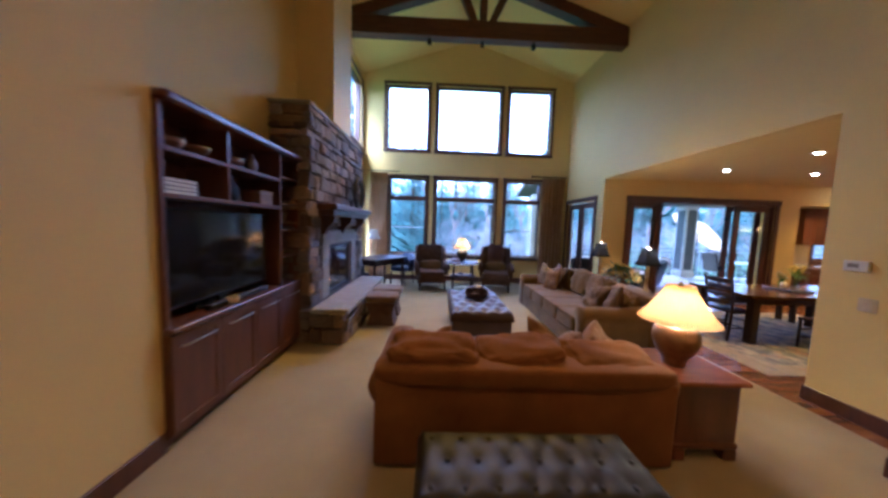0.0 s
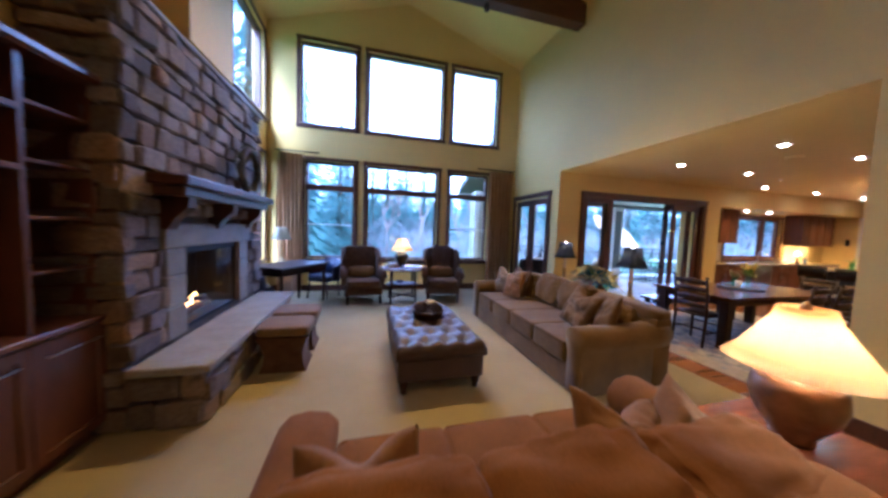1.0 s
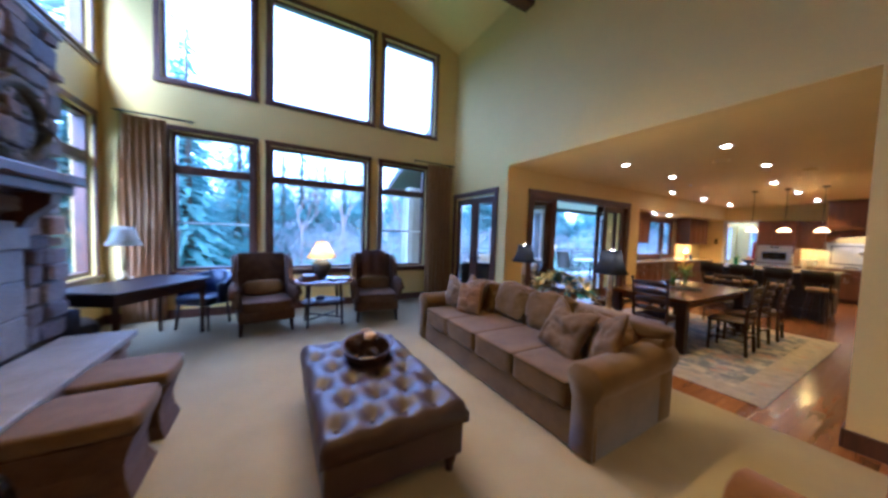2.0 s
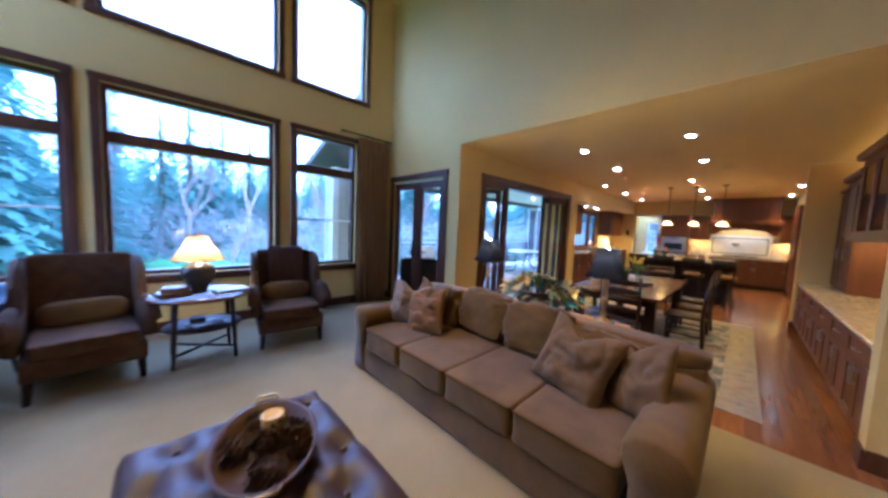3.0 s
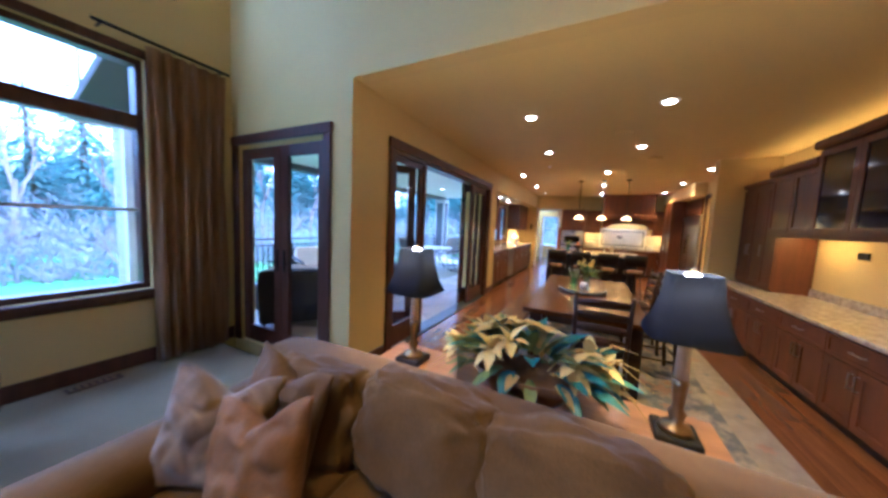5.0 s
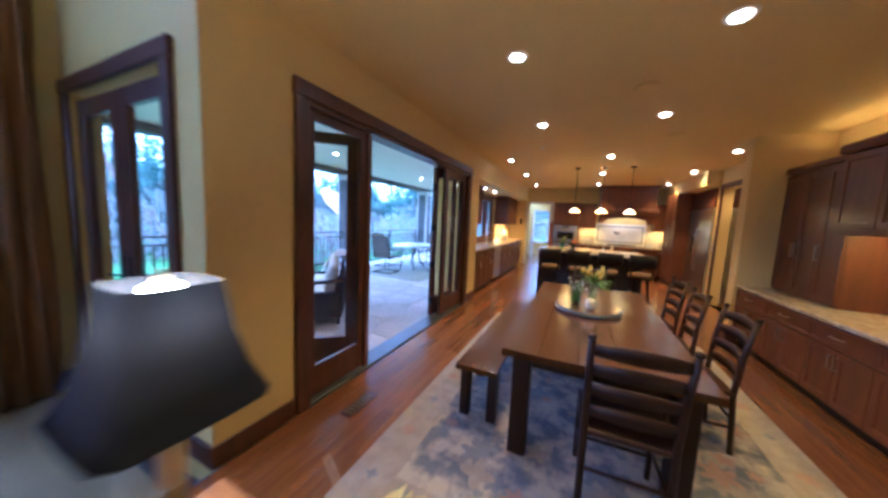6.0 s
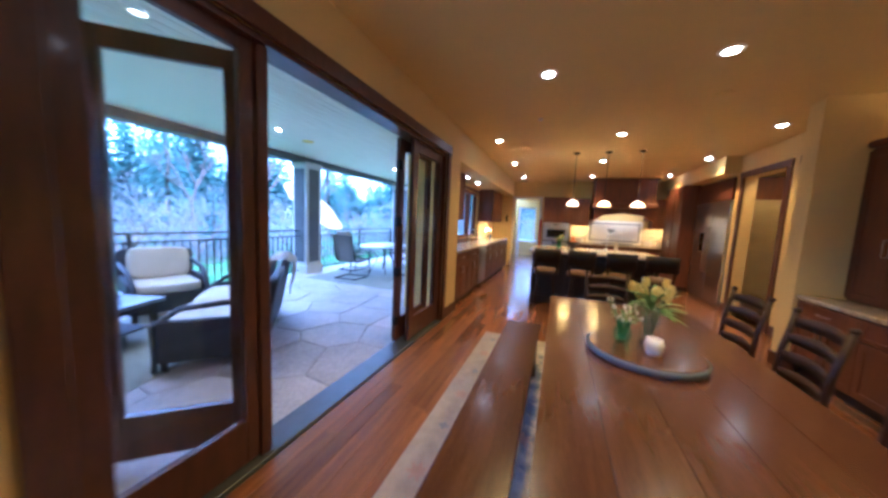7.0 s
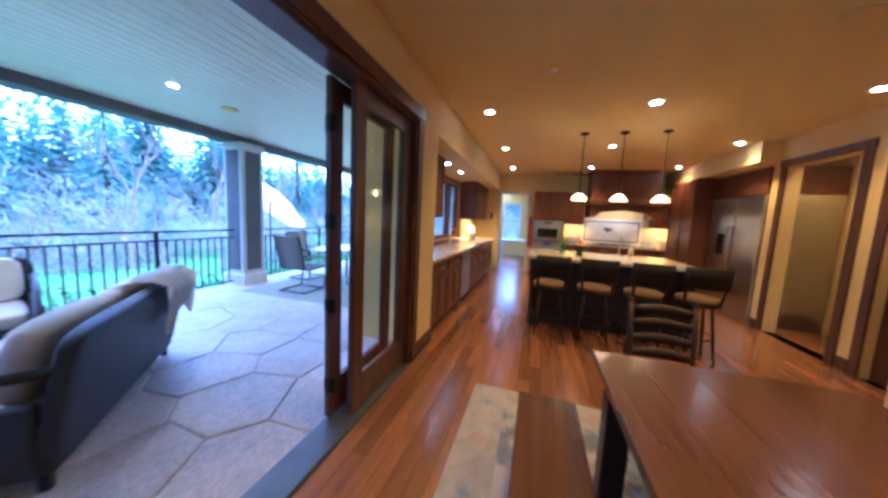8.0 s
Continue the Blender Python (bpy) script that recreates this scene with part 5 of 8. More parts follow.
URN = [(0.075, 0.0), (0.08, 0.015), (0.07, 0.02), (0.075, 0.04), (0.12, 0.13), (0.145, 0.21), (0.14, 0.26), (0.09, 0.30), (0.05, 0.31), (0.045, 0.33)]
DARKURN = material("dark_glazed_ceramic", (0.035, 0.035, 0.03), 0.25, second=(0.06, 0.05, 0.035), size=9)
l1 = thing("table_lamp", 1.02, 7.24, 0.685, 0, "lit table lamp with a black urn base and flared shade", "lamp")
bm = bmesh.new()
lathe(bm, URN, 0, 0, 24)
part("base", bm, DARKURN, l1, "black ceramic urn", True)
bm = bmesh.new()
lathe(bm, [(0.012, 0.33), (0.012, 0.50), (0.02, 0.60), (0.005, 0.635)], 0, 0, 10)
part("stem", bm, BRASS, l1, "", True)
shade(l1, LINEN, [(0.22, 0.345), (0.155, 0.44), (0.105, 0.525), (0.085, 0.59)])
bulb_mesh(l1, 0.44)
bulb(1.02, 7.24, 0.685 + 0.50, 0.75)
for x, y, rz, d in ((0.82, 7.12, 20, (0.12, 0.09, 0.05)), (0.84, 7.14, -10, (0.10, 0.08, 0.045)), (1.27, 7.12, 12, (0.15, 0.10, 0.035))):
    b = thing("book", x, y, 0.685 + (0.05 if d[0] == 0.10 else 0.0), rz, "worn brown book lying on the side table", "book", "side table books")
    slab("cover", CERAM, b, -d[0], d[0], -d[1], d[1], 0, d[2], bevel=0.004)
mg = thing("magazine", 1.06, 7.16, 0.362, 25, "blue-grey magazine on the lower table shelf", "magazine")
slab("cover", BK[0], mg, -0.14, 0.14, -0.10, 0.10, 0, 0.012, bevel=0.002)
slab("tissue_box", BK[1], thing("small_box", 1.0, 7.24, 0.362, 0, "small dark box on the lower table shelf", "box"), -0.06, 0.06, -0.05, 0.05, 0, 0.06, bevel=0.006)

# end table with the large lamp
ENDW = material("end_table_cherry", (0.33, 0.11, 0.035), 0.25, second=(0.20, 0.06, 0.02), size=3, stretch=(1, 6, 1), grain=0.3, coat=0.4)
et = thing("end_table", 2.285, 2.12, 0, 0, "cherry end table chest with bracket feet", "end table")
slab("tabletop", ENDW, et, -0.255, 0.255, -0.29, 0.29, 0.555, 0.585, bevel=0.008, seg=2)
slab("body", MED, et, -0.22, 0.22, -0.25, 0.25, 0.10, 0.555, bevel=0.006)
slab("base_moulding", MED, et, -0.232, 0.232, -0.262, 0.262, 0.085, 0.13, bevel=0.008)
for sx in (-1, 1):
    for sy in (-1, 1):
        slab("bracket_foot", MED, et, min(sx * 0.14, sx * 0.232), max(sx * 0.14, sx * 0.232), min(sy * 0.17, sy * 0.262), max(sy * 0.17, sy * 0.262), 0.0, 0.085, bevel=0.01)
for z0, z1 in ((0.15, 0.33), (0.35, 0.53)):
    d = slab("drawer", MED, et, -0.195, 0.195, 0.251, 0.265, z0, z1, bevel=0.004)
    bm = bmesh.new()
    lathe(bm, [(0.006, 0.0), (0.014, 0.015), (0.004, 0.024)], 0, 0, 10)
    bmesh.ops.transform(bm, matrix=pose(0, 0.265, (z0 + z1) / 2, -90), verts=bm.verts)
    part("knob", bm, BRASS, d, "brass knob", True)
l2 = thing("table_lamp", 2.22, 2.12, 0.585, 0, "large lit table lamp with a bronze jar base", "lamp")
BRONZE = material("bronze_glaze", (0.30, 0.17, 0.08), 0.3, metal=0.5, second=(0.14, 0.075, 0.04), size=7, grain=0.2)
bm = bmesh.new()
lathe(bm, [(0.07, 0.0), (0.075, 0.02), (0.07, 0.03), (0.13, 0.12), (0.155, 0.20), (0.145, 0.27), (0.10, 0.30), (0.06, 0.31)], 0, 0, 28)
part("base", bm, BRONZE, l2, "bronze glazed jar", True)
bm = bmesh.new()
lathe(bm, [(0.012, 0.31), (0.012, 0.58), (0.02, 0.61), (0.005, 0.64)], 0, 0, 10)
part("stem", bm, BRASS, l2, "", True)
shade(l2, LINEN, [(0.262, 0.345), (0.21, 0.40), (0.15, 0.49), (0.105, 0.56), (0.09, 0.61)])
bulb_mesh(l2, 0.43)
bulb(2.22, 2.12, 0.585 + 0.48, 0.78)


# ---------------------------------------------------------------- console behind the sofa
CONS = material("console_oak", (0.38, 0.20, 0.085), 0.35, second=(0.26, 0.13, 0.055), size=3, stretch=(6, 1, 1), grain=0.35, coat=0.2)
co = thing("console_table", 3.44, 4.74, 0, 0, "narrow oak console table standing behind the sofa", "console table")
slab("tabletop", CONS, co, -0.19, 0.19, -0.80, 0.80, 0.665, 0.70, bevel=0.006)
slab("apron", CONS, co, -0.16, 0.16, -0.76, 0.76, 0.57, 0.665, bevel=0.004)
for sx in (-1, 1):
    for sy in (-1, 1):
        slab("leg", CONS, co, sx * 0.14 - 0.025, sx * 0.14 + 0.025, sy * 0.73 - 0.025, sy * 0.73 + 0.025, 0.0, 0.57, bevel=0.004)
slab("lower_shelf", CONS, co, -0.13, 0.13, -0.70, 0.70, 0.14, 0.165, bevel=0.004)


def console_lamp(y):
    e = thing("console_lamp", 3.44, y, 0.70, 0, "lit candlestick lamp with a dark square bell shade", "lamp", "console lamps")
    slab("foot", IRON, e, -0.075, 0.075, -0.075, 0.075, 0.0, 0.03, bevel=0.006)
    bm = bmesh.new()
    lathe(bm, [(0.06, 0.03), (0.05, 0.05), (0.02, 0.06), (0.03, 0.10), (0.018, 0.12), (0.024, 0.20), (0.028, 0.23), (0.018, 0.24)], 0, 0, 16)
    part("stem", bm, BRASS, e, "aged brass stem", True)
    bm = bmesh.new()
    lathe(bm, [(0.024, 0.24), (0.021, 0.40), (0.024, 0.42), (0.01, 0.43), (0.008, 0.60), (0.012, 0.665), (0.003, 0.68)], 0, 0, 14)
    part("candle_tube", bm, CREAMC, e, "cream candle sleeve", True)
    shade(e, NAVY, [(0.155, 0.41), (0.125, 0.47), (0.10, 0.55), (0.085, 0.655)], square=True)
    bulb_mesh(e, 0.61, 25)
    bulb(3.44, y, 0.70 + 0.60, 2.4)


console_lamp(4.11)
console_lamp(5.34)
# floral arrangement
fl = thing("flower_arrangement", 3.42, 4.70, 0.70, 0, "full arrangement of yellow lilies and teal leaves in a wooden bowl", "flowers")
bm = bmesh.new()
lathe(bm, [(0.09, 0.0), (0.10, 0.01), (0.13, 0.07), (0.16, 0.13), (0.15, 0.13), (0.12, 0.07), (0.02, 0.03)], 0, 0, 24, 1, 1.7)
part("bowl", bm, CERAM, fl, "oval brown bowl", True)
LEAFM = [material("leaf_green", (0.24, 0.30, 0.09), 0.55, second=(0.08, 0.15, 0.06), size=12), material("leaf_teal", (0.04, 0.20, 0.21), 0.5, second=(0.02, 0.12, 0.15), size=12), material("petal_yellow", (0.72, 0.60, 0.22), 0.6, second=(0.62, 0.48, 0.13), size=14), material("leaf_gold", (0.50, 0.36, 0.11), 0.6, size=12)]


def petal(bm, base, direction, length, width, bend=0.25):
    d = Vector(direction).normalized()
    side = d.cross(Vector((0, 0, 1)))
    side = side.normalized() if side.length > 0.05 else Vector((1, 0, 0))
    up = side.cross(d)
    prev = None
    for i in range(5):
        t = i / 4
        c = base + d * length * t - up * length * bend * t * t * -1 * -1
        w = width * math.sin(math.pi * (0.12 + 0.86 * t)) * 0.5
        cur = (bm.verts.new(c - side * w + up * w * 0.35), bm.verts.new(c), bm.verts.new(c + side * w + up * w * 0.35))
        if prev:
            bm.faces.new((prev[0], prev[1], cur[1], cur[0])), bm.faces.new((prev[1], prev[2], cur[2], cur[1]))
        prev = cur


for mi, count, L, W in ((0, 60, 0.15, 0.055), (1, 34, 0.17, 0.07), (3, 24, 0.15, 0.05)):
    bm = bmesh.new()
    for k in range(count):
        a, el = rng.uniform(0, 6.28), rng.uniform(-0.25, 1.3)
        d = Vector((math.cos(a) * math.cos(el), math.sin(a) * math.cos(el) * 1.5, math.sin(el)))
        b = Vector((d.x * 0.10, d.y * 0.20, 0.13 + max(0.0, d.z) * 0.11))
        petal(bm, b, d + Vector((0, 0, rng.uniform(-0.3, 0.3))), L * rng.uniform(0.7, 1.2), W, 0.3)
    part("leaves", bm, LEAFM[mi], fl, "", True)
for k in range(20):
    a, el = rng.uniform(0, 6.28), rng.uniform(0.1, 1.4)
    d = Vector((math.cos(a) * math.cos(el), math.sin(a) * math.cos(el), math.sin(el))).normalized()
    b = Vector((d.x * 0.16, d.y * 0.34, 0.16 + d.z * 0.15))
    bm = bmesh.new()
    u = d.cross(Vector((0.2, 0.1, 1))).normalized()
    w = d.cross(u)
    for j in range(6):
        q = 2 * math.pi * j / 6
        petal(bm, b, d * 0.7 + (u * math.cos(q) + w * math.sin(q)), 0.105, 0.052, 0.35)
    part("lily", bm, LEAFM[2], fl, "open pale yellow lily", True)
bm = bmesh.new()
for k in range(26):
    s = rng.choice((-1, -1, 1))
    p0 = Vector((rng.uniform(-0.05, 0.05), s * rng.uniform(0.1, 0.25), 0.14))
    tip = p0 + Vector((rng.uniform(-0.16, 0.2), s * rng.uniform(0.14, 0.30), rng.uniform(-0.12, 0.12)))
    mid = (p0 + tip) / 2 + Vector((0, 0, rng.uniform(0.05, 0.11)))
    tube(bm, [p0, mid, tip], 0.004, 4, 0.0015)
tagged(part("grass_blades", bm, LEAFM[3], fl), "arching golden grass", kind="stuff")

# ---------------------------------------------------------------- desk corner, curtains, stools
dk = thing("writing_desk", -0.98, 7.05, 0, 62, "dark wood writing desk with square legs", "desk")
slab("desktop", DARKW, dk, -0.62, 0.62, -0.36, 0.36, 0.735, 0.77, bevel=0.006)
slab("apron", DARKW, dk, -0.57, 0.57, -0.31, 0.31, 0.62, 0.735, bevel=0.004)
for sx in (-1, 1):
    for sy in (-1, 1):
        bm = bmesh.new()
        tube(bm, [(sx * 0.54, sy * 0.28, 0.62), (sx * 0.54, sy * 0.28, 0.0)], 0.042, 4, 0.028)
        part("leg", bm, DARKW, dk)
BLUEL = material("blue_leather", (0.02, 0.03, 0.075), 0.35, second=(0.013, 0.02, 0.05), size=5, grain=0.3, grain_size=120, bump=0.2, coat=0.1)


def tub_chair(x, y, rz):
    e = thing("tub_chair", x, y, 0, rz, "dark blue leather barrel chair with dark legs", "chair", "desk chairs")
    cushion_part("seat", e, BLUEL, (-0.25, 0.25, -0.27, 0.22, 0.34, 0.48), 5.0, 0.05, 7, 0.0)
    bm = bmesh.new()
    rings = []
    for k in range(17):
        a = radians(-20 + 220 * k / 16)
        top = 0.66 + 0.14 * math.sin(max(0.0, min(math.pi, a)))
        ring = []
        for q, z in ((0.26, 0.40), (0.26, top - 0.02), (0.28, top), (0.31, top), (0.325, top - 0.02), (0.315, 0.36)):
            ring.append(bm.verts.new((q * math.cos(a), q * math.sin(a) - 0.01, z)))
        rings.append(ring)
    for a, b in zip(rings, rings[1:]):
        for k in range(6):
            bm.faces.new((a[k], a[(k + 1) % 6], b[(k + 1) % 6], b[k]))
    bm.faces.new(rings[0]), bm.faces.new(rings[-1][::-1])
    part("curved_back", bm, BLUEL, e, "", True)
    for px, py in ((-0.2, -0.2), (0.2, -0.2), (-0.18, 0.18), (0.18, 0.18)):
        bm = bmesh.new()
        tube(bm, [(px, py, 0.36), (px * 1.15, py * 1.15, 0.0)], 0.022, 8, 0.015)
        part("leg", bm, DARKW, e, "", True)
    return e


tub_chair(-0.50, 7.72, -30)
tub_chair(-1.42, 6.50, 120)
l3 = thing("desk_lamp", -1.22, 7.38, 0.77, 0, "unlit brass desk lamp with an ivory bell shade", "lamp")
bm = bmesh.new()
lathe(bm, [(0.08, 0.0), (0.08, 0.02), (0.025, 0.04), (0.018, 0.15), (0.03, 0.2), (0.015, 0.26), (0.012, 0.50), (0.004, 0.68)], 0, 0, 16)
part("stem", bm, BRASS, l3, "", True)
shade(l3, IVORY, [(0.17, 0.42), (0.13, 0.50), (0.10, 0.60), (0.09, 0.65)])
CURT = material("curtain_cloth", (0.58, 0.31, 0.13), 0.85, second=(0.44, 0.235, 0.095), size=5, stretch=(3, 3, 0.6), grain=0.3, grain_size=120, bump=0.2, sheen=0.3)
CURT = material("curtain_cloth", (0.50, 0.29, 0.12), 0.85, second=(0.40, 0.225, 0.09), size=5, stretch=(3, 3, 0.6), grain=0.3, grain_size=120, bump=0.2, sheen=0.3)


def curtain(x0, x1, r0, r1):
    e = thing("curtain", (x0 + x1) / 2, WY - 0.13, 0, 0, "floor-length gathered tan curtain on a dark rod", "curtain", "curtains")
    h = (x1 - x0) / 2
    bm = bmesh.new()
    rows = []
    nz = 9
    for k in range(nz):
        z = 0.02 + 2.96 * k / (nz - 1)
        row = []
        for i in range(61):
            u = i / 60
            amp = 0.035 * (1.0 - 0.25 * k / nz)
            row.append(bm.verts.new((-h + 2 * h * u + 0.012 * math.sin(u * 37 + k), amp * math.sin(u * 2 * math.pi * 6.5 + 0.25 * math.sin(k * 0.8)) + 0.008 * math.sin(u * 60 + k), z)))
        rows.append(row)
    for a, b in zip(rows, rows[1:]):
        for i in range(60):
            bm.faces.new((a[i], a[i + 1], b[i + 1], b[i]))
    bmesh.ops.solidify(bm, geom=list(bm.faces), thickness=0.004)
    part("cloth", bm, CURT, e, "", True)
    bm = bmesh.new()
    c = (x0 + x1) / 2
    tube(bm, [(r0 - c, 0, 3.02), (r1 - c, 0, 3.02)], 0.014, 10)
    for q in (r0 - c + 0.06, r1 - c - 0.06):
        tube(bm, [(q, 0, 3.02), (q, 0.13, 3.02)], 0.009, 6)
    part("rod", bm, IRON, e, "black iron curtain rod", True)


curtain(-1.52, -1.02, -1.56, -0.70)
curtain(3.26, 3.90, 2.95, 3.95)


def xstool(y):
    e = thing("upholstered_stool", -0.46, y, 0, 0, "low tan upholstered stool with curved sides", "stool", "hearth stools")
    cushion_part("cushion", e, TAUPEP, (-0.25, 0.25, -0.22, 0.22, 0.36, 0.47), 6.0, 0.05, 7, 0.0)
    bm = bmesh.new()
    pr = [(0.235, 0.36), (0.20, 0.28), (0.175, 0.18), (0.185, 0.08), (0.215, 0.0)]
    rings = [[bm.verts.new(p) for p in ((-w, -w * 0.88, z), (w, -w * 0.88, z), (w, w * 0.88, z), (-w, w * 0.88, z))] for w, z in pr]
    for a, b in zip(rings, rings[1:]):
        for k in range(4):
            bm.faces.new((a[k], a[(k + 1) % 4], b[(k + 1) % 4], b[k]))
    bm.faces.new(rings[0]), bm.faces.new(rings[-1][::-1])
    part("skirted_body", bm, WINGFAB, e, "dark brown flared body")
    return e


xstool(4.60)
xstool(5.12)
# wall fittings
th = thing("thermostat", WR, 2.42, 1.355, 0, "white rectangular wall thermostat", "thermostat")
slab("housing", WHITE, th, -0.025, 0.0, -0.08, 0.08, -0.045, 0.045, bevel=0.006)
slab("display", SLAB, th, -0.027, -0.025, -0.02, 0.05, -0.015, 0.02)
sw = thing("light_switch", WR, 2.33, 1.03, 0, "cream double light switch plate", "switch")
slab("plate", CREAMC, sw, -0.006, 0.0, -0.058, 0.058, -0.058, 0.058, bevel=0.002)
for s in (-0.024, 0.024):
    slab("rocker", CREAMC, sw, -0.011, -0.006, s - 0.015, s + 0.015, -0.033, 0.033, bevel=0.002)
fv = thing("floor_vent", 2.86, 8.16, 0.0, 0, "brown metal floor register in the carpet", "vent")
slab("frame", TRIM, fv, -0.16, 0.16, -0.05, 0.05, 0.0, 0.008, bevel=0.002)
for k in range(7):
    slab("slat", BRASS, fv, -0.14 + 0.04 * k, -0.12 + 0.04 * k, -0.04, 0.04, 0.008, 0.011)

# ---------------------------------------------------------------- dining room
RUGM = material("rug_wool", (0.50, 0.43, 0.35), 0.95, second=(0.18, 0.185, 0.22), size=9, grain=0.4, grain_size=200, bump=0.6, spec=0.1, contrast=2.6)
RUGM = material("rug_wool", (0.42, 0.37, 0.31), 0.95, second=(0.15, 0.16, 0.20), size=5.5, grain=0.4, grain_size=200, bump=0.6, spec=0.1, contrast=2.2)
RUGB = material("rug_border", (0.52, 0.46, 0.38), 0.95, second=(0.40, 0.34, 0.28), size=9, grain=0.4, grain_size=200, bump=0.6, spec=0.1)
RUGB = material("rug_border", (0.38, 0.33, 0.28), 0.95, second=(0.28, 0.24, 0.21), size=9, grain=0.4, grain_size=200, bump=0.6, spec=0.1)
RUGF = material("rug_motif", (0.42, 0.23, 0.18), 0.95, second=(0.34, 0.2, 0.17), size=14, grain=0.4, grain_size=200, spec=0.1)
RUGF = material("rug_motif", (0.40, 0.27, 0.22), 0.95, size=12, grain=0.4, grain_size=200, spec=0.1)
RUGD = material("rug_slate", (0.13, 0.145, 0.20), 0.95, size=12, grain=0.4, grain_size=200, spec=0.1)
RUGD = material("rug_slate", (0.24, 0.25, 0.28), 0.95, size=12, grain=0.4, grain_size=200, spec=0.1)
rg = thing("area_rug", 6.03, 4.42, 0, 0, "cream and slate floral wool rug under the dining table", "rug")
slab("field", RUGM, rg, -1.55, 1.55, -1.05, 1.05, 0.0, 0.009)
for d in ((-1.83, 1.83, 1.05, 1.32), (-1.83, 1.83, -1.32, -1.05), (-1.83, -1.55, -1.05, 1.05), (1.55, 1.83, -1.05, 1.05)):
    slab("border", RUGB, rg, *d, 0.0, 0.0095, bevel=0.003)


def motif(x, y, r, mat, n=7, z=0.0098):
    bm = bmesh.new()
    c = bm.verts.new((x, y, z))
    ring = [bm.verts.new((x + r * (1 + 0.35 * math.cos(n * a)) * math.cos(a), y + r * (1 + 0.35 * math.cos(n * a)) * math.sin(a), z)) for a in (2 * math.pi * k / 35 for k in range(35))]
    for k in range(35):
        bm.faces.new((c, ring[k], ring[(k + 1) % 35]))
    part("woven_motif", bm, mat, rg)


for k in range(9):
    x = -1.6 + 0.4 * k
    for y in (-1.185, 1.185):
        motif(x, y, 0.05 if k % 2 else 0.03, RUGF if k % 2 else RUGD, 7 if k % 2 else 4)
for k in range(5):
    for x in (-1.69, 1.69):
        motif(x, -0.8 + 0.4 * k, 0.05 if k % 2 else 0.03, RUGF if k % 2 else RUGD, 7 if k % 2 else 4)
for k in range(110):
    motif(rng.uniform(-1.45, 1.45), rng.uniform(-0.95, 0.95), rng.uniform(0.025, 0.095), rng.choice((RUGF, RUGD, RUGB, RUGB, RUGD)), rng.choice((4, 5, 6, 7)), 0.0092 + 0.00002 * k)

TABLEW = material("table_walnut_top", (0.11, 0.043, 0.014), 0.17, second=(0.065, 0.025, 0.009), size=2.2, stretch=(0.8, 8, 8), grain=0.35, grain_size=35, bump=0.015, coat=0.2, rough_var=0.04, per_piece=0.12)
TABLEW = material("table_walnut_top", (0.09, 0.036, 0.012), 0.22, second=(0.052, 0.02, 0.008), size=2.2, stretch=(0.8, 8, 8), grain=0.35, grain_size=35, bump=0.04, coat=0.15, rough_var=0.05, per_piece=0.12)
dt = thing("dining_table", 6.04, 4.47, 0.01, 0, "long dark walnut farmhouse dining table", "dining table")
for k in range(5):
    slab("top_plank", TABLEW, dt, -1.16, 1.16, -0.53 + 0.212 * k + 0.0008, -0.53 + 0.212 * (k + 1) - 0.0008, 0.68, 0.725, bevel=0.0012)
slab("apron", DARKW, dt, -1.02, 1.02, -0.43, 0.43, 0.58, 0.68, bevel=0.004)
for sx in (-1, 1):
    for sy in (-1, 1):
        slab("leg", DARKW, dt, sx * 1.02 - 0.055, sx * 1.02 + 0.055, sy * 0.42 - 0.055, sy * 0.42 + 0.055, 0.0, 0.68, bevel=0.006)
bb = thing("dining_bench", 6.10, 5.22, 0.01, 0, "long dark walnut bench beside the table", "bench")
slab("seat", TABLEW, bb, -1.03, 1.03, -0.15, 0.15, 0.405, 0.445, bevel=0.004)
slab("rail", DARKW, bb, -0.90, 0.90, -0.03, 0.03, 0.32, 0.405, bevel=0.004)
for sx in (-1, 1):
    for sy in (-1, 1):
        slab("leg", DARKW, bb, sx * 0.90 - 0.035, sx * 0.90 + 0.035, sy * 0.105 - 0.035, sy * 0.105 + 0.035, 0.0, 0.405, bevel=0.004)


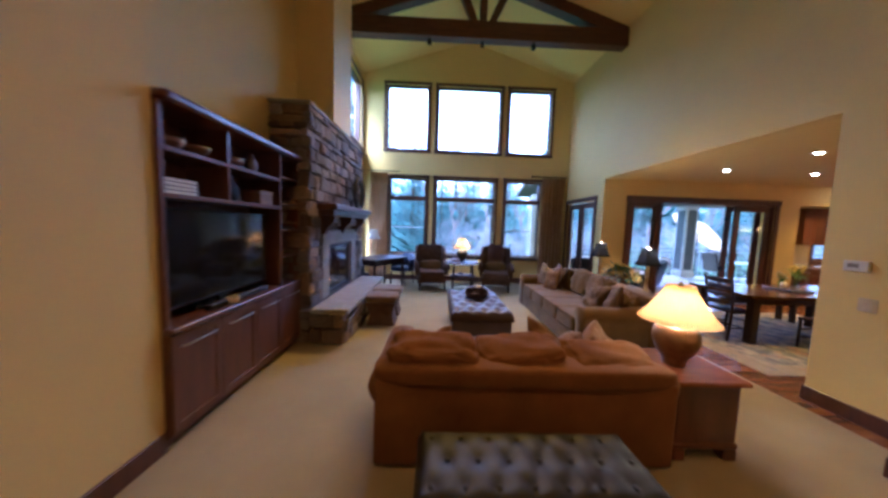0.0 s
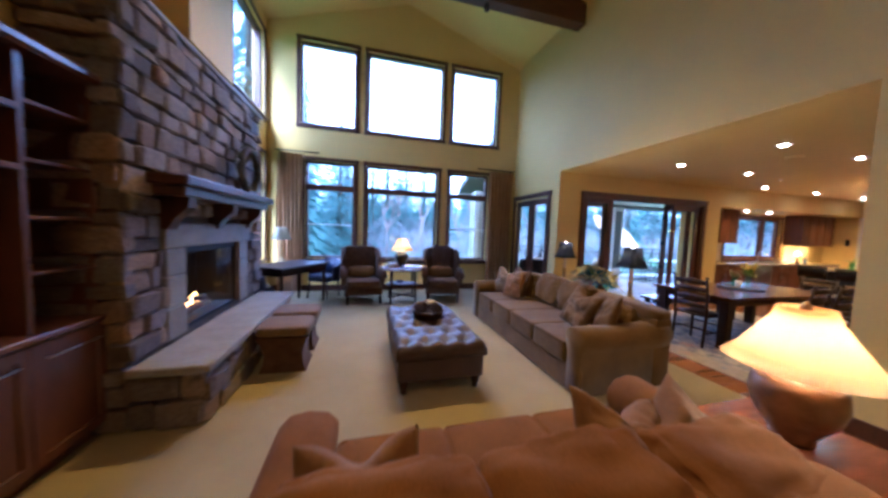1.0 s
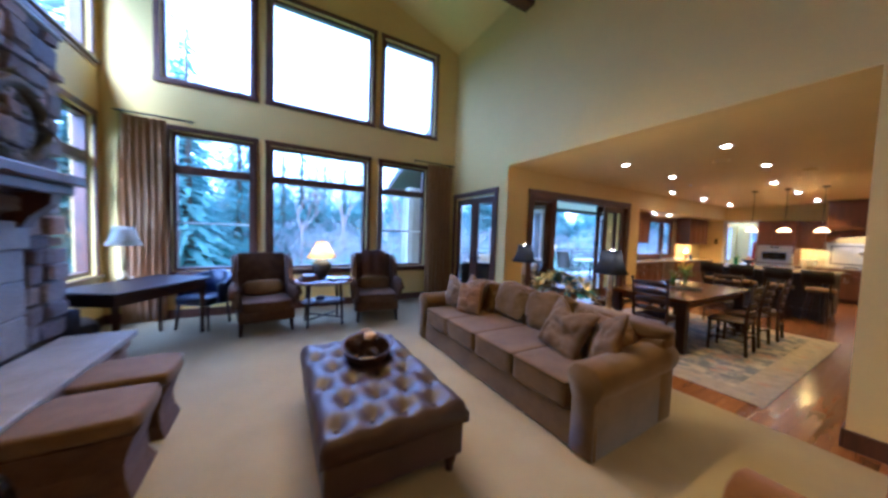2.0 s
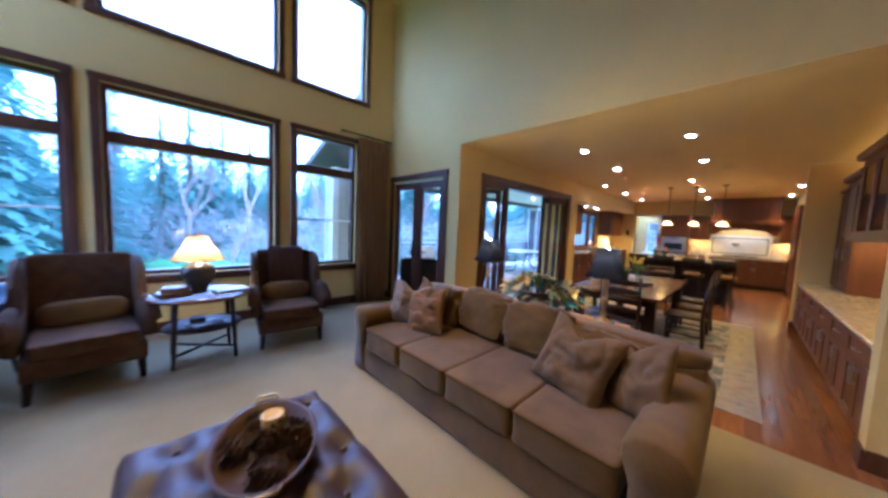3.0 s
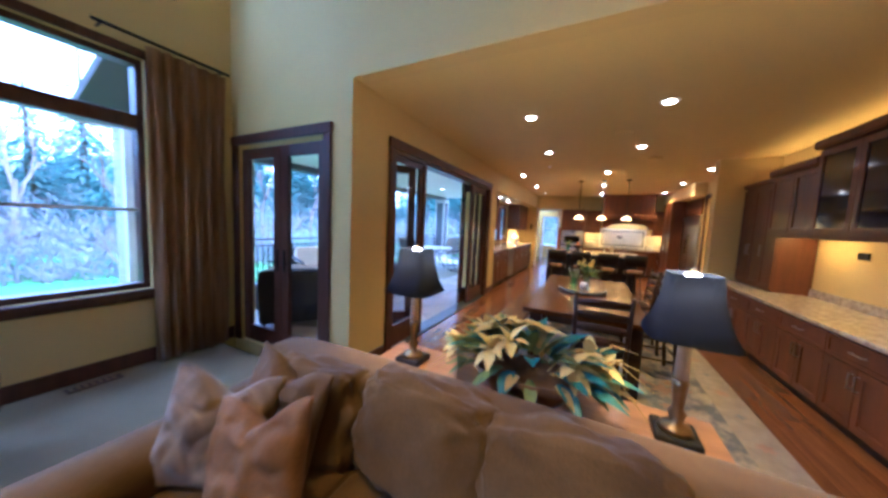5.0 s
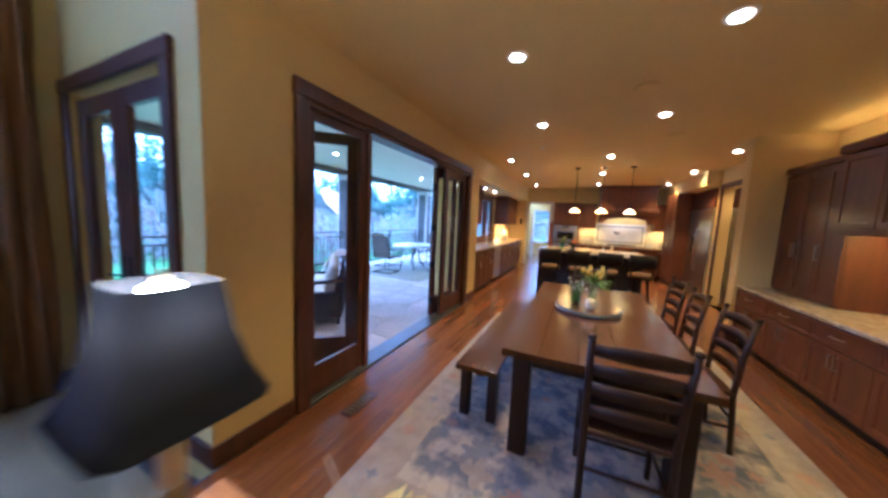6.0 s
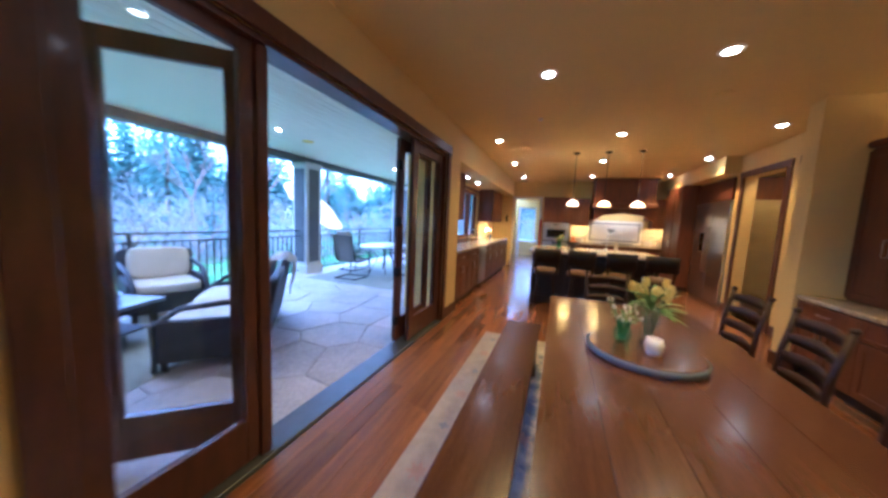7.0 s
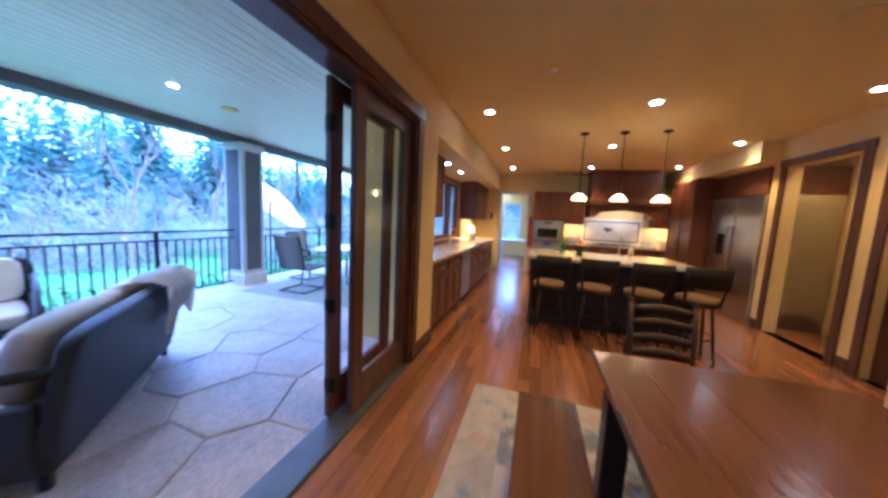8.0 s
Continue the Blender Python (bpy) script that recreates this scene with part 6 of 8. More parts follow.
def ladder_chair():
    """Local: seat faces +y, backrest at -y."""
    e = thing("dining_chair", 0, 0, 0.01, 0, "dark stained ladder-back dining chair with wooden seat", "chair", "chairs round the table")
    bm = bmesh.new()
    box(bm, -0.23, 0.23, -0.2, 0.22, 0.43, 0.465, bevel=0.012, seg=2)
    part("seat", bm, DARKW, e, "", True)
    for s in (-1, 1):
        bm = bmesh.new()
        tube(bm, [(s * 0.21, -0.22, 0.0), (s * 0.21, -0.19, 0.44), (s * 0.215, -0.21, 0.72), (s * 0.22, -0.26, 0.99)], 0.02, 8, 0.018)
        lathe(bm, [(0.012, 0.985), (0.024, 1.0), (0.02, 1.015), (0.004, 1.02)], s * 0.22, -0.262, 8)
        part("back_post", bm, DARKW, e, "", True)
        bm = bmesh.new()
        tube(bm, [(s * 0.21, 0.19, 0.0), (s * 0.205, 0.19, 0.43)], 0.017, 8, 0.022)
        part("leg", bm, DARKW, e, "", True)
        bm = bmesh.new()
        tube(bm, [(s * 0.21, -0.21, 0.2), (s * 0.21, 0.19, 0.2)], 0.011, 6)
        part("side_stretcher", bm, DARKW, e, "", True)
    for z, y in ((0.58, -0.198), (0.70, -0.207), (0.82, -0.228), (0.93, -0.25)):
        bm = bmesh.new()
        rows = []
        for i in range(9):
            u = i / 8
            bow = -0.03 * math.sin(math.pi * u)
            rise = 0.022 * math.sin(math.pi * u)
            x = -0.21 + 0.42 * u
            rows.append([bm.verts.new(p) for p in ((x, y + bow - 0.007, z - 0.028), (x, y + bow + 0.007, z - 0.028), (x, y + bow + 0.005, z + 0.028 + rise), (x, y + bow - 0.009, z + 0.028 + rise))])
        for a, b in zip(rows, rows[1:]):
            for k in range(4):
                bm.faces.new((a[k], a[(k + 1) % 4], b[(k + 1) % 4], b[k]))
        bm.faces.new(rows[0]), bm.faces.new(rows[-1][::-1])
        part("back_slat", bm, DARKW, e, "", True)
    for y, z in ((0.19, 0.15), (0.19, 0.28), (-0.21, 0.25)):
        bm = bmesh.new()
        tube(bm, [(-0.21, y, z), (0.21, y, z)], 0.011, 6)
        part("stretcher", bm, DARKW, e, "", True)
    return e


ch = ladder_chair()
ch.matrix_basis = pose(4.97, 4.335, 0.01, 0, 0, -88) @ Matrix.Diagonal((0.94, 0.96, 0.955, 1))
for x, y, r in ((7.64, 4.44, 91), (5.84, 3.80, 3), (6.52, 3.82, -2), (7.18, 3.80, 4)):
    copy_thing(ch, pose(x, y, 0.01, 0, 0, r) @ Matrix.Diagonal((0.96, 0.96, 0.925 if x > 7.5 else 0.98, 1)))

ls = thing("turntable_tray", 6.07, 4.51, 0.737, 0, "round wooden lazy susan with a blue-grey rim", "tray")
bm = bmesh.new()
lathe(bm, [(0.22, 0.0), (0.27, 0.004), (0.275, 0.03), (0.262, 0.036)], 0, 0, 40)
part("rim", bm, material("slate_rim", (0.10, 0.13, 0.19), 0.5, size=8), ls, "blue-grey rim", True)
bm = bmesh.new()
lathe(bm, [(0.262, 0.0365), (0.26, 0.040), (0.01, 0.040)], 0, 0, 40)
part("disc", bm, TABLEW, ls, "", False)
VGLASS = glass_mat("green_glass", (0.55, 0.85, 0.75))
CGLASS = glass_mat("vase_glass", (0.92, 0.97, 0.95))


def bouquet(name, x, y, z, vase_prof, vmat, petals, label, count, spread, top, leafn, size, narrow):
    e = thing(name, x, y, z, 0, label, "flowers", "table flowers")
    bm = bmesh.new()
    lathe(bm, vase_prof, 0, 0, 20)
    part("vase", bm, vmat, e, "glass vase", True)
    bm = bmesh.new()
    heads = []
    for k in range(count):
        a, q = rng.uniform(0, 6.28), spread * math.sqrt(rng.uniform(0.05, 1))
        hd = Vector((q * math.cos(a), q * math.sin(a), top + rng.uniform(-0.05, 0.05) - q * 0.25))
        heads.append(hd)
        tube(bm, [(hd.x * 0.15, hd.y * 0.15, 0.02), (hd.x * 0.4, hd.y * 0.4, top * 0.55), hd], 0.003, 5)
    tagged(part("stems", bm, LEAFM[0], e), "", kind="stuff")
    bm = bmesh.new()
    for k in range(leafn):
        a, el = rng.uniform(0, 6.28), rng.uniform(0.1, 1.2)
        d = Vector((math.cos(a) * math.cos(el), math.sin(a) * math.cos(el), math.sin(el)))
        petal(bm, Vector((d.x * 0.03, d.y * 0.03, top * 0.55 + rng.uniform(0, 0.08))), d, size * 2.2 * rng.uniform(0.7, 1.3), narrow, 0.45)
    part("leaves", bm, material("tulip_leaf", (0.16, 0.30, 0.06), 0.5, second=(0.10, 0.20, 0.04), size=12), e, "", True)
    for hd in heads:
        bm = bmesh.new()
        for j in range(6):
            q = 2 * math.pi * j / 6
            petal(bm, hd - Vector((0, 0, 0.015)), (0.5 * math.cos(q), 0.5 * math.sin(q), 1), size, size * 0.62, -0.25)
        part("blossom", bm, petals, e, "", True)
    return e


bouquet("tulip_vase", 6.15, 4.47, 0.777, [(0.045, 0), (0.048, 0.01), (0.045, 0.12), (0.06, 0.2), (0.056, 0.2), (0.04, 0.12), (0.01, 0.012)], CGLASS, material("tulip_petal", (0.75, 0.62, 0.14), 0.5, second=(0.65, 0.5, 0.08), size=20), "yellow tulips with green leaves in a clear vase", 11, 0.105, 0.30, 22, 0.06, 0.035)
bouquet("small_vase", 6.09, 4.61, 0.777, [(0.03, 0), (0.04, 0.02), (0.045, 0.06), (0.03, 0.10), (0.035, 0.12), (0.03, 0.12), (0.025, 0.10), (0.01, 0.012)], VGLASS, material("white_petal", (0.72, 0.72, 0.68), 0.6, size=20), "small white blossoms in a green glass vase", 20, 0.09, 0.20, 14, 0.022, 0.02)
lathe_thing("votive_candle", 5.98, 4.49, 0.777, [(0.03, 0), (0.036, 0.01), (0.042, 0.05), (0.036, 0.085), (0.03, 0.085), (0.034, 0.05), (0.01, 0.03)], WHITE, "white round votive candle holder", "candle")

# ---------------------------------------------------------------- buffet wall


def base_units(parent_name, label, axis, face, edges, z0, z1, back, mat, out, drawers=True, category="cabinet", group=""):
    """Base cabinets along a wall: each unit is a thing with a drawer front and two doors."""
    for a0, a1 in zip(edges, edges[1:]):
        e = thing(parent_name, 0, 0, 0, 0, label, category, group)
        lo, hi = min(face, back), max(face, back)
        d = (lo, hi, a0 + 0.001, a1 - 0.001) if axis == "x" else (a0 + 0.001, a1 - 0.001, lo, hi)
        slab("body", mat, e, *d, z0 + 0.1, z1)
        k = face - out * 0.06
        lo2, hi2 = min(k, back), max(k, back)
        d = (lo2, hi2, a0 + 0.001, a1 - 0.001) if axis == "x" else (a0 + 0.001, a1 - 0.001, lo2, hi2)
        slab("toe_kick", DARKW, e, *d, z0, z0 + 0.1)
        mid = (a0 + a1) / 2
        zt = z1 - 0.19 if drawers else z1 - 0.01
        if drawers:
            shaker_door(e, axis, face, a0, a1, zt + 0.005, z1 - 0.01, mat, out, handle=(mid - 0.06, z1 - 0.09, mid + 0.06, z1 - 0.09), name="drawer", rail=0.03)
        for b0, b1, hx in ((a0, mid, mid - 0.03), (mid, a1, mid + 0.03)):
            shaker_door(e, axis, face, b0, b1, z0 + 0.11, zt, mat, out, handle=(hx, zt - 0.16, hx, zt - 0.05))


base_units("buffet_cabinet", "cherry base cabinet of the dining buffet", "y", 2.625, [4.215, 4.9, 5.585, 6.27, 6.955, 7.64, 8.325], 0.0, 0.765, 1.955, CHERRY, 1, group="buffet cabinets")
ctop = thing("buffet_counter", 0, 0, 0, 0, "long beige granite buffet counter", "countertop")
slab("worktop", GRANITE, ctop, 4.205, 8.326, 1.955, 2.66, 0.767, 0.805, bevel=0.006)
slab("backsplash", GRANITE, ctop, 4.205, 7.299, 1.955, 1.975, 0.805, 0.90, bevel=0.003)
hu = thing("hutch_tower", 0, 0, 0, 0, "tall cherry end cabinet standing on the buffet counter", "cabinet")
slab("body", CHERRY, hu, 7.30, 8.325, 1.957, 2.31, 0.807, 2.24)
for x0, x1, hx in ((7.30, 7.64, 7.61), (7.64, 7.98, 7.95), (7.98, 8.325, 8.01)):
    shaker_door(hu, "y", 2.31, x0, x1, 0.83, 2.22, CHERRY, 1, handle=(hx, 1.25, hx, 1.40))
slab("crown", CHERRY, hu, 7.301, 8.326, 1.957, 2.36, 2.24, 2.31, bevel=0.018)
up = thing("hutch_cupboard", 0, 0, 0, 0, "cherry wall cupboard with plain doors and a crown", "cabinet")
slab("body", CHERRY, up, 6.40, 7.298, 1.956, 2.41, 1.56, 2.27)
for x0, x1 in ((6.40, 6.85), (6.85, 7.298)):
    shaker_door(up, "y", 2.41, x0, x1, 1.57, 2.26, CHERRY, 1)
slab("crown", CHERRY, up, 6.39, 7.299, 1.956, 2.48, 2.27, 2.36, bevel=0.02)
slab("light_rail", CHERRY, up, 6.40, 7.298, 2.38, 2.41, 1.52, 1.56)
CABGL = material("smoked_cabinet_glass", (0.02, 0.022, 0.03), 0.06, size=4)
for k, x in enumerate((4.325, 5.36)):
    gc = thing("glass_cupboard", 0, 0, 0, 0, "cherry wall cupboard with dark glass doors", "cabinet", "glass cupboards")
    w = 1.03
    bm = bmesh.new()
    box(bm, x, x + 0.02, 1.956, 2.45, 1.55, 2.40)
    box(bm, x + w - 0.02, x + w, 1.956, 2.45, 1.55, 2.40)
    box(bm, x + 0.02, x + w - 0.02, 1.956, 2.45, 1.55, 1.57)
    box(bm, x + 0.02, x + w - 0.02, 1.956, 2.45, 2.38, 2.40)
    box(bm, x + 0.02, x + w - 0.02, 1.956, 1.97, 1.57, 2.38)
    part("body", bm, CHERRY, gc)
    for x0, x1 in ((x, x + w / 2), (x + w / 2, x + w)):
        bm = bmesh.new()
        for d in ((x0 + 0.003, x0 + 0.06, 1.56, 2.39), (x1 - 0.06, x1 - 0.003, 1.56, 2.39), (x0 + 0.06, x1 - 0.06, 1.56, 1.62), (x0 + 0.06, x1 - 0.06, 2.33, 2.39)):
            box(bm, d[0], d[1], 2.451, 2.471, d[2], d[3])
        dr = part("door", bm, CHERRY, gc)
        slab("pane", CABGL, dr, x0 + 0.06, x1 - 0.06, 2.456, 2.462, 1.62, 2.33, label="dark glass pane")
    slab("crown", CHERRY, gc, x - 0.0, x + w, 1.956, 2.53, 2.40, 2.49, bevel=0.02)
    slab("light_rail", CHERRY, gc, x, x + w, 2.42, 2.45, 1.51, 1.55)
    ld = bpy.data.lights.new("under_cupboard_light", "AREA")
    ld.shape, ld.size, ld.size_y, ld.energy, ld.color = "RECTANGLE", 0.6, 0.03, 0.42, WARM
    new("under_cupboard_light", ld).location = (x + w / 2, 2.1, 1.545)
ld = bpy.data.lights.new("niche_light", "AREA")
ld.shape, ld.size, ld.size_y, ld.energy, ld.color = "RECTANGLE", 0.6, 0.03, 0.6, WARM
new("niche_light", ld).location = (6.9, 2.15, 1.555)
ld = bpy.data.lights.new("cove_light", "AREA")
ld.shape, ld.size, ld.size_y, ld.energy, ld.color = "RECTANGLE", 3.8, 0.04, 0.7, WARM
cv = new("cove_light", ld)
cv.matrix_world = pose(6.3, 2.12, 2.51, 180, 0, 0)
so = thing("wall_outlet", 6.6, 1.956, 1.36, 0, "dark outlet strip on the buffet wall", "outlet")
slab("plate", IRON, so, -0.07, 0.07, 0.0, 0.012, -0.035, 0.035, bevel=0.002)

# ---------------------------------------------------------------- kitchen
NAVYW = material("island_dark_paint", (0.025, 0.022, 0.03), 0.4, second=(0.018, 0.016, 0.022), size=3, grain=0.2)
isl = thing("kitchen_island", 0, 0, 0, 0, "dark painted kitchen island with panelled sides", "kitchen island")
slab("body", NAVYW, isl, 9.70, 10.62, 3.50, 5.36, 0.08, 0.93)
slab("plinth", NAVYW, isl, 9.74, 10.58, 3.54, 5.32, 0.0, 0.08)
for a0, a1 in ((3.50, 4.12), (4.12, 4.74), (4.74, 5.36)):
    shaker_door(isl, "x", 9.70, a0, a1, 0.12, 0.91, NAVYW, -1, name="side_panel", rail=0.08)
for a0, a1 in ((9.72, 10.16), (10.16, 10.6)):
    shaker_door(isl, "y", 3.50, a0, a1, 0.12, 0.91, NAVYW, -1, name="end_panel", rail=0.07)
for y in (3.50, 5.36):
    bm = bmesh.new()
    lathe(bm, [(0.035, 0.0), (0.045, 0.06), (0.03, 0.12), (0.045, 0.4), (0.03, 0.75), (0.045, 0.8), (0.045, 0.93)], 9.58, y + (0.03 if y < 4 else -0.03), 14)
    part("corner_leg", bm, NAVYW, isl, "turned dark leg", True)
it = thing("island_counter", 0, 0, 0, 0, "light speckled granite island counter", "countertop")
slab("worktop", GRANITE, it, 9.50, 10.68, 3.44, 5.42, 0.93, 0.97, bevel=0.008, seg=2)
fc = thing("faucet", 10.45, 4.12, 0.97, 0, "chrome gooseneck prep sink faucet", "faucet")
bm = bmesh.new()
tube(bm, [(0, 0, 0), (0, 0, 0.2), (-0.02, 0, 0.27), (-0.08, 0, 0.29), (-0.13, 0, 0.25), (-0.135, 0, 0.2)], 0.012, 10)
part("spout", bm, STEEL, fc, "", True)
bm = bmesh.new()
lathe(bm, [(0.028, 0), (0.028, 0.01), (0.016, 0.04)], 0, 0, 14)
part("base", bm, STEEL, fc, "", True)
bouquet("green_vase", 10.1, 4.95, 0.97, [(0.04, 0), (0.045, 0.08), (0.035, 0.14), (0.03, 0.14), (0.01, 0.01)], VGLASS, LEAFM[2], "green leaves in a small glass vase on the island", 5, 0.07, 0.22, 22, 0.04, 0.03)
lathe_thing("fruit_bowl", 10.05, 4.72, 0.97, [(0.05, 0), (0.06, 0.01), (0.03, 0.05), (0.10, 0.10), (0.13, 0.15), (0.12, 0.15), (0.09, 0.11), (0.01, 0.08)], material("purple_glaze", (0.04, 0.03, 0.045), 0.3, size=10), "dark footed bowl on the island", "bowl")
OR = material("orange_skin", (0.65, 0.22, 0.03), 0.5, size=30)
for dx, dy, dz in ((0.03, 0.03, 0.14), (-0.03, 0.02, 0.14), (0.0, -0.04, 0.14), (0.0, 0.0, 0.20)):
    lathe_thing("orange", 10.05 + dx, 4.72 + dy, 0.97 + dz - 0.035, [(0.005, 0), (0.03, 0.015), (0.036, 0.035), (0.03, 0.055), (0.005, 0.068)], OR, "ripe orange fruit heaped in the bowl", "fruit", "fruit", 12)
lathe_thing("soap_bottle", 10.5, 3.95, 0.97, [(0.03, 0), (0.032, 0.1), (0.012, 0.13), (0.012, 0.17), (0.004, 0.18)], CREAMC, "small cream soap bottle by the faucet", "bottle")


def bar_stool(x, y, rz):
    e = thing("bar_stool", x, y, 0, rz, "dark counter stool with round tan seat and solid back", "stool", "island stools")
    bm = bmesh.new()
    lathe(bm, [(0.19, 0.625), (0.205, 0.64), (0.20, 0.67), (0.15, 0.69), (0.01, 0.692)], 0, 0, 24)
    part("seat_cushion", bm, TAUPEP, e, "round tan cushion", True)
    bm = bmesh.new()
    lathe(bm, [(0.19, 0.59), (0.20, 0.6), (0.195, 0.625), (0.01, 0.625)], 0, 0, 24)
    part("seat_ring", bm, DARKW, e, "", True)
    for a in (45, 135, 225, 315):
        ca, sa = math.cos(radians(a)), math.sin(radians(a))
        bm = bmesh.new()
        tube(bm, [(0.15 * ca, 0.15 * sa, 0.6), (0.19 * ca, 0.19 * sa, 0.3), (0.22 * ca, 0.22 * sa, 0.04), (0.24 * ca, 0.24 * sa, 0.0)], 0.017, 8, 0.014)
        part("leg", bm, DARKW, e, "", True)
    bm = bmesh.new()
    tube(bm, [(0.2 * math.cos(2 * math.pi * k / 20), 0.2 * math.sin(2 * math.pi * k / 20), 0.24) for k in range(21)], 0.009, 6)
    part("foot_ring", bm, IRON, e, "", True)
    for s in (-1, 1):
        bm = bmesh.new()
        tube(bm, [(s * 0.15, -0.15, 0.6), (s * 0.17, -0.2, 0.8), (s * 0.175, -0.23, 0.98)], 0.014, 8)
        part("back_post", bm, DARKW, e, "", True)
    bm = bmesh.new()
    rows = []
    for i in range(9):
        u = i / 8
        x0 = -0.2 + 0.4 * u
        b = -0.05 * math.sin(math.pi * u)
        rows.append([bm.verts.new(p) for p in ((x0, -0.20 + b, 0.80), (x0, -0.18 + b, 0.80), (x0, -0.215 + b, 1.03), (x0, -0.235 + b, 1.03))])
    for a, b in zip(rows, rows[1:]):
        for k in range(4):
            bm.faces.new((a[k], a[(k + 1) % 4], b[(k + 1) % 4], b[k]))
    bm.faces.new(rows[0]), bm.faces.new(rows[-1][::-1])
    part("back_panel", bm, BLACKLEA, e, "dark padded back", True)


for y, r in ((5.12, -88), (4.60, -93), (4.08, -90), (3.56, -96)):
    bar_stool(9.40, y, r)

# pendants
PEND = shade_material("opal_glass", (0.9, 0.82, 0.68), 0.6)
for y in (4.77, 4.25, 3.73):
    e = thing("pendant_light", 10.28, y, ZC, 0, "lit pendant with a small white bell glass shade", "light", "island pendants")
    bm = bmesh.new()
    lathe(bm, [(0.06, 0.0), (0.06, -0.015), (0.03, -0.03)], 0, 0, 18)
    part("canopy", bm, IRON, e, "", True)
    bm = bmesh.new()
    lathe(bm, [(0.007, -0.03), (0.007, -0.82), (0.02, -0.83), (0.022, -0.87)], 0, 0, 8)
    part("rod", bm, IRON, e, "", True)
    shade(e, PEND, [(0.115, -0.965), (0.10, -0.925), (0.065, -0.885), (0.025, -0.865)])
    bm = bmesh.new()
    lathe(bm, [(0.008, -0.87), (0.02, -0.89), (0.03, -0.92), (0.003, -0.94)], 0, 0, 12)
    part("light_bulb", bm, glow("pendant_bulb", (1.0, 0.75, 0.42), 12), e, "glowing bulb", True)
    bulb(10.28, y, ZC - 0.95, 1.0)

# end wall: oven tower, hood, cabinets
KF = 13.58
ov = thing("oven_tower", 0, 0, 0, 0, "cherry tall cabinet with built-in steel wall ovens", "oven")
slab("body", CHERRY, ov, KF + 0.001, XE - 0.001, 4.66, 5.44, 0.1, 2.22)
slab("toe_kick", DARKW, ov, KF + 0.06, XE - 0.001, 4.66, 5.44, 0.0, 0.1)
shaker_door(ov, "x", KF, 4.66, 5.05, 1.52, 2.21, CHERRY, -1)
shaker_door(ov, "x", KF, 5.05, 5.44, 1.52, 2.21, CHERRY, -1)
shaker_door(ov, "x", KF, 4.66, 5.44, 0.11, 0.40, CHERRY, -1, name="drawer")
for z0, z1 in ((0.44, 0.92), (0.95, 1.47)):
    o = slab("oven_door", STEEL, ov, KF - 0.03, KF, 4.69, 5.41, z0, z1 - 0.1, bevel=0.004)
    slab("oven_window", SCREEN, o, KF - 0.034, KF - 0.03, 4.80, 5.30, z0 + 0.08, z1 - 0.2, label="dark oven window")
    bm = bmesh.new()
    tube(bm, [(KF - 0.03, 4.75, z1 - 0.14), (KF - 0.07, 4.75, z1 - 0.14), (KF - 0.07, 5.35, z1 - 0.14), (KF - 0.03, 5.35, z1 - 0.14)], 0.011, 8)
    part("handle", bm, STEEL, o, "steel bar handle", True)
    slab("control_panel", STEEL, ov, KF - 0.025, KF, 4.69, 5.41, z1 - 0.095, z1, bevel=0.003)
    slab("display", SCREEN, ov, KF - 0.028, KF - 0.025, 4.95, 5.15, z1 - 0.07, z1 - 0.03)
REDC = material("red_cloth", (0.45, 0.02, 0.02), 0.8, second=(0.35, 0.015, 0.015), size=8)
ap = thing("red_apron", KF - 0.02, 5.49, 0, 0, "red cloth apron hanging by the ovens", "apron")
bm = bmesh.new()
rows = [[bm.verts.new((0.02 + 0.015 * math.sin(i * 1.4 + k * 0.3), -0.03 + 0.014 * i, 0.75 + 0.16 * k)) for i in range(6)] for k in range(6)]
for a, b in zip(rows, rows[1:]):
    for i in range(5):
        bm.faces.new((a[i], a[i + 1], b[i + 1], b[i]))
bmesh.ops.solidify(bm, geom=list(bm.faces), thickness=0.01)
part("cloth", bm, REDC, ap, "", True)
bm = bmesh.new()
tube(bm, [(0.03, 0.0, 1.54), (0.03, 0.0, 1.62)], 0.006, 6)
part("hook", bm, IRON, ap)
base_units("kitchen_base_cabinet", "cherry kitchen base cabinet with drawers", "x", KF, [2.12, 2.76, 3.40, 4.03, 4.66], 0.0, 0.88, XE - 0.001, CHERRY, -1, group="kitchen base cabinets")
kt = thing("range_counter", 0, 0, 0, 0, "granite counter along the kitchen end wall", "countertop")
slab("worktop", GRANITE, kt, KF - 0.03, XE - 0.001, 2.112, 4.659, 0.882, 0.92, bevel=0.005)
TILE = material("cream_tile", (0.66, 0.58, 0.44), 0.3, second=(0.58, 0.5, 0.38), size=6, per_piece=0.06)
TILEW = material("ivory_relief_tile", (0.78, 0.74, 0.64), 0.35, second=(0.7, 0.66, 0.56), size=6, per_piece=0.05)
sp1 = thing("backsplash", 0, 0, 0, 0, "cream tiled backsplash behind the kitchen counter", "backsplash")
slab("grout_bed", MORTAR, sp1, XE - 0.012, XE - 0.001, 2.12, 4.65, 0.921, 1.40)
for r in range(4):
    for k in range(21):
        y = 2.12 + 0.12 * k
        if 2.72 < y < 4.15:
            continue
        slab("tile", TILE, sp1, XE - 0.018, XE - 0.012, y + 0.002, y + 0.118, 0.923 + r * 0.12, 1.039 + r * 0.12)
slab("relief_panel", TILEW, sp1, XE - 0.03, XE - 0.012, 2.73, 4.16, 0.921, 1.60, label="ivory tiled panel behind the range")
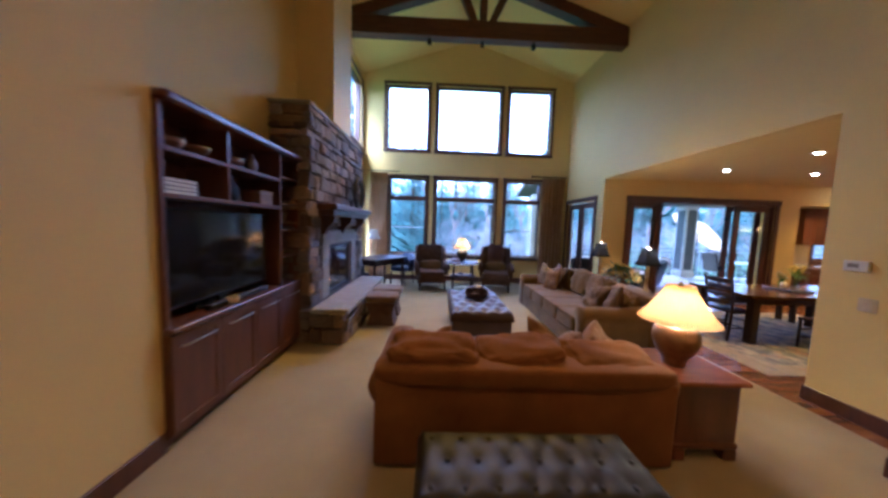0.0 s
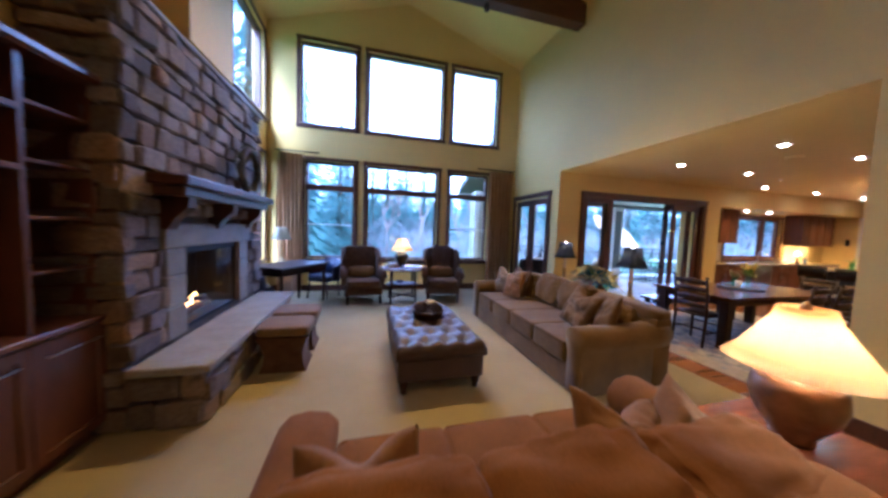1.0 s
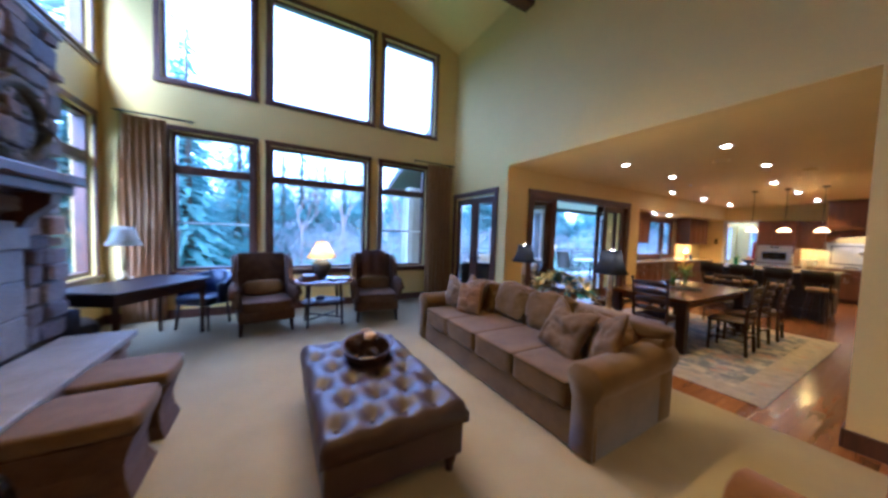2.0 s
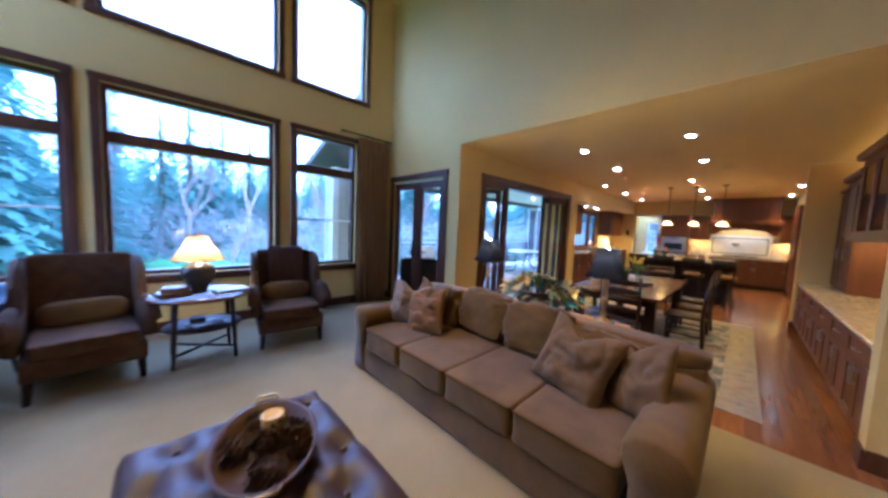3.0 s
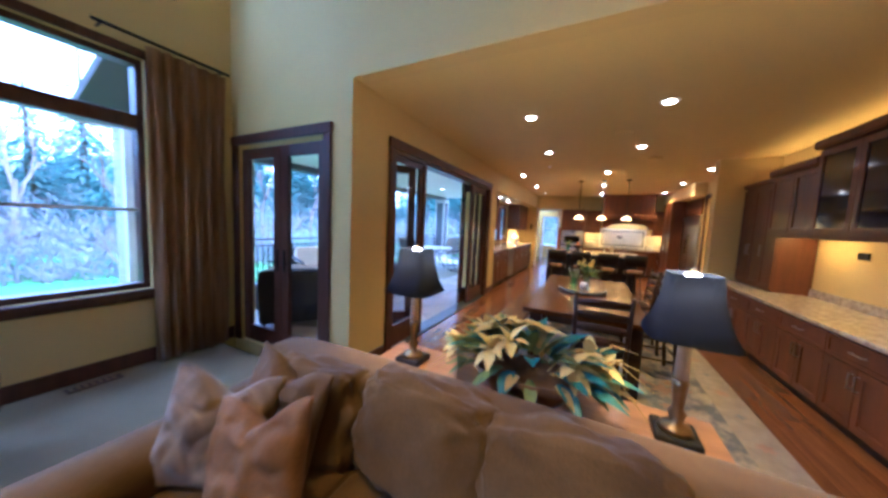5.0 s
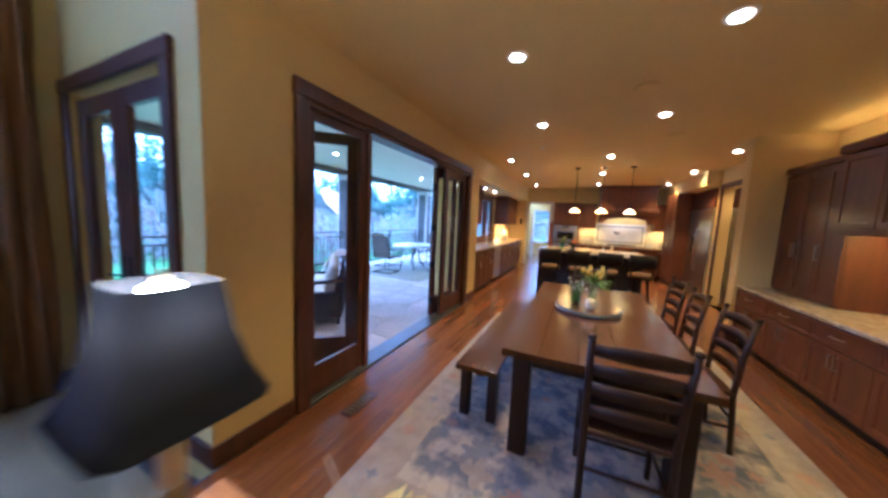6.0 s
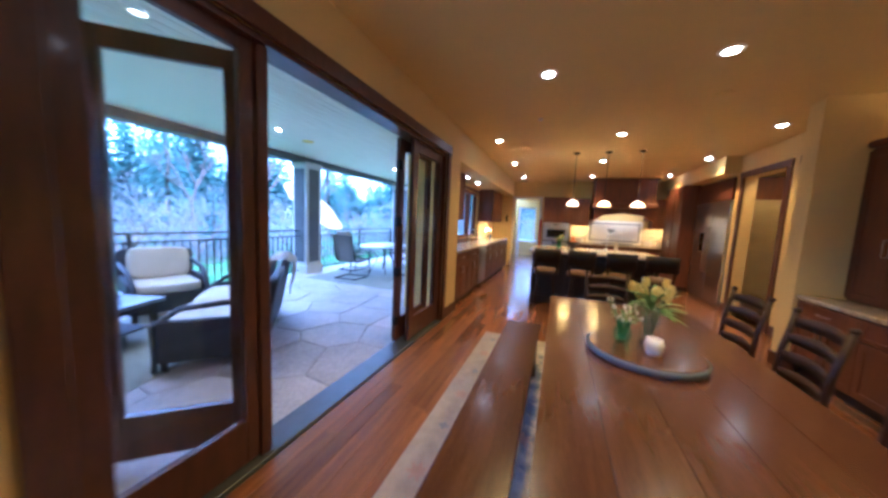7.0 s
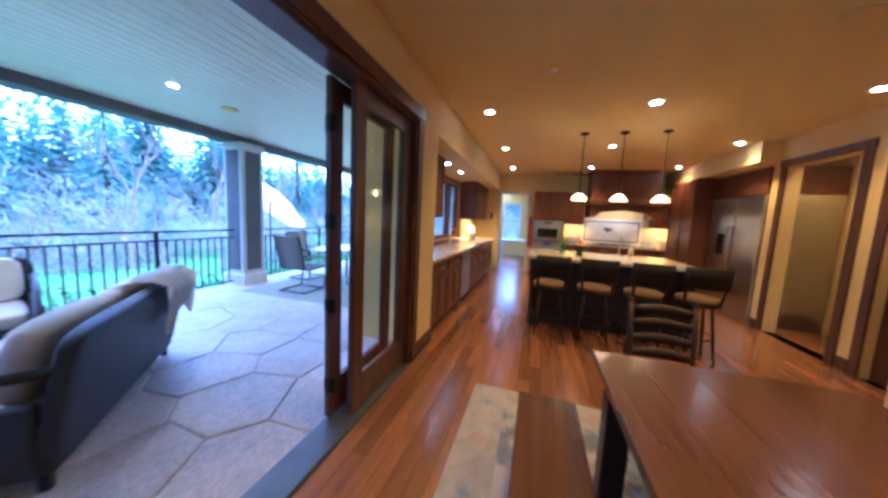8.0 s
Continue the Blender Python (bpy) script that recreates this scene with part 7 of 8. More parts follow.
for d in ((2.80, 4.09, 1.50, 1.53), (2.80, 4.09, 1.0, 1.03), (2.80, 2.83, 1.03, 1.50), (4.06, 4.09, 1.03, 1.50)):
    slab("relief_border", SLAB, sp1, XE - 0.036, XE - 0.03, *d)
for dy, dz, r in ((0.0, 0.0, 0.055), (0.07, 0.03, 0.035), (-0.06, 0.02, 0.04), (0.02, 0.05, 0.03)):
    bm = bmesh.new()
    lathe(bm, [(r, 0.0), (r * 0.7, 0.01), (r * 0.2, 0.014)], 0, 0, 12)
    bmesh.ops.transform(bm, matrix=pose(XE - 0.03, 3.52 + dy, 1.30 + dz, 0, -90), verts=bm.verts)
    part("relief_fruit", bm, material("grey_relief", (0.28, 0.27, 0.24), 0.5, size=9), sp1, "grey moulded fruit relief", True)
hd = thing("range_hood", 0, 0, 0, 0, "large cherry mantel hood over the range", "range hood")
slab("hood_box", CHERRY, hd, KF - 0.10, XE - 0.001, 2.66, 4.10, 2.06, 2.70, bevel=0.006)
slab("mantel", CHERRY, hd, KF - 0.2, XE - 0.001, 2.60, 4.16, 1.92, 2.06, bevel=0.02)
bm = bmesh.new()
pts = [(2.66, 1.92), (2.66, 1.62), (2.76, 1.62), (2.9, 1.74), (3.38, 1.80), (3.86, 1.74), (4.0, 1.62), (4.10, 1.62), (4.10, 1.92)]
a = [bm.verts.new((KF - 0.12, y, z)) for y, z in pts]
b = [bm.verts.new((KF - 0.08, y, z)) for y, z in pts]
bm.faces.new(a), bm.faces.new(b[::-1])
for k in range(len(pts)):
    bm.faces.new((a[k], b[k], b[(k + 1) % len(pts)], a[(k + 1) % len(pts)]))
part("arched_valance", bm, CHERRY, hd)
for y0 in (2.66, 4.02):
    slab("side_panel", CHERRY, hd, KF - 0.08, XE - 0.04, y0, y0 + 0.08, 1.62, 1.92)
slab("crown", CHERRY, hd, KF - 0.16, XE - 0.001, 2.61, 4.15, 2.70, 2.735, bevel=0.01)


def wall_cab(axis, face, back, a0, a1, z0, z1, out, label="cherry kitchen wall cabinet"):
    e = thing("wall_cabinet", 0, 0, 0, 0, label, "cabinet", "kitchen wall cabinets")
    lo, hi = min(face, back), max(face, back)
    d = (lo, hi, a0 + 0.001, a1 - 0.001) if axis == "x" else (a0 + 0.001, a1 - 0.001, lo, hi)
    slab("body", CHERRY, e, *d, z0, z1)
    mid = (a0 + a1) / 2
    for b0, b1 in ((a0, mid), (mid, a1)):
        shaker_door(e, axis, face, b0, b1, z0 + 0.005, z1 - 0.005, CHERRY, out)
    return e


wall_cab("x", XE - 0.36, XE - 0.001, 4.16, 4.658, 1.42, 2.22, -1)
wall_cab("x", XE - 0.36, XE - 0.001, 2.12, 2.60, 1.42, 2.22, -1)
for y in (2.36, 4.40):
    ld = bpy.data.lights.new("under_cabinet_light", "AREA")
    ld.shape, ld.size, ld.size_y, ld.energy, ld.color = "RECTANGLE", 0.03, 0.42, 0.7, WARM
    new("under_cabinet_light", ld).location = (XE - 0.18, y, 1.415)
ld = bpy.data.lights.new("hood_light", "AREA")
ld.shape, ld.size, ld.size_y, ld.energy, ld.color = "RECTANGLE", 0.1, 1.0, 1.0, (1, 0.72, 0.42)
new("hood_light", ld).location = (XE - 0.3, 3.4, 1.90)
ct = thing("cooktop", 0, 0, 0, 0, "steel gas cooktop set in the counter", "cooktop")
slab("pan", STEEL, ct, 13.62, 14.05, 2.95, 3.85, 0.921, 0.935, bevel=0.004)
for k in range(3):
    slab("grate", IRON, ct, 13.65, 14.0, 3.0 + 0.28 * k, 3.24 + 0.28 * k, 0.936, 0.955, bevel=0.004)
ts = thing("toaster", 13.9, 4.42, 0.92, 0, "white toaster on the kitchen counter", "toaster")
slab("body", WHITE, ts, -0.09, 0.09, -0.14, 0.14, 0, 0.19, bevel=0.03, seg=3, smooth=True)
slab("slot", IRON, ts, -0.02, 0.02, -0.1, 0.1, 0.19, 0.192)
lathe_thing("canister", 13.9, 2.35, 0.92, [(0.07, 0), (0.075, 0.02), (0.075, 0.18), (0.06, 0.2), (0.02, 0.22)], CREAMC, "cream ceramic canister on the counter", "canister")
ck = thing("picture_frame", 13.95, 2.62, 0.92, 0, "small white framed card on the counter", "frame")
slab("frame", WHITE, ck, -0.01, 0.01, -0.09, 0.09, 0, 0.16, bevel=0.003)
# refrigerator
fr = thing("refrigerator", 0, 0, 0, 0, "built-in stainless steel refrigerator with cherry panel above", "refrigerator")
slab("cabinet_box", STEEL, fr, 11.05, 12.39, 1.26, 2.10, 0.0, 2.0)
for x0, x1 in ((11.06, 11.66), (11.67, 12.38)):
    d = slab("door", STEEL, fr, x0, x1, 2.10, 2.15, 0.06, 1.98, bevel=0.008, seg=2)
    hx = x1 - 0.06 if x0 < 11.3 else x0 + 0.06
    bm = bmesh.new()
    tube(bm, [(hx, 2.15, 0.6), (hx, 2.20, 0.6), (hx, 2.20, 1.5), (hx, 2.15, 1.5)], 0.013, 8)
    part("handle", bm, STEEL, d, "steel bar handle", True)
slab("dispenser", SCREEN, fr, 11.85, 12.1, 2.151, 2.156, 1.0, 1.38, label="dark water dispenser")
slab("top_panel", CHERRY, fr, 11.05, 12.39, 1.26, 2.14, 2.0, 2.395, bevel=0.003)
tall = thing("pantry_cabinet", 0, 0, 0, 0, "tall cherry pantry cabinet in the corner", "cabinet")
slab("body", CHERRY, tall, 12.45, 13.5, 2.112, 2.40, 0.1, 2.43)
slab("toe_kick", DARKW, tall, 12.45, 13.5, 2.112, 2.36, 0.0, 0.1)
shaker_door(tall, "y", 2.40, 12.45, 12.97, 0.12, 2.42, CHERRY, 1, handle=(12.93, 1.0, 12.93, 1.15))
shaker_door(tall, "y", 2.40, 12.97, 13.5, 0.12, 2.42, CHERRY, 1, handle=(13.01, 1.0, 13.01, 1.15))
# sink run
base_units("sink_base_cabinet", "cherry base cabinet of the sink run", "y", 6.47, [8.57, 9.3, 10.03], 0.0, 0.88, KY - 0.001, CHERRY, -1, group="sink run cabinets")
base_units("sink_base_cabinet", "cherry base cabinet of the sink run", "y", 6.47, [10.64, 11.4, 12.15, 12.9, 13.5], 0.0, 0.88, KY - 0.001, CHERRY, -1, group="sink run cabinets")
dw = thing("dishwasher", 0, 0, 0, 0, "stainless steel dishwasher in the sink run", "dishwasher")
slab("body", STEEL, dw, 10.035, 10.635, 6.47, KY - 0.001, 0.1, 0.88)
slab("door", STEEL, dw, 10.04, 10.63, 6.44, 6.469, 0.11, 0.875, bevel=0.006)
bm = bmesh.new()
tube(bm, [(10.1, 6.44, 0.78), (10.1, 6.40, 0.78), (10.57, 6.40, 0.78), (10.57, 6.44, 0.78)], 0.011, 8)
part("handle", bm, STEEL, dw, "steel bar handle", True)
sk = thing("sink_counter", 0, 0, 0, 0, "beige granite counter of the sink run", "countertop")
slab("worktop", GRANITE, sk, 8.562, 13.52, 6.435, KY - 0.001, 0.882, 0.92, bevel=0.006)
for k in range(34):
    x = 8.57 + 0.145 * k
    if x < 13.4:
        slab("splash_tile", TILE, sk, x + 0.002, x + 0.143, KY - 0.012, KY - 0.001, 0.921, 0.99 if KW[0] - 0.25 < x < KW[1] + 0.1 else 1.40)
f2 = copy_thing(fc, pose(11.0, 6.95, 0.92, 0, 0, 90))
f2["label"] = "chrome gooseneck faucet at the window sink"
wall_cab("y", KY - 0.36, KY - 0.001, 9.06, 9.69, 1.42, 2.29, -1)
wall_cab("y", KY - 0.36, KY - 0.001, 12.25, 12.97, 1.42, 2.29, -1)
wall_cab("y", KY - 0.36, KY - 0.001, 12.97, 13.69, 1.42, 2.29, -1)
ld = bpy.data.lights.new("under_cabinet_light", "AREA")
ld.shape, ld.size, ld.size_y, ld.energy, ld.color = "RECTANGLE", 1.0, 0.03, 1.8, WARM
new("under_cabinet_light", ld).location = (12.9, KY - 0.2, 1.415)
l4 = thing("counter_lamp", 12.5, 6.85, 0.92, 0, "small lit lamp on the sink counter", "lamp")
bm = bmesh.new()
lathe(bm, [(0.05, 0), (0.05, 0.015), (0.015, 0.04), (0.02, 0.1), (0.01, 0.14), (0.008, 0.3)], 0, 0, 14)
part("stem", bm, BRASS, l4, "", True)
shade(l4, LINEN, [(0.10, 0.18), (0.075, 0.27), (0.05, 0.33)])
bulb_mesh(l4, 0.24)
bulb(12.5, 6.85, 0.92 + 0.26, 1.5)
lathe_thing("soap_bottle", 12.85, 6.85, 0.92, [(0.03, 0), (0.032, 0.1), (0.012, 0.13), (0.004, 0.18)], material("blue_bottle", (0.05, 0.12, 0.35), 0.3, size=9), "blue bottle on the sink counter", "bottle")
fvk = copy_thing(fv, pose(9.6, 6.2, 0.0, 0, 0, 0))
fvk["label"] = "brown metal floor register in the hardwood"
fvd = copy_thing(fv, pose(4.9, 6.1, 0.0, 0, 0, 0))
fvd["label"] = "brown metal floor register in the hardwood"
wp = thing("wall_plate", XE - 0.001, 6.62, 1.55, 0, "small dark wall ornament by the doorway", "ornament")
slab("plate", IRON, wp, -0.015, 0.0, -0.04, 0.04, -0.1, 0.1, bevel=0.01)
bt = thing("back_table", 16.9, 6.1, 0, 0, "small white table in the room beyond", "table")
slab("tabletop", WHITE, bt, -0.3, 0.3, -0.5, 0.5, 0.68, 0.72, bevel=0.005)
for sx in (-1, 1):
    for sy in (-1, 1):
        slab("leg", WHITE, bt, sx * 0.25 - 0.025, sx * 0.25 + 0.025, sy * 0.45 - 0.025, sy * 0.45 + 0.025, 0, 0.68)

# ---------------------------------------------------------------- covered patio
PZ, PY1 = -0.03, 10.85
PCONC = material("patio_joint", (0.36, 0.335, 0.325), 0.9, size=8, grain=0.4, grain_size=80, bump=0.4)
FLAG = material("flagstone", (0.52, 0.48, 0.47), 0.6, second=(0.38, 0.355, 0.35), size=2.5, grain=0.4, grain_size=40, bump=0.5, per_piece=0.14)
setting("ground_patio_bed", PCONC, (WR + 0.16, 14.6, YB + 0.16, PY1, PZ - 0.25, PZ - 0.014), "mortar bed of the patio paving", "patio")
SOFFW = material("patio_ceiling_boards", (0.83, 0.77, 0.64), 0.45, second=(0.74, 0.67, 0.54), size=2.5, stretch=(0.8, 6, 1), grain=0.25, grain_size=40)
bm = bmesh.new()
y = YB + 0.17
while y < PY1 + 0.2:
    box(bm, WR + 0.17, 14.6, y, min(y + 0.112, PY1 + 0.2), 2.735, 2.76)
    box(bm, WR + 0.17, 14.6, y + 0.112, min(y + 0.12, PY1 + 0.2), 2.742, 2.76)
    y += 0.12
tagged(part("ceiling_patio", bm, SOFFW), "pale tongue-and-groove board ceiling over the patio", "ceiling", kind="structure")
EXTT = material("exterior_trim", (0.62, 0.60, 0.56), 0.6, size=3, grain=0.1)
EXTD = material("exterior_grey", (0.13, 0.13, 0.13), 0.7, second=(0.10, 0.10, 0.10), size=3, grain=0.2)
ROOFM = material("roof_shingle", (0.09, 0.085, 0.08), 0.9, size=9, grain=0.5, grain_size=30, bump=0.6)
bm = bmesh.new()
v = [bm.verts.new(p) for p in ((3.45, 11.35, 2.80), (15.0, 11.35, 2.80), (15.0, 8.55, 3.75), (3.45, 8.55, 3.75), (3.45, 11.35, 2.95), (15.0, 11.35, 2.95), (15.0, 8.55, 3.92), (3.45, 8.55, 3.92))]
for q in ((3, 2, 1, 0), (4, 5, 6, 7), (0, 1, 5, 4), (1, 2, 6, 5), (2, 3, 7, 6), (3, 0, 4, 7)):
    bm.faces.new([v[i] for i in q])
tagged(part("roof_patio", bm, ROOFM), "dark shingle roof over the patio", "roof", kind="structure")
setting("trim_patio_fascia", EXTT, (3.45, 15.0, 11.351, 11.39, 2.76, 2.98), "pale fascia board of the patio roof", "trim")
setting("trim_patio_beam", EXTD, (WR + 0.17, 14.6, PY1 - 0.17, PY1 + 0.15, 2.60, 2.735), "dark beam along the patio edge", "beam", bevel=0.01)


def patio_post(x, y, w=0.44):
    e = thing("patio_post", x, y, 0, 0, "grey panelled patio post with a white base", "post", "patio posts")
    h = w / 2
    slab("shaft", EXTT, e, -h, h, -h, h, PZ - 0.014, 2.60, bevel=0.01)
    slab("panel", EXTD, e, -h + 0.07, h - 0.07, -h - 0.008, -h, 0.25, 2.45, label="dark recessed panel")
    slab("panel", EXTD, e, -h - 0.008, -h, -h + 0.07, h - 0.07, 0.25, 2.45, label="dark recessed panel")
    slab("plinth", EXTT, e, -h - 0.04, h + 0.04, -h - 0.04, h + 0.04, PZ - 0.014, 0.17, bevel=0.015, label="white plinth")
    slab("capital", EXTT, e, -h - 0.03, h + 0.03, -h - 0.03, h + 0.03, 2.50, 2.598, bevel=0.015)


patio_post(9.72, 10.72)
patio_post(14.2, 10.72)
SIDING = material("lap_siding", (0.40, 0.37, 0.33), 0.7, second=(0.35, 0.32, 0.29), size=2, stretch=(1, 1, 4), grain=0.2)
sd = tagged(new("wall_siding"), "weathered grey lap-siding pier outside the window", "wall", kind="structure")
slab("sheathing", SIDING, sd, 3.76, 4.7, 10.28, 10.8, -1.6, 2.78)
for k in range(33):
    z = -1.55 + 0.13 * k
    slab("siding_board", SIDING, sd, 3.745, 4.7, 10.262 , 10.28, z, z + 0.122)
    slab("siding_board", SIDING, sd, 3.742, 3.76, 10.28, 10.8, z, z + 0.122)
slab("corner_board", EXTT, sd, 3.70, 3.745, 10.24, 10.36, -1.6, 2.78)
slab("corner_board", EXTT, sd, 3.745, 3.85, 10.24, 10.262, -1.6, 2.78)


def railing(x0, y0, x1, y1, label):
    L = math.hypot(x1 - x0, y1 - y0)
    e = thing("railing", x0, y0, PZ - 0.014, math.degrees(math.atan2(y1 - y0, x1 - x0)), label, "railing")
    slab("top_rail", IRON, e, 0, L, -0.025, 0.025, 1.03, 1.06, bevel=0.004)
    slab("upper_rail", IRON, e, 0, L, -0.015, 0.015, 0.90, 0.925)
    slab("bottom_rail", IRON, e, 0, L, -0.015, 0.015, 0.08, 0.105)
    n_ = int(L / 0.115)
    rod = None
    for k in range(1, n_):
        x = L * k / n_
        if rod is None:
            rod = slab("baluster", IRON, e, -0.008, 0.008, -0.008, 0.008, 0.105, 0.90)
            rod.location.x = x
        else:
            o = rod.copy()
            scene.collection.objects.link(o)
            o.location.x = x
    for k in range(int(L / 1.8) + 1):
        x = min(L - 0.02, 0.02 + k * 1.8)
        slab("post", IRON, e, x - 0.02, x + 0.02, -0.02, 0.02, 0.0, 1.03, bevel=0.003)


railing(4.7, 10.72, 9.50, 10.72, "black iron patio railing with thin balusters")
railing(9.94, 10.72, 13.98, 10.72, "black iron patio railing beyond the post")
for x in (5.4, 7.8, 11.4):
    copy_thing(proto, pose(x, 9.3, 2.735))
    ld = bpy.data.lights.new("patio_downlight", "SPOT")
    ld.energy, ld.color, ld.spot_size, ld.spot_blend = 12, (1, 0.8, 0.55), radians(110), 0.6
    new("patio_downlight", ld).location = (x, 9.3, 2.71)
copy_thing(sp, pose(8.5, 9.4, 2.735))["label"] = "round pale speaker grille in the patio ceiling"

WICKER = material("grey_wicker", (0.022, 0.023, 0.032), 0.6, second=(0.012, 0.013, 0.019), size=60, stretch=(1, 1, 2), grain=0.5, grain_size=140, bump=0.9, contrast=1.5)
CREAMF = material("cream_outdoor_fabric", (0.55, 0.50, 0.42), 0.85, second=(0.47, 0.42, 0.35), size=4, grain=0.3, grain_size=150, bump=0.3)


def wicker_seat(name, x, y, rz, w, label, seats, group):
    """Local: front towards +y."""
    e = thing(name, x, y, PZ, rz, label, "sofa" if seats > 1 else "armchair", group)
    h, d = w / 2, 0.40
    slab("seat_frame", WICKER, e, -h + 0.02, h - 0.02, -d, d, 0.10, 0.34, bevel=0.02, seg=2)
    bm = bmesh.new()
    soft(bm, -h, h, -0.05, 0.05, 0.0, 0.74, power=8.0, n=8, m=Matrix.Translation((0, -d + 0.04, 0.12)) @ Matrix.Rotation(radians(10), 4, "X"))
    part("wicker_back", bm, WICKER, e, "", True)
    for s in (-1, 1):
        slab("side_panel", WICKER, e, min(s * h, s * (h - 0.06)), max(s * h, s * (h - 0.06)), -d + 0.04, d - 0.02, 0.10, 0.50, bevel=0.02, seg=2)
        bm = bmesh.new()
        tube(bm, [(s * (h - 0.03), -d - 0.05, 0.66), (s * (h - 0.02), -0.1, 0.64), (s * (h - 0.03), 0.22, 0.60), (s * (h - 0.05), d + 0.02, 0.45), (s * (h - 0.05), d + 0.01, 0.02)], 0.028, 10)
        part("curved_arm", bm, WICKER, e, "", True)
    for k in range(seats):
        a = -h + 0.07 + (w - 0.14) / seats * k
        b = a + (w - 0.14) / seats
        cushion_part("seat_cushion", e, CREAMF, (a + 0.004, b - 0.004, -d + 0.10, d + 0.02, 0.33, 0.46), 6.0, 0.06, 7, 0.01, k)
        m = Matrix.Translation((0, -d + 0.19, 0.44)) @ Matrix.Rotation(radians(12), 4, "X")
        cushion_part("back_cushion", e, CREAMF, (a + 0.006, b - 0.006, -0.08, 0.08, 0.0, 0.44), 4.0, 0.15, 7, 0.04, 3 + k, m=m)
    for px in (-h + 0.06, h - 0.06):
        for py in (-d + 0.05, d - 0.05):
            slab("foot", IRON, e, px - 0.02, px + 0.02, py - 0.02, py + 0.02, 0.0, 0.10)
    return e


wicker_seat("patio_sofa", 6.46, 8.38, 45, 1.66, "dark wicker patio sofa with cream cushions", 2, "").scale = (1, 1, 0.94)
wicker_seat("patio_chair", 6.55, 9.95, 165, 0.80, "dark wicker patio armchair with cream cushions", 1, "patio chairs")
wicker_seat("patio_chair", 4.85, 8.30, -40, 0.80, "dark wicker patio armchair with cream cushions", 1, "patio chairs")
bt2 = thing("throw_blanket", 6.46, 8.38, PZ, 45, "cream fur throw with a brown lining over the sofa back", "blanket")
bt2.scale = (1, 1, 0.95)
FUR = material("cream_fur", (0.62, 0.55, 0.46), 0.95, second=(0.5, 0.42, 0.33), size=14, grain=0.5, grain_size=90, bump=1.0, sheen=0.5)
bm = bmesh.new()
pr = [(-0.10, 0.60), (-0.22, 0.80), (-0.36, 0.90), (-0.50, 0.91), (-0.585, 0.84), (-0.58, 0.68), (-0.55, 0.48)]
rows = []
for i in range(10):
    u = 0.12 + 0.74 * i / 9
    rows.append([bm.verts.new((u + 0.025 * math.sin(k * 1.3 + i), yy + 0.012 * math.sin(i * 2.1 + k), zz + 0.02 * math.sin(i * 1.1 + k * 2) - (0.10 * math.sin(i * 0.9) if k == 6 else 0))) for k, (yy, zz) in enumerate(pr)])
for a, b in zip(rows, rows[1:]):
    for k in range(len(pr) - 1):
        bm.faces.new((a[k], a[k + 1], b[k + 1], b[k]))
bmesh.ops.solidify(bm, geom=list(bm.faces), thickness=0.03)
part("fur", bm, FUR, bt2, "", True)
pt = thing("patio_coffee_table", 5.45, 9.15, PZ, 20, "slate-topped patio coffee table with dark frame", "coffee table")
slab("tabletop", material("blue_slate", (0.15, 0.18, 0.22), 0.35, second=(0.11, 0.13, 0.17), size=5, grain=0.3), pt, -0.60, 0.60, -0.36, 0.36, 0.40, 0.44, bevel=0.008)
slab("frame", IRON, pt, -0.55, 0.55, -0.31, 0.31, 0.34, 0.40)
for sx in (-1, 1):
    for sy in (-1, 1):
        slab("leg", IRON, pt, sx * 0.52 - 0.025, sx * 0.52 + 0.025, sy * 0.28 - 0.025, sy * 0.28 + 0.025, 0.0, 0.34)
slab("lower_shelf", IRON, pt, -0.5, 0.5, -0.26, 0.26, 0.12, 0.14)
lathe_thing("fruit_bowl", 5.75, 9.25, PZ + 0.44, [(0.04, 0), (0.05, 0.01), (0.10, 0.04), (0.12, 0.07), (0.11, 0.07), (0.02, 0.02)], DARKURN, "dark low bowl of oranges on the patio table", "bowl")
for dx, dy in ((0.03, 0.03), (-0.04, 0.01), (0.01, -0.04)):
    lathe_thing("orange", 5.75 + dx, 9.25 + dy, PZ + 0.47, [(0.005, 0), (0.03, 0.015), (0.036, 0.035), (0.03, 0.055), (0.005, 0.068)], OR, "ripe orange in the patio bowl", "fruit", "patio fruit", 12)
prg = thing("patio_rug", 5.6, 8.9, PZ, 20, "flat grey-green outdoor rug under the seating", "rug")
slab("weave", material("outdoor_rug", (0.32, 0.33, 0.27), 0.95, second=(0.25, 0.26, 0.22), size=9, grain=0.4, bump=0.5), prg, -1.1, 1.1, -0.8, 0.8, 0.0, 0.006)
pd = thing("patio_dining_table", 10.75, 9.15, PZ, 0, "oval pale-topped patio dining table on iron legs", "dining table")
bm = bmesh.new()
lathe(bm, [(0.02, 0.69), (0.58, 0.69), (0.60, 0.70), (0.60, 0.715), (0.58, 0.72), (0.02, 0.72)], 0, 0, 32, 1.25, 0.9)
part("tabletop", bm, material("pale_stone_top", (0.45, 0.47, 0.48), 0.3, size=9, grain=0.3), pd, "", True)
for a in (45, 135, 225, 315):
    ca, sa = math.cos(radians(a)), math.sin(radians(a))
    bm = bmesh.new()
    tube(bm, [(0.5 * ca, 0.36 * sa, 0.69), (0.2 * ca, 0.15 * sa, 0.4), (0.45 * ca, 0.34 * sa, 0.0)], 0.018, 8)
    part("leg", bm, IRON, pd, "", True)
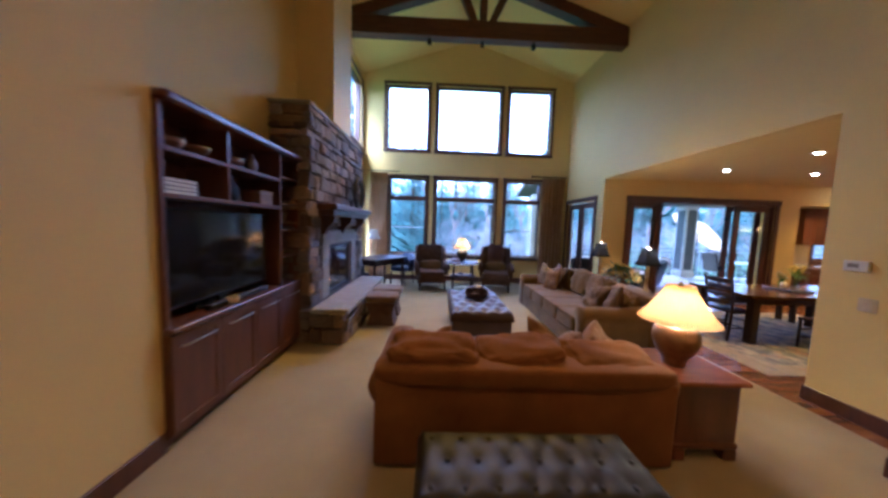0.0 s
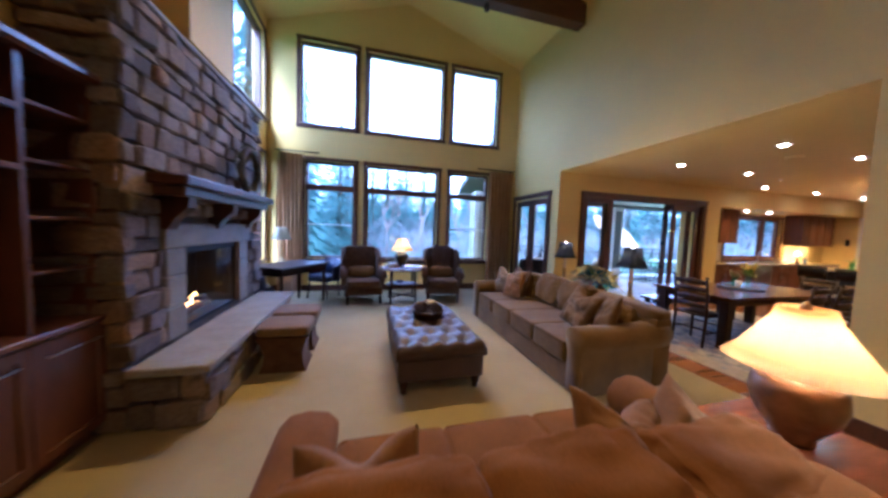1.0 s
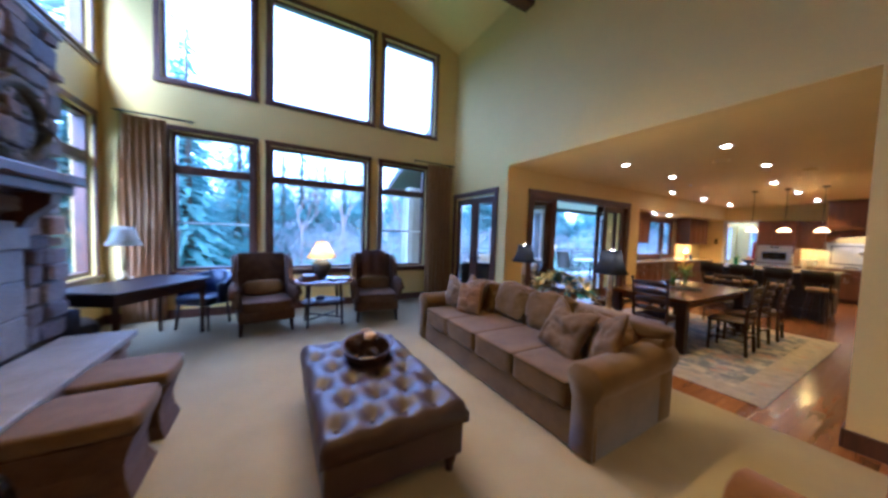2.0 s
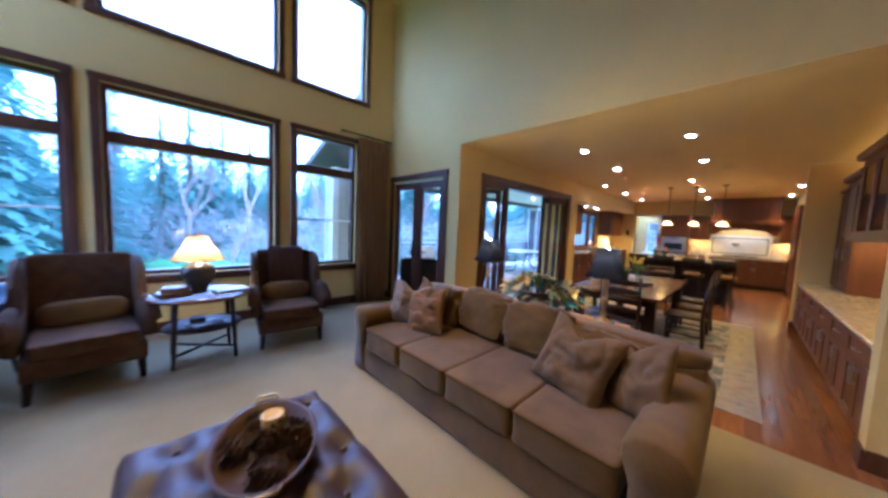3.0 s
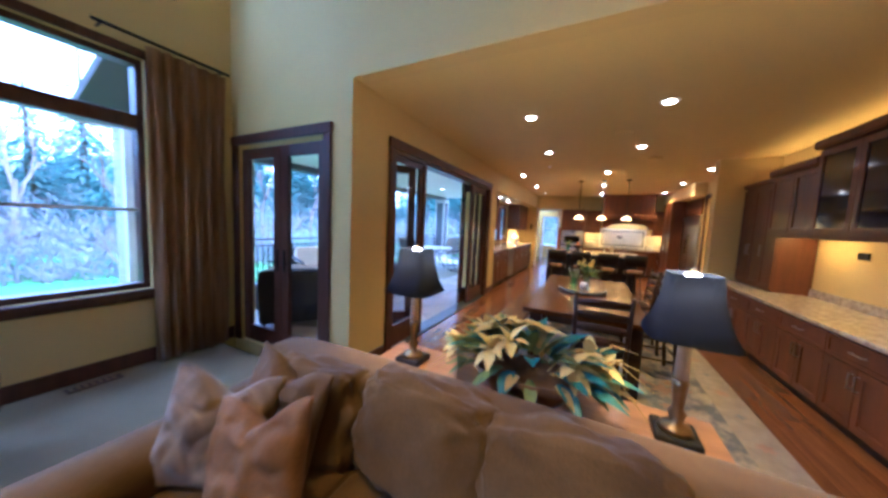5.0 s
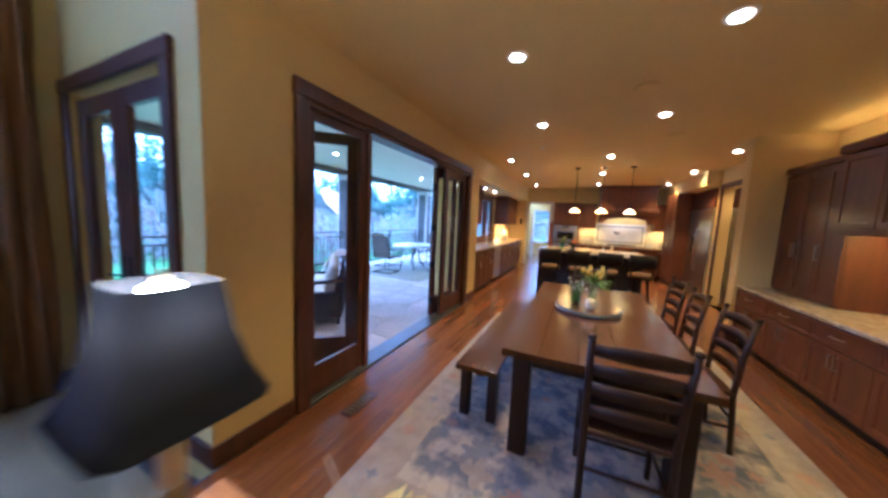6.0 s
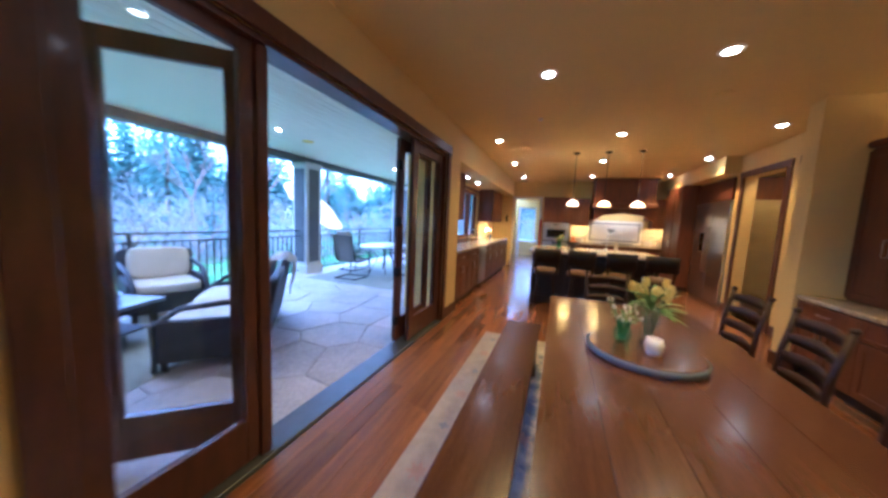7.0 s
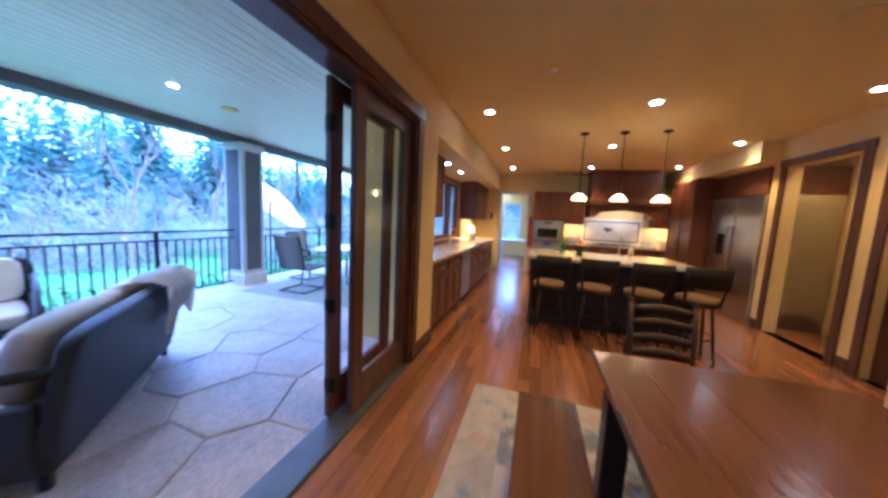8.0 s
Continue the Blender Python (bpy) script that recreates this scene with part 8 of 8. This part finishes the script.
slab("weave", prg.children[0].data.materials[0], thing("patio_rug", 10.7, 9.1, PZ, 0, "flat grey-green outdoor rug under the dining set", "rug"), -1.5, 1.5, -1.1, 1.1, 0.0, 0.006)
SLING = material("sling_mesh", (0.30, 0.28, 0.25), 0.8, second=(0.24, 0.22, 0.2), size=40, grain=0.4)


def sling_chair(x, y, rz):
    e = thing("sling_chair", x, y, PZ + 0.006, rz, "iron patio dining chair with a taupe sling seat", "chair", "patio dining chairs")
    bm = bmesh.new()
    pr = [(0.26, 0.44), (0.22, 0.42), (-0.20, 0.40), (-0.26, 0.46), (-0.38, 0.98), (-0.42, 1.0)]
    rows = [[bm.verts.new((u, yy, zz)) for yy, zz in pr] for u in (-0.24, -0.08, 0.08, 0.24)]
    for a, b in zip(rows, rows[1:]):
        for k in range(len(pr) - 1):
            bm.faces.new((a[k], a[k + 1], b[k + 1], b[k]))
    bmesh.ops.solidify(bm, geom=list(bm.faces), thickness=0.008)
    part("sling", bm, SLING, e, "", True)
    for s in (-1, 1):
        bm = bmesh.new()
        tube(bm, [(s * 0.26, yy, zz) for yy, zz in pr], 0.014, 8)
        tube(bm, [(s * 0.27, -0.30, 0.66), (s * 0.28, 0.0, 0.66), (s * 0.28, 0.24, 0.62), (s * 0.27, 0.27, 0.30), (s * 0.26, 0.22, 0.02), (s * 0.26, -0.30, 0.016)], 0.014, 8)
        part("side_frame", bm, IRON, e, "", True)
    for yy in (0.2, -0.28):
        bm = bmesh.new()
        tube(bm, [(-0.26, yy, 0.02), (0.26, yy, 0.02)], 0.012, 6)
        part("cross_bar", bm, IRON, e, "", True)


sling_chair(9.75, 9.35, -90)
sling_chair(10.6, 9.98, 180)
sling_chair(11.75, 9.1, 90)
sling_chair(10.8, 8.3, 0)
um = thing("patio_umbrella", 14.3, 15.2, -1.35, 0, "tilted cream garden umbrella standing on the lawn", "umbrella")
bm = bmesh.new()
c = Matrix.Translation((0, 0, 3.0)) @ Matrix.Rotation(radians(40), 4, Vector((0.67, 0.75, 0))) @ Matrix.Rotation(radians(-14), 4, Vector((0.75, -0.67, 0)))
apex = bm.verts.new(c @ Vector((0, 0, 0.55)))
ring = [bm.verts.new(c @ Vector((1.5 * math.cos(a), 1.5 * math.sin(a), 0.0 + (0.06 if k % 2 else 0.0)))) for k, a in enumerate(2 * math.pi * k / 16 for k in range(16))]
for k in range(16):
    bm.faces.new((apex, ring[k], ring[(k + 1) % 16]))
bmesh.ops.solidify(bm, geom=list(bm.faces), thickness=0.01)
part("canopy", bm, shade_material("umbrella_cloth", (0.80, 0.62, 0.45), 0.45), um)
bm = bmesh.new()
tube(bm, [(0, 0, 0.0), (0, 0, 2.95), (0.3, -0.1, 3.4)], 0.03, 8)
part("pole", bm, IRON, um, "", True)
slab("base", IRON, um, -0.35, 0.35, -0.35, 0.35, -0.02, 0.06, bevel=0.02)

# ---------------------------------------------------------------- garden and woods
LAWN = material("lawn", (0.07, 0.19, 0.06), 0.95, second=(0.06, 0.09, 0.045), size=0.35, grain=0.5, grain_size=9, bump=0.5, spec=0.1)
bm = bmesh.new()
N = 60
rows = []
for i in range(N + 1):
    row = []
    for k in range(N + 1):
        u, v = 2 * i / N - 1, 2 * k / N - 1
        x, y = 8 + math.copysign(abs(u) ** 2.2, u) * 600, 10 + math.copysign(abs(v) ** 2.2, v) * 600
        q = max(0.0, math.hypot(x - 6, y - 8) - 26)
        z = -1.35 + 0.25 * noise.noise(Vector((x * 0.06, y * 0.06, 0))) * min(1, q / 8 + 0.3) + 0.05 * min(q, 60)
        if q == 0 and -8 < y < 8.2 and -3 < x < 19:
            z = -1.5
        row.append(bm.verts.new((x, y, z)))
    rows.append(row)
for a, b in zip(rows, rows[1:]):
    for k in range(N):
        bm.faces.new((a[k], b[k], b[k + 1], a[k + 1]))
tagged(part("ground", bm, LAWN, None, "", True), "green lawn falling away towards the woods", "ground", kind="structure")
setting("wall_foundation", EXTD, (WL - 0.2, 14.6, BACK - 0.16, KY + 0.1, -2.2, -0.16), "grey foundation under the house", "wall")
setting("wall_foundation_patio", EXTD, (WR + 0.16, 14.6, KY + 0.1, PY1, -2.2, PZ - 0.26), "grey foundation under the patio", "wall")
setting("wall_foundation_north", EXTD, (WL - 0.2, WR + 0.16, KY + 0.1, WY + 0.2, -2.2, -0.16), "grey foundation under the tall windows", "wall")

NEEDLE = leafy(material("fir_needles", (0.115, 0.195, 0.175), 0.95, second=(0.08, 0.14, 0.13), size=1.6, grain=0.3, grain_size=14, per_piece=0.25, spec=0.02), (0.165, 0.285, 0.255), 0.6)
BARK = material("bark", (0.10, 0.075, 0.055), 0.95, second=(0.06, 0.045, 0.035), size=6, stretch=(3, 3, 0.7), grain=0.5, bump=0.8)
TWIGM = material("bare_twigs", (0.165, 0.135, 0.125), 0.95, second=(0.10, 0.08, 0.072), size=4)


def conifer_mesh(seed, h, r, levels, per, big=1.0):
    g = random.Random(seed)
    vs, fs = [], []
    for L in range(levels):
        t = (L + g.uniform(-0.3, 0.3)) / levels
        z = h * (0.10 + 0.89 * t)
        reach = r * (1 - t) ** 0.85 * g.uniform(0.7, 1.1) + 0.12
        nb = max(4, int(9 * (1 - t) + 3))
        for b in range(nb):
            a = 2 * math.pi * (b + g.uniform(-0.3, 0.3)) / nb + L
            d = Vector((math.cos(a), math.sin(a), 0))
            s = Vector((-d.y, d.x, 0))
            R = reach * g.uniform(0.65, 1.12)
            for k in range(per):
                q = (k + g.uniform(0, 1)) / per
                c = Vector((0, 0, z)) + d * R * q + Vector((0, 0, -0.34 * R * q * q + 0.1 * R * q))
                w = (0.08 + 0.26 * (1 - abs(q - 0.55))) * (0.35 + 0.3 * R) * g.uniform(0.6, 1.2) * big
                off = s * g.uniform(-0.5, 0.5) * w
                tip = d * w * 0.7 + Vector((0, 0, -0.45 * w * g.uniform(0.4, 1.4)))
                i = len(vs)
                for p in (c + off - s * w * 0.5, c + off + s * w * 0.5, c + off + tip + s * w * 0.28, c + off + tip - s * w * 0.2):
                    vs.append(tuple(p + Vector((g.uniform(-1, 1), g.uniform(-1, 1), g.uniform(-1, 1))) * w * 0.13))
                fs.append((i, i + 1, i + 2, i + 3))
    return vs, fs


def mesh_of(name, vs, fs, mat):
    me = bpy.data.meshes.new(name)
    me.from_pydata(vs, [], fs)
    me.materials.append(mat)
    return me


FIRS = [(h, mesh_of("crown", *conifer_mesh(s, h, r, lv, 36, 0.6), NEEDLE)) for s, h, r, lv in ((1, 12, 3.2, 52), (2, 16, 3.6, 60), (3, 9, 2.8, 44))]


def fir(x, y, z, k, s):
    h, crown = FIRS[k]
    e = thing("fir_tree", x, y, z, rng.uniform(0, 360), "tall dark green fir with drooping boughs", "tree", "garden firs")
    e.scale = (s, s, s)
    bm = bmesh.new()
    tube(bm, [(0, 0, -0.5), (0.03, 0, h * 0.5), (0, 0, h * 0.97)], h * 0.018 + 0.04, 8, 0.02)
    part("trunk", bm, BARK, e, "", True)
    o = new("crown", crown)
    o.parent = e


def gz(x, y):
    q = max(0.0, math.hypot(x - 6, y - 8) - 26)
    return -1.45 + 0.05 * min(q, 60)


for x, y, k, s in ((-3.2, 20, 0, 1.0), (-6.6, 21.8, 1, 1.5), (-8.8, 17.5, 1, 1.2), (-1.6, 24, 1, 0.75), (-5.5, 19, 2, 1.1), (2.6, 36, 1, 0.95), (5.6, 43, 1, 1.0), (10.5, 42, 1, 1.05), (-9, 33, 1, 1.1), (-2, 38, 1, 1.0), (-7.5, 24, 1, 0.95), (-5.6, 30, 1, 1.0), (0.8, 33, 1, 0.8), (4.0, 37, 0, 0.95), (7.5, 40, 1, 0.85), (9.5, 34, 2, 0.9), (-12, 18, 1, 1.0), (-14, 30, 1, 1.1), (-10, 9, 0, 1.0), (-13, 14, 1, 0.9), (14, 38, 1, 0.8), (19, 36, 0, 1.0), (31, 30, 1, 0.9), (36, 24, 0, 1.1), (16, 25, 2, 0.5), (11.8, 27, 2, 0.45), (40, 16, 1, 1.0)):
    fir(x, y, gz(x, y), k, s)


def bare_mesh(seed, h, spread):
    g = random.Random(seed)
    bm = bmesh.new()

    def limb(p, d, L, r, depth):
        q = p + d * L
        mid = p + d * L * 0.5 + Vector((g.uniform(-1, 1), g.uniform(-1, 1), 0.3)) * L * 0.06
        tube(bm, [p, mid, q], r, 5 if depth < 2 else 4, r * 0.6)
        if depth < 4:
            for _ in range(3 if depth < 3 else 4):
                n_ = (d + Vector((g.uniform(-1, 1), g.uniform(-1, 1), g.uniform(-0.2, 0.9))) * spread).normalized()
                limb(p + d * L * g.uniform(0.55, 1.0), n_, L * g.uniform(0.5, 0.75), r * 0.55, depth + 1)

    limb(Vector((0, 0, -0.4)), Vector((0, 0, 1)), h * 0.38, h * 0.012, 0)
    me = bpy.data.meshes.new("branchwork")
    bm.to_mesh(me)
    bm.free()
    me.materials.append(TWIGM)
    return me


BARES = [bare_mesh(11, 10, 0.75), bare_mesh(12, 12, 0.6), bare_mesh(13, 4.5, 1.0)]
for x, y, k, s in ((2.0, 27, 0, 1.0), (5.4, 29, 1, 1.0), (-1.4, 29, 1, 0.9), (8.2, 26, 0, 0.8), (12, 31, 1, 1.0), (17, 29, 0, 1.1), (21, 28, 1, 0.9), (26, 27, 0, 1.0), (6.6, 21, 2, 1.0), (9.8, 20, 2, 1.1), (13, 21, 2, 1.2), (3.6, 23, 2, 1.1), (18, 20, 2, 1.2), (23, 19, 2, 1.2), (29, 18, 2, 1.3), (15.5, 18, 2, 0.8)):
    e = thing("bare_tree", x, y, gz(x, y), rng.uniform(0, 360), "leafless grey-brown deciduous tree", "tree", "bare trees")
    e.scale = (s, s, s)
    o = new("branchwork", BARES[k])
    o.parent = e
# far wood and brush
vs, fs = [], []
for n_ in range(560):
    a = radians(rng.uniform(-35, 165))
    R = rng.uniform(42, 80)
    x, y = 6 + R * math.cos(a), 8 + R * math.sin(a)
    h = rng.uniform(11, 21) * (0.8 + 0.2 * math.sin(a * 7))
    a_, b_ = conifer_mesh(500 + n_, h, rng.uniform(2.6, 3.8), 24, 6, 1.7)
    i = len(vs)
    z = gz(x, y)
    vs += [(p[0] + x, p[1] + y, p[2] + z) for p in a_]
    fs += [tuple(q + i for q in f) for f in b_]
o = new("distant_woods", mesh_of("distant_woods", vs, fs, NEEDLE))
tagged(o, "dense dark evergreen woods beyond the lawn", "woods", kind="stuff")
vs, fs = [], []
for n_ in range(95000):
    a = radians(rng.uniform(-30, 160))
    R = rng.uniform(13, 42)
    cx, cy = 6 + R * math.cos(a), 8 + R * math.sin(a)
    if noise.noise(Vector((cx * 0.18, cy * 0.18, 3))) < -0.12 or (cx < 4 and cy < 25):
        continue
    z = gz(cx, cy) + rng.uniform(0, 1) ** 1.5 * (2.6 + 2.2 * noise.noise(Vector((cx * 0.3, cy * 0.3, 9)))) * (1 + max(0.0, R - 20) / 22)
    L = rng.uniform(0.25, 0.8)
    d = Vector((rng.gauss(0, 0.5), rng.gauss(0, 0.5), rng.uniform(-0.1, 1))).normalized() * L
    w = rng.uniform(0.02, 0.06)
    i = len(vs)
    vs += [(cx - w, cy - w, z), (cx + w, cy + w * rng.uniform(-1, 1), z + w), (cx + d.x, cy + d.y, z + d.z)]
    fs.append((i, i + 1, i + 2))
BRUSH = leafy(material("winter_brush", (0.205, 0.195, 0.20), 0.95, second=(0.13, 0.15, 0.148), size=0.5, grain=0.4, grain_size=6, contrast=1.8), (0.19, 0.19, 0.192), 0.5)
tagged(new("brush", mesh_of("brush", vs, fs, BRUSH)), "tangled grey-brown winter brush below the woods", "brush", kind="stuff")
vs, fs = [], []
for n_ in range(5200):
    cx = rng.uniform(4, 16)
    cy = 11.6 + abs(rng.gauss(0, 0.9))
    z = -1.3 + rng.uniform(0, 1.75) * (0.6 + 0.5 * noise.noise(Vector((cx * 0.7, cy * 0.5, 1))))
    w = rng.uniform(0.03, 0.085)
    i = len(vs)
    for k in range(4):
        vs.append((cx + rng.uniform(-w, w), cy + rng.uniform(-w, w), z + rng.uniform(-w, w)))
    fs.append((i, i + 1, i + 2, i + 3))
HEDGE = leafy(material("shrub_leaf", (0.07, 0.15, 0.07), 0.6, second=(0.035, 0.08, 0.04), size=3, per_piece=0.1), (0.08, 0.17, 0.07))
tagged(new("shrubs", mesh_of("shrubs", vs, fs, HEDGE)), "leafy green shrubs planted below the patio railing", "shrubs", kind="stuff")

# ---------------------------------------------------------------- floor planks and paving stones
floor_set = tagged(new("floor_hardwood"), "reddish oak strip floor with a satin finish", "floor", kind="structure")


def plank_mesh(L):
    bm = bmesh.new()
    b = 0.0015
    box(bm, 0, L, 0.0006, 0.0994, -0.015, -b)
    v = [bm.verts.new(p) for p in ((b, 0.0006 + b, 0.0), (L - b, 0.0006 + b, 0.0), (L - b, 0.0994 - b, 0.0), (b, 0.0994 - b, 0.0))]
    bm.verts.ensure_lookup_table()
    top = [bm.verts[4], bm.verts[5], bm.verts[6], bm.verts[7]]
    bm.faces.remove([f for f in bm.faces if all(q.co.z > -b - 1e-6 for q in f.verts)][0])
    bm.faces.new(v)
    for k in range(4):
        bm.faces.new((top[k], top[(k + 1) % 4], v[(k + 1) % 4], v[k]))
    bmesh.ops.recalc_face_normals(bm, faces=bm.faces)
    me = bpy.data.meshes.new("plank")
    bm.to_mesh(me)
    bm.free()
    me.materials.append(PLANK)
    return me


PLANKS = {L: plank_mesh(L) for L in (0.8, 1.2, 1.6, 2.0)}
rest_v, rest_f, count = [], [], 0
y = 1.2
while y < KY - 0.09:
    xs = 3.852 if y < YB - 0.05 else 8.575
    x = xs
    x -= rng.uniform(0, 0.7)
    while x < 17.8:
        L = rng.choice((0.8, 1.2, 1.6, 2.0))
        x0, x1 = max(x, xs), min(x + L, 17.88)
        near = y > 5.55 and x < 11.0 and y < YB
        mid = 2.5 < y < 3.35 and x < 8.3
        if x0 == x and x1 == x + L and count < 300 and (near or mid):
            o = new("plank", PLANKS[L])
            o.parent = floor_set
            o.location = (x, y, 0.0)
            count += 1
        elif x1 - x0 > 0.02:
            i = len(rest_v)
            for z in (-0.015, 0.0):
                rest_v += [(x0, y + 0.0006, z), (x1 - 0.001, y + 0.0006, z), (x1 - 0.001, y + 0.0994, z), (x0, y + 0.0994, z)]
            rest_f += [tuple(i + q for q in f) for f in ((4, 5, 6, 7), (0, 1, 5, 4), (1, 2, 6, 5), (2, 3, 7, 6), (3, 0, 4, 7))]
        x += L
    y += 0.1
PLANK2 = PLANK.copy()
PLANK2.name = "oak_plank_joined"
nt = PLANK2.node_tree
geo = nt.nodes.new("ShaderNodeNewGeometry")
for nd in list(nt.nodes):
    if nd.bl_idname == "ShaderNodeObjectInfo":
        for lk in list(nd.outputs["Random"].links):
            nt.links.new(geo.outputs["Random Per Island"], lk.to_socket)
o = new("further_planks", mesh_of("further_planks", rest_v, rest_f, PLANK2))
o.parent = floor_set
o["kind"] = "stuff"

paving = tagged(new("ground_patio_paving"), "pale irregular flagstone paving of the patio", "paving", kind="structure")
pts = []
for i in range(15):
    for k in range(7):
        pts.append((WR + 0.35 + 0.70 * i + (0.35 if k % 2 else 0) + rng.uniform(-0.22, 0.22), YB + 0.4 + 0.62 * k + rng.uniform(-0.2, 0.2)))
X0, X1, Y0, Y1 = WR + 0.165, 14.6, YB + 0.205, PY1
for i, (cx, cy) in enumerate(pts):
    poly = [(X0, Y0), (X1, Y0), (X1, Y1), (X0, Y1)]
    for j, (ox, oy) in enumerate(pts):
        if i == j or abs(ox - cx) + abs(oy - cy) > 3:
            continue
        nx, ny = ox - cx, oy - cy
        ln = math.hypot(nx, ny)
        nx, ny = nx / ln, ny / ln
        lim = nx * (cx + ox) / 2 + ny * (cy + oy) / 2 - 0.0045
        out = []
        for a, b in zip(poly, poly[1:] + poly[:1]):
            da, db = nx * a[0] + ny * a[1] - lim, nx * b[0] + ny * b[1] - lim
            if da <= 0:
                out.append(a)
            if da * db < 0:
                t = da / (da - db)
                out.append((a[0] + (b[0] - a[0]) * t, a[1] + (b[1] - a[1]) * t))
        poly = out
        if len(poly) < 3:
            break
    if len(poly) < 3:
        continue
    bm = bmesh.new()
    mx, my = sum(p[0] for p in poly) / len(poly), sum(p[1] for p in poly) / len(poly)
    lift = rng.uniform(-0.003, 0.003)
    lo = [bm.verts.new((px - mx, py - my, PZ - 0.014)) for px, py in poly]
    md = [bm.verts.new((px - mx, py - my, PZ - 0.007)) for px, py in poly]
    hi = [bm.verts.new(((px - mx) * 0.97, (py - my) * 0.97, PZ + lift)) for px, py in poly]
    bm.faces.new(hi)
    for ra, rb in ((lo, md), (md, hi)):
        for k in range(len(poly)):
            bm.faces.new((ra[k], ra[(k + 1) % len(poly)], rb[(k + 1) % len(poly)], rb[k]))
    st_ = part("flagstone", bm, FLAG, paving)
    st_.location = (mx, my, 0)
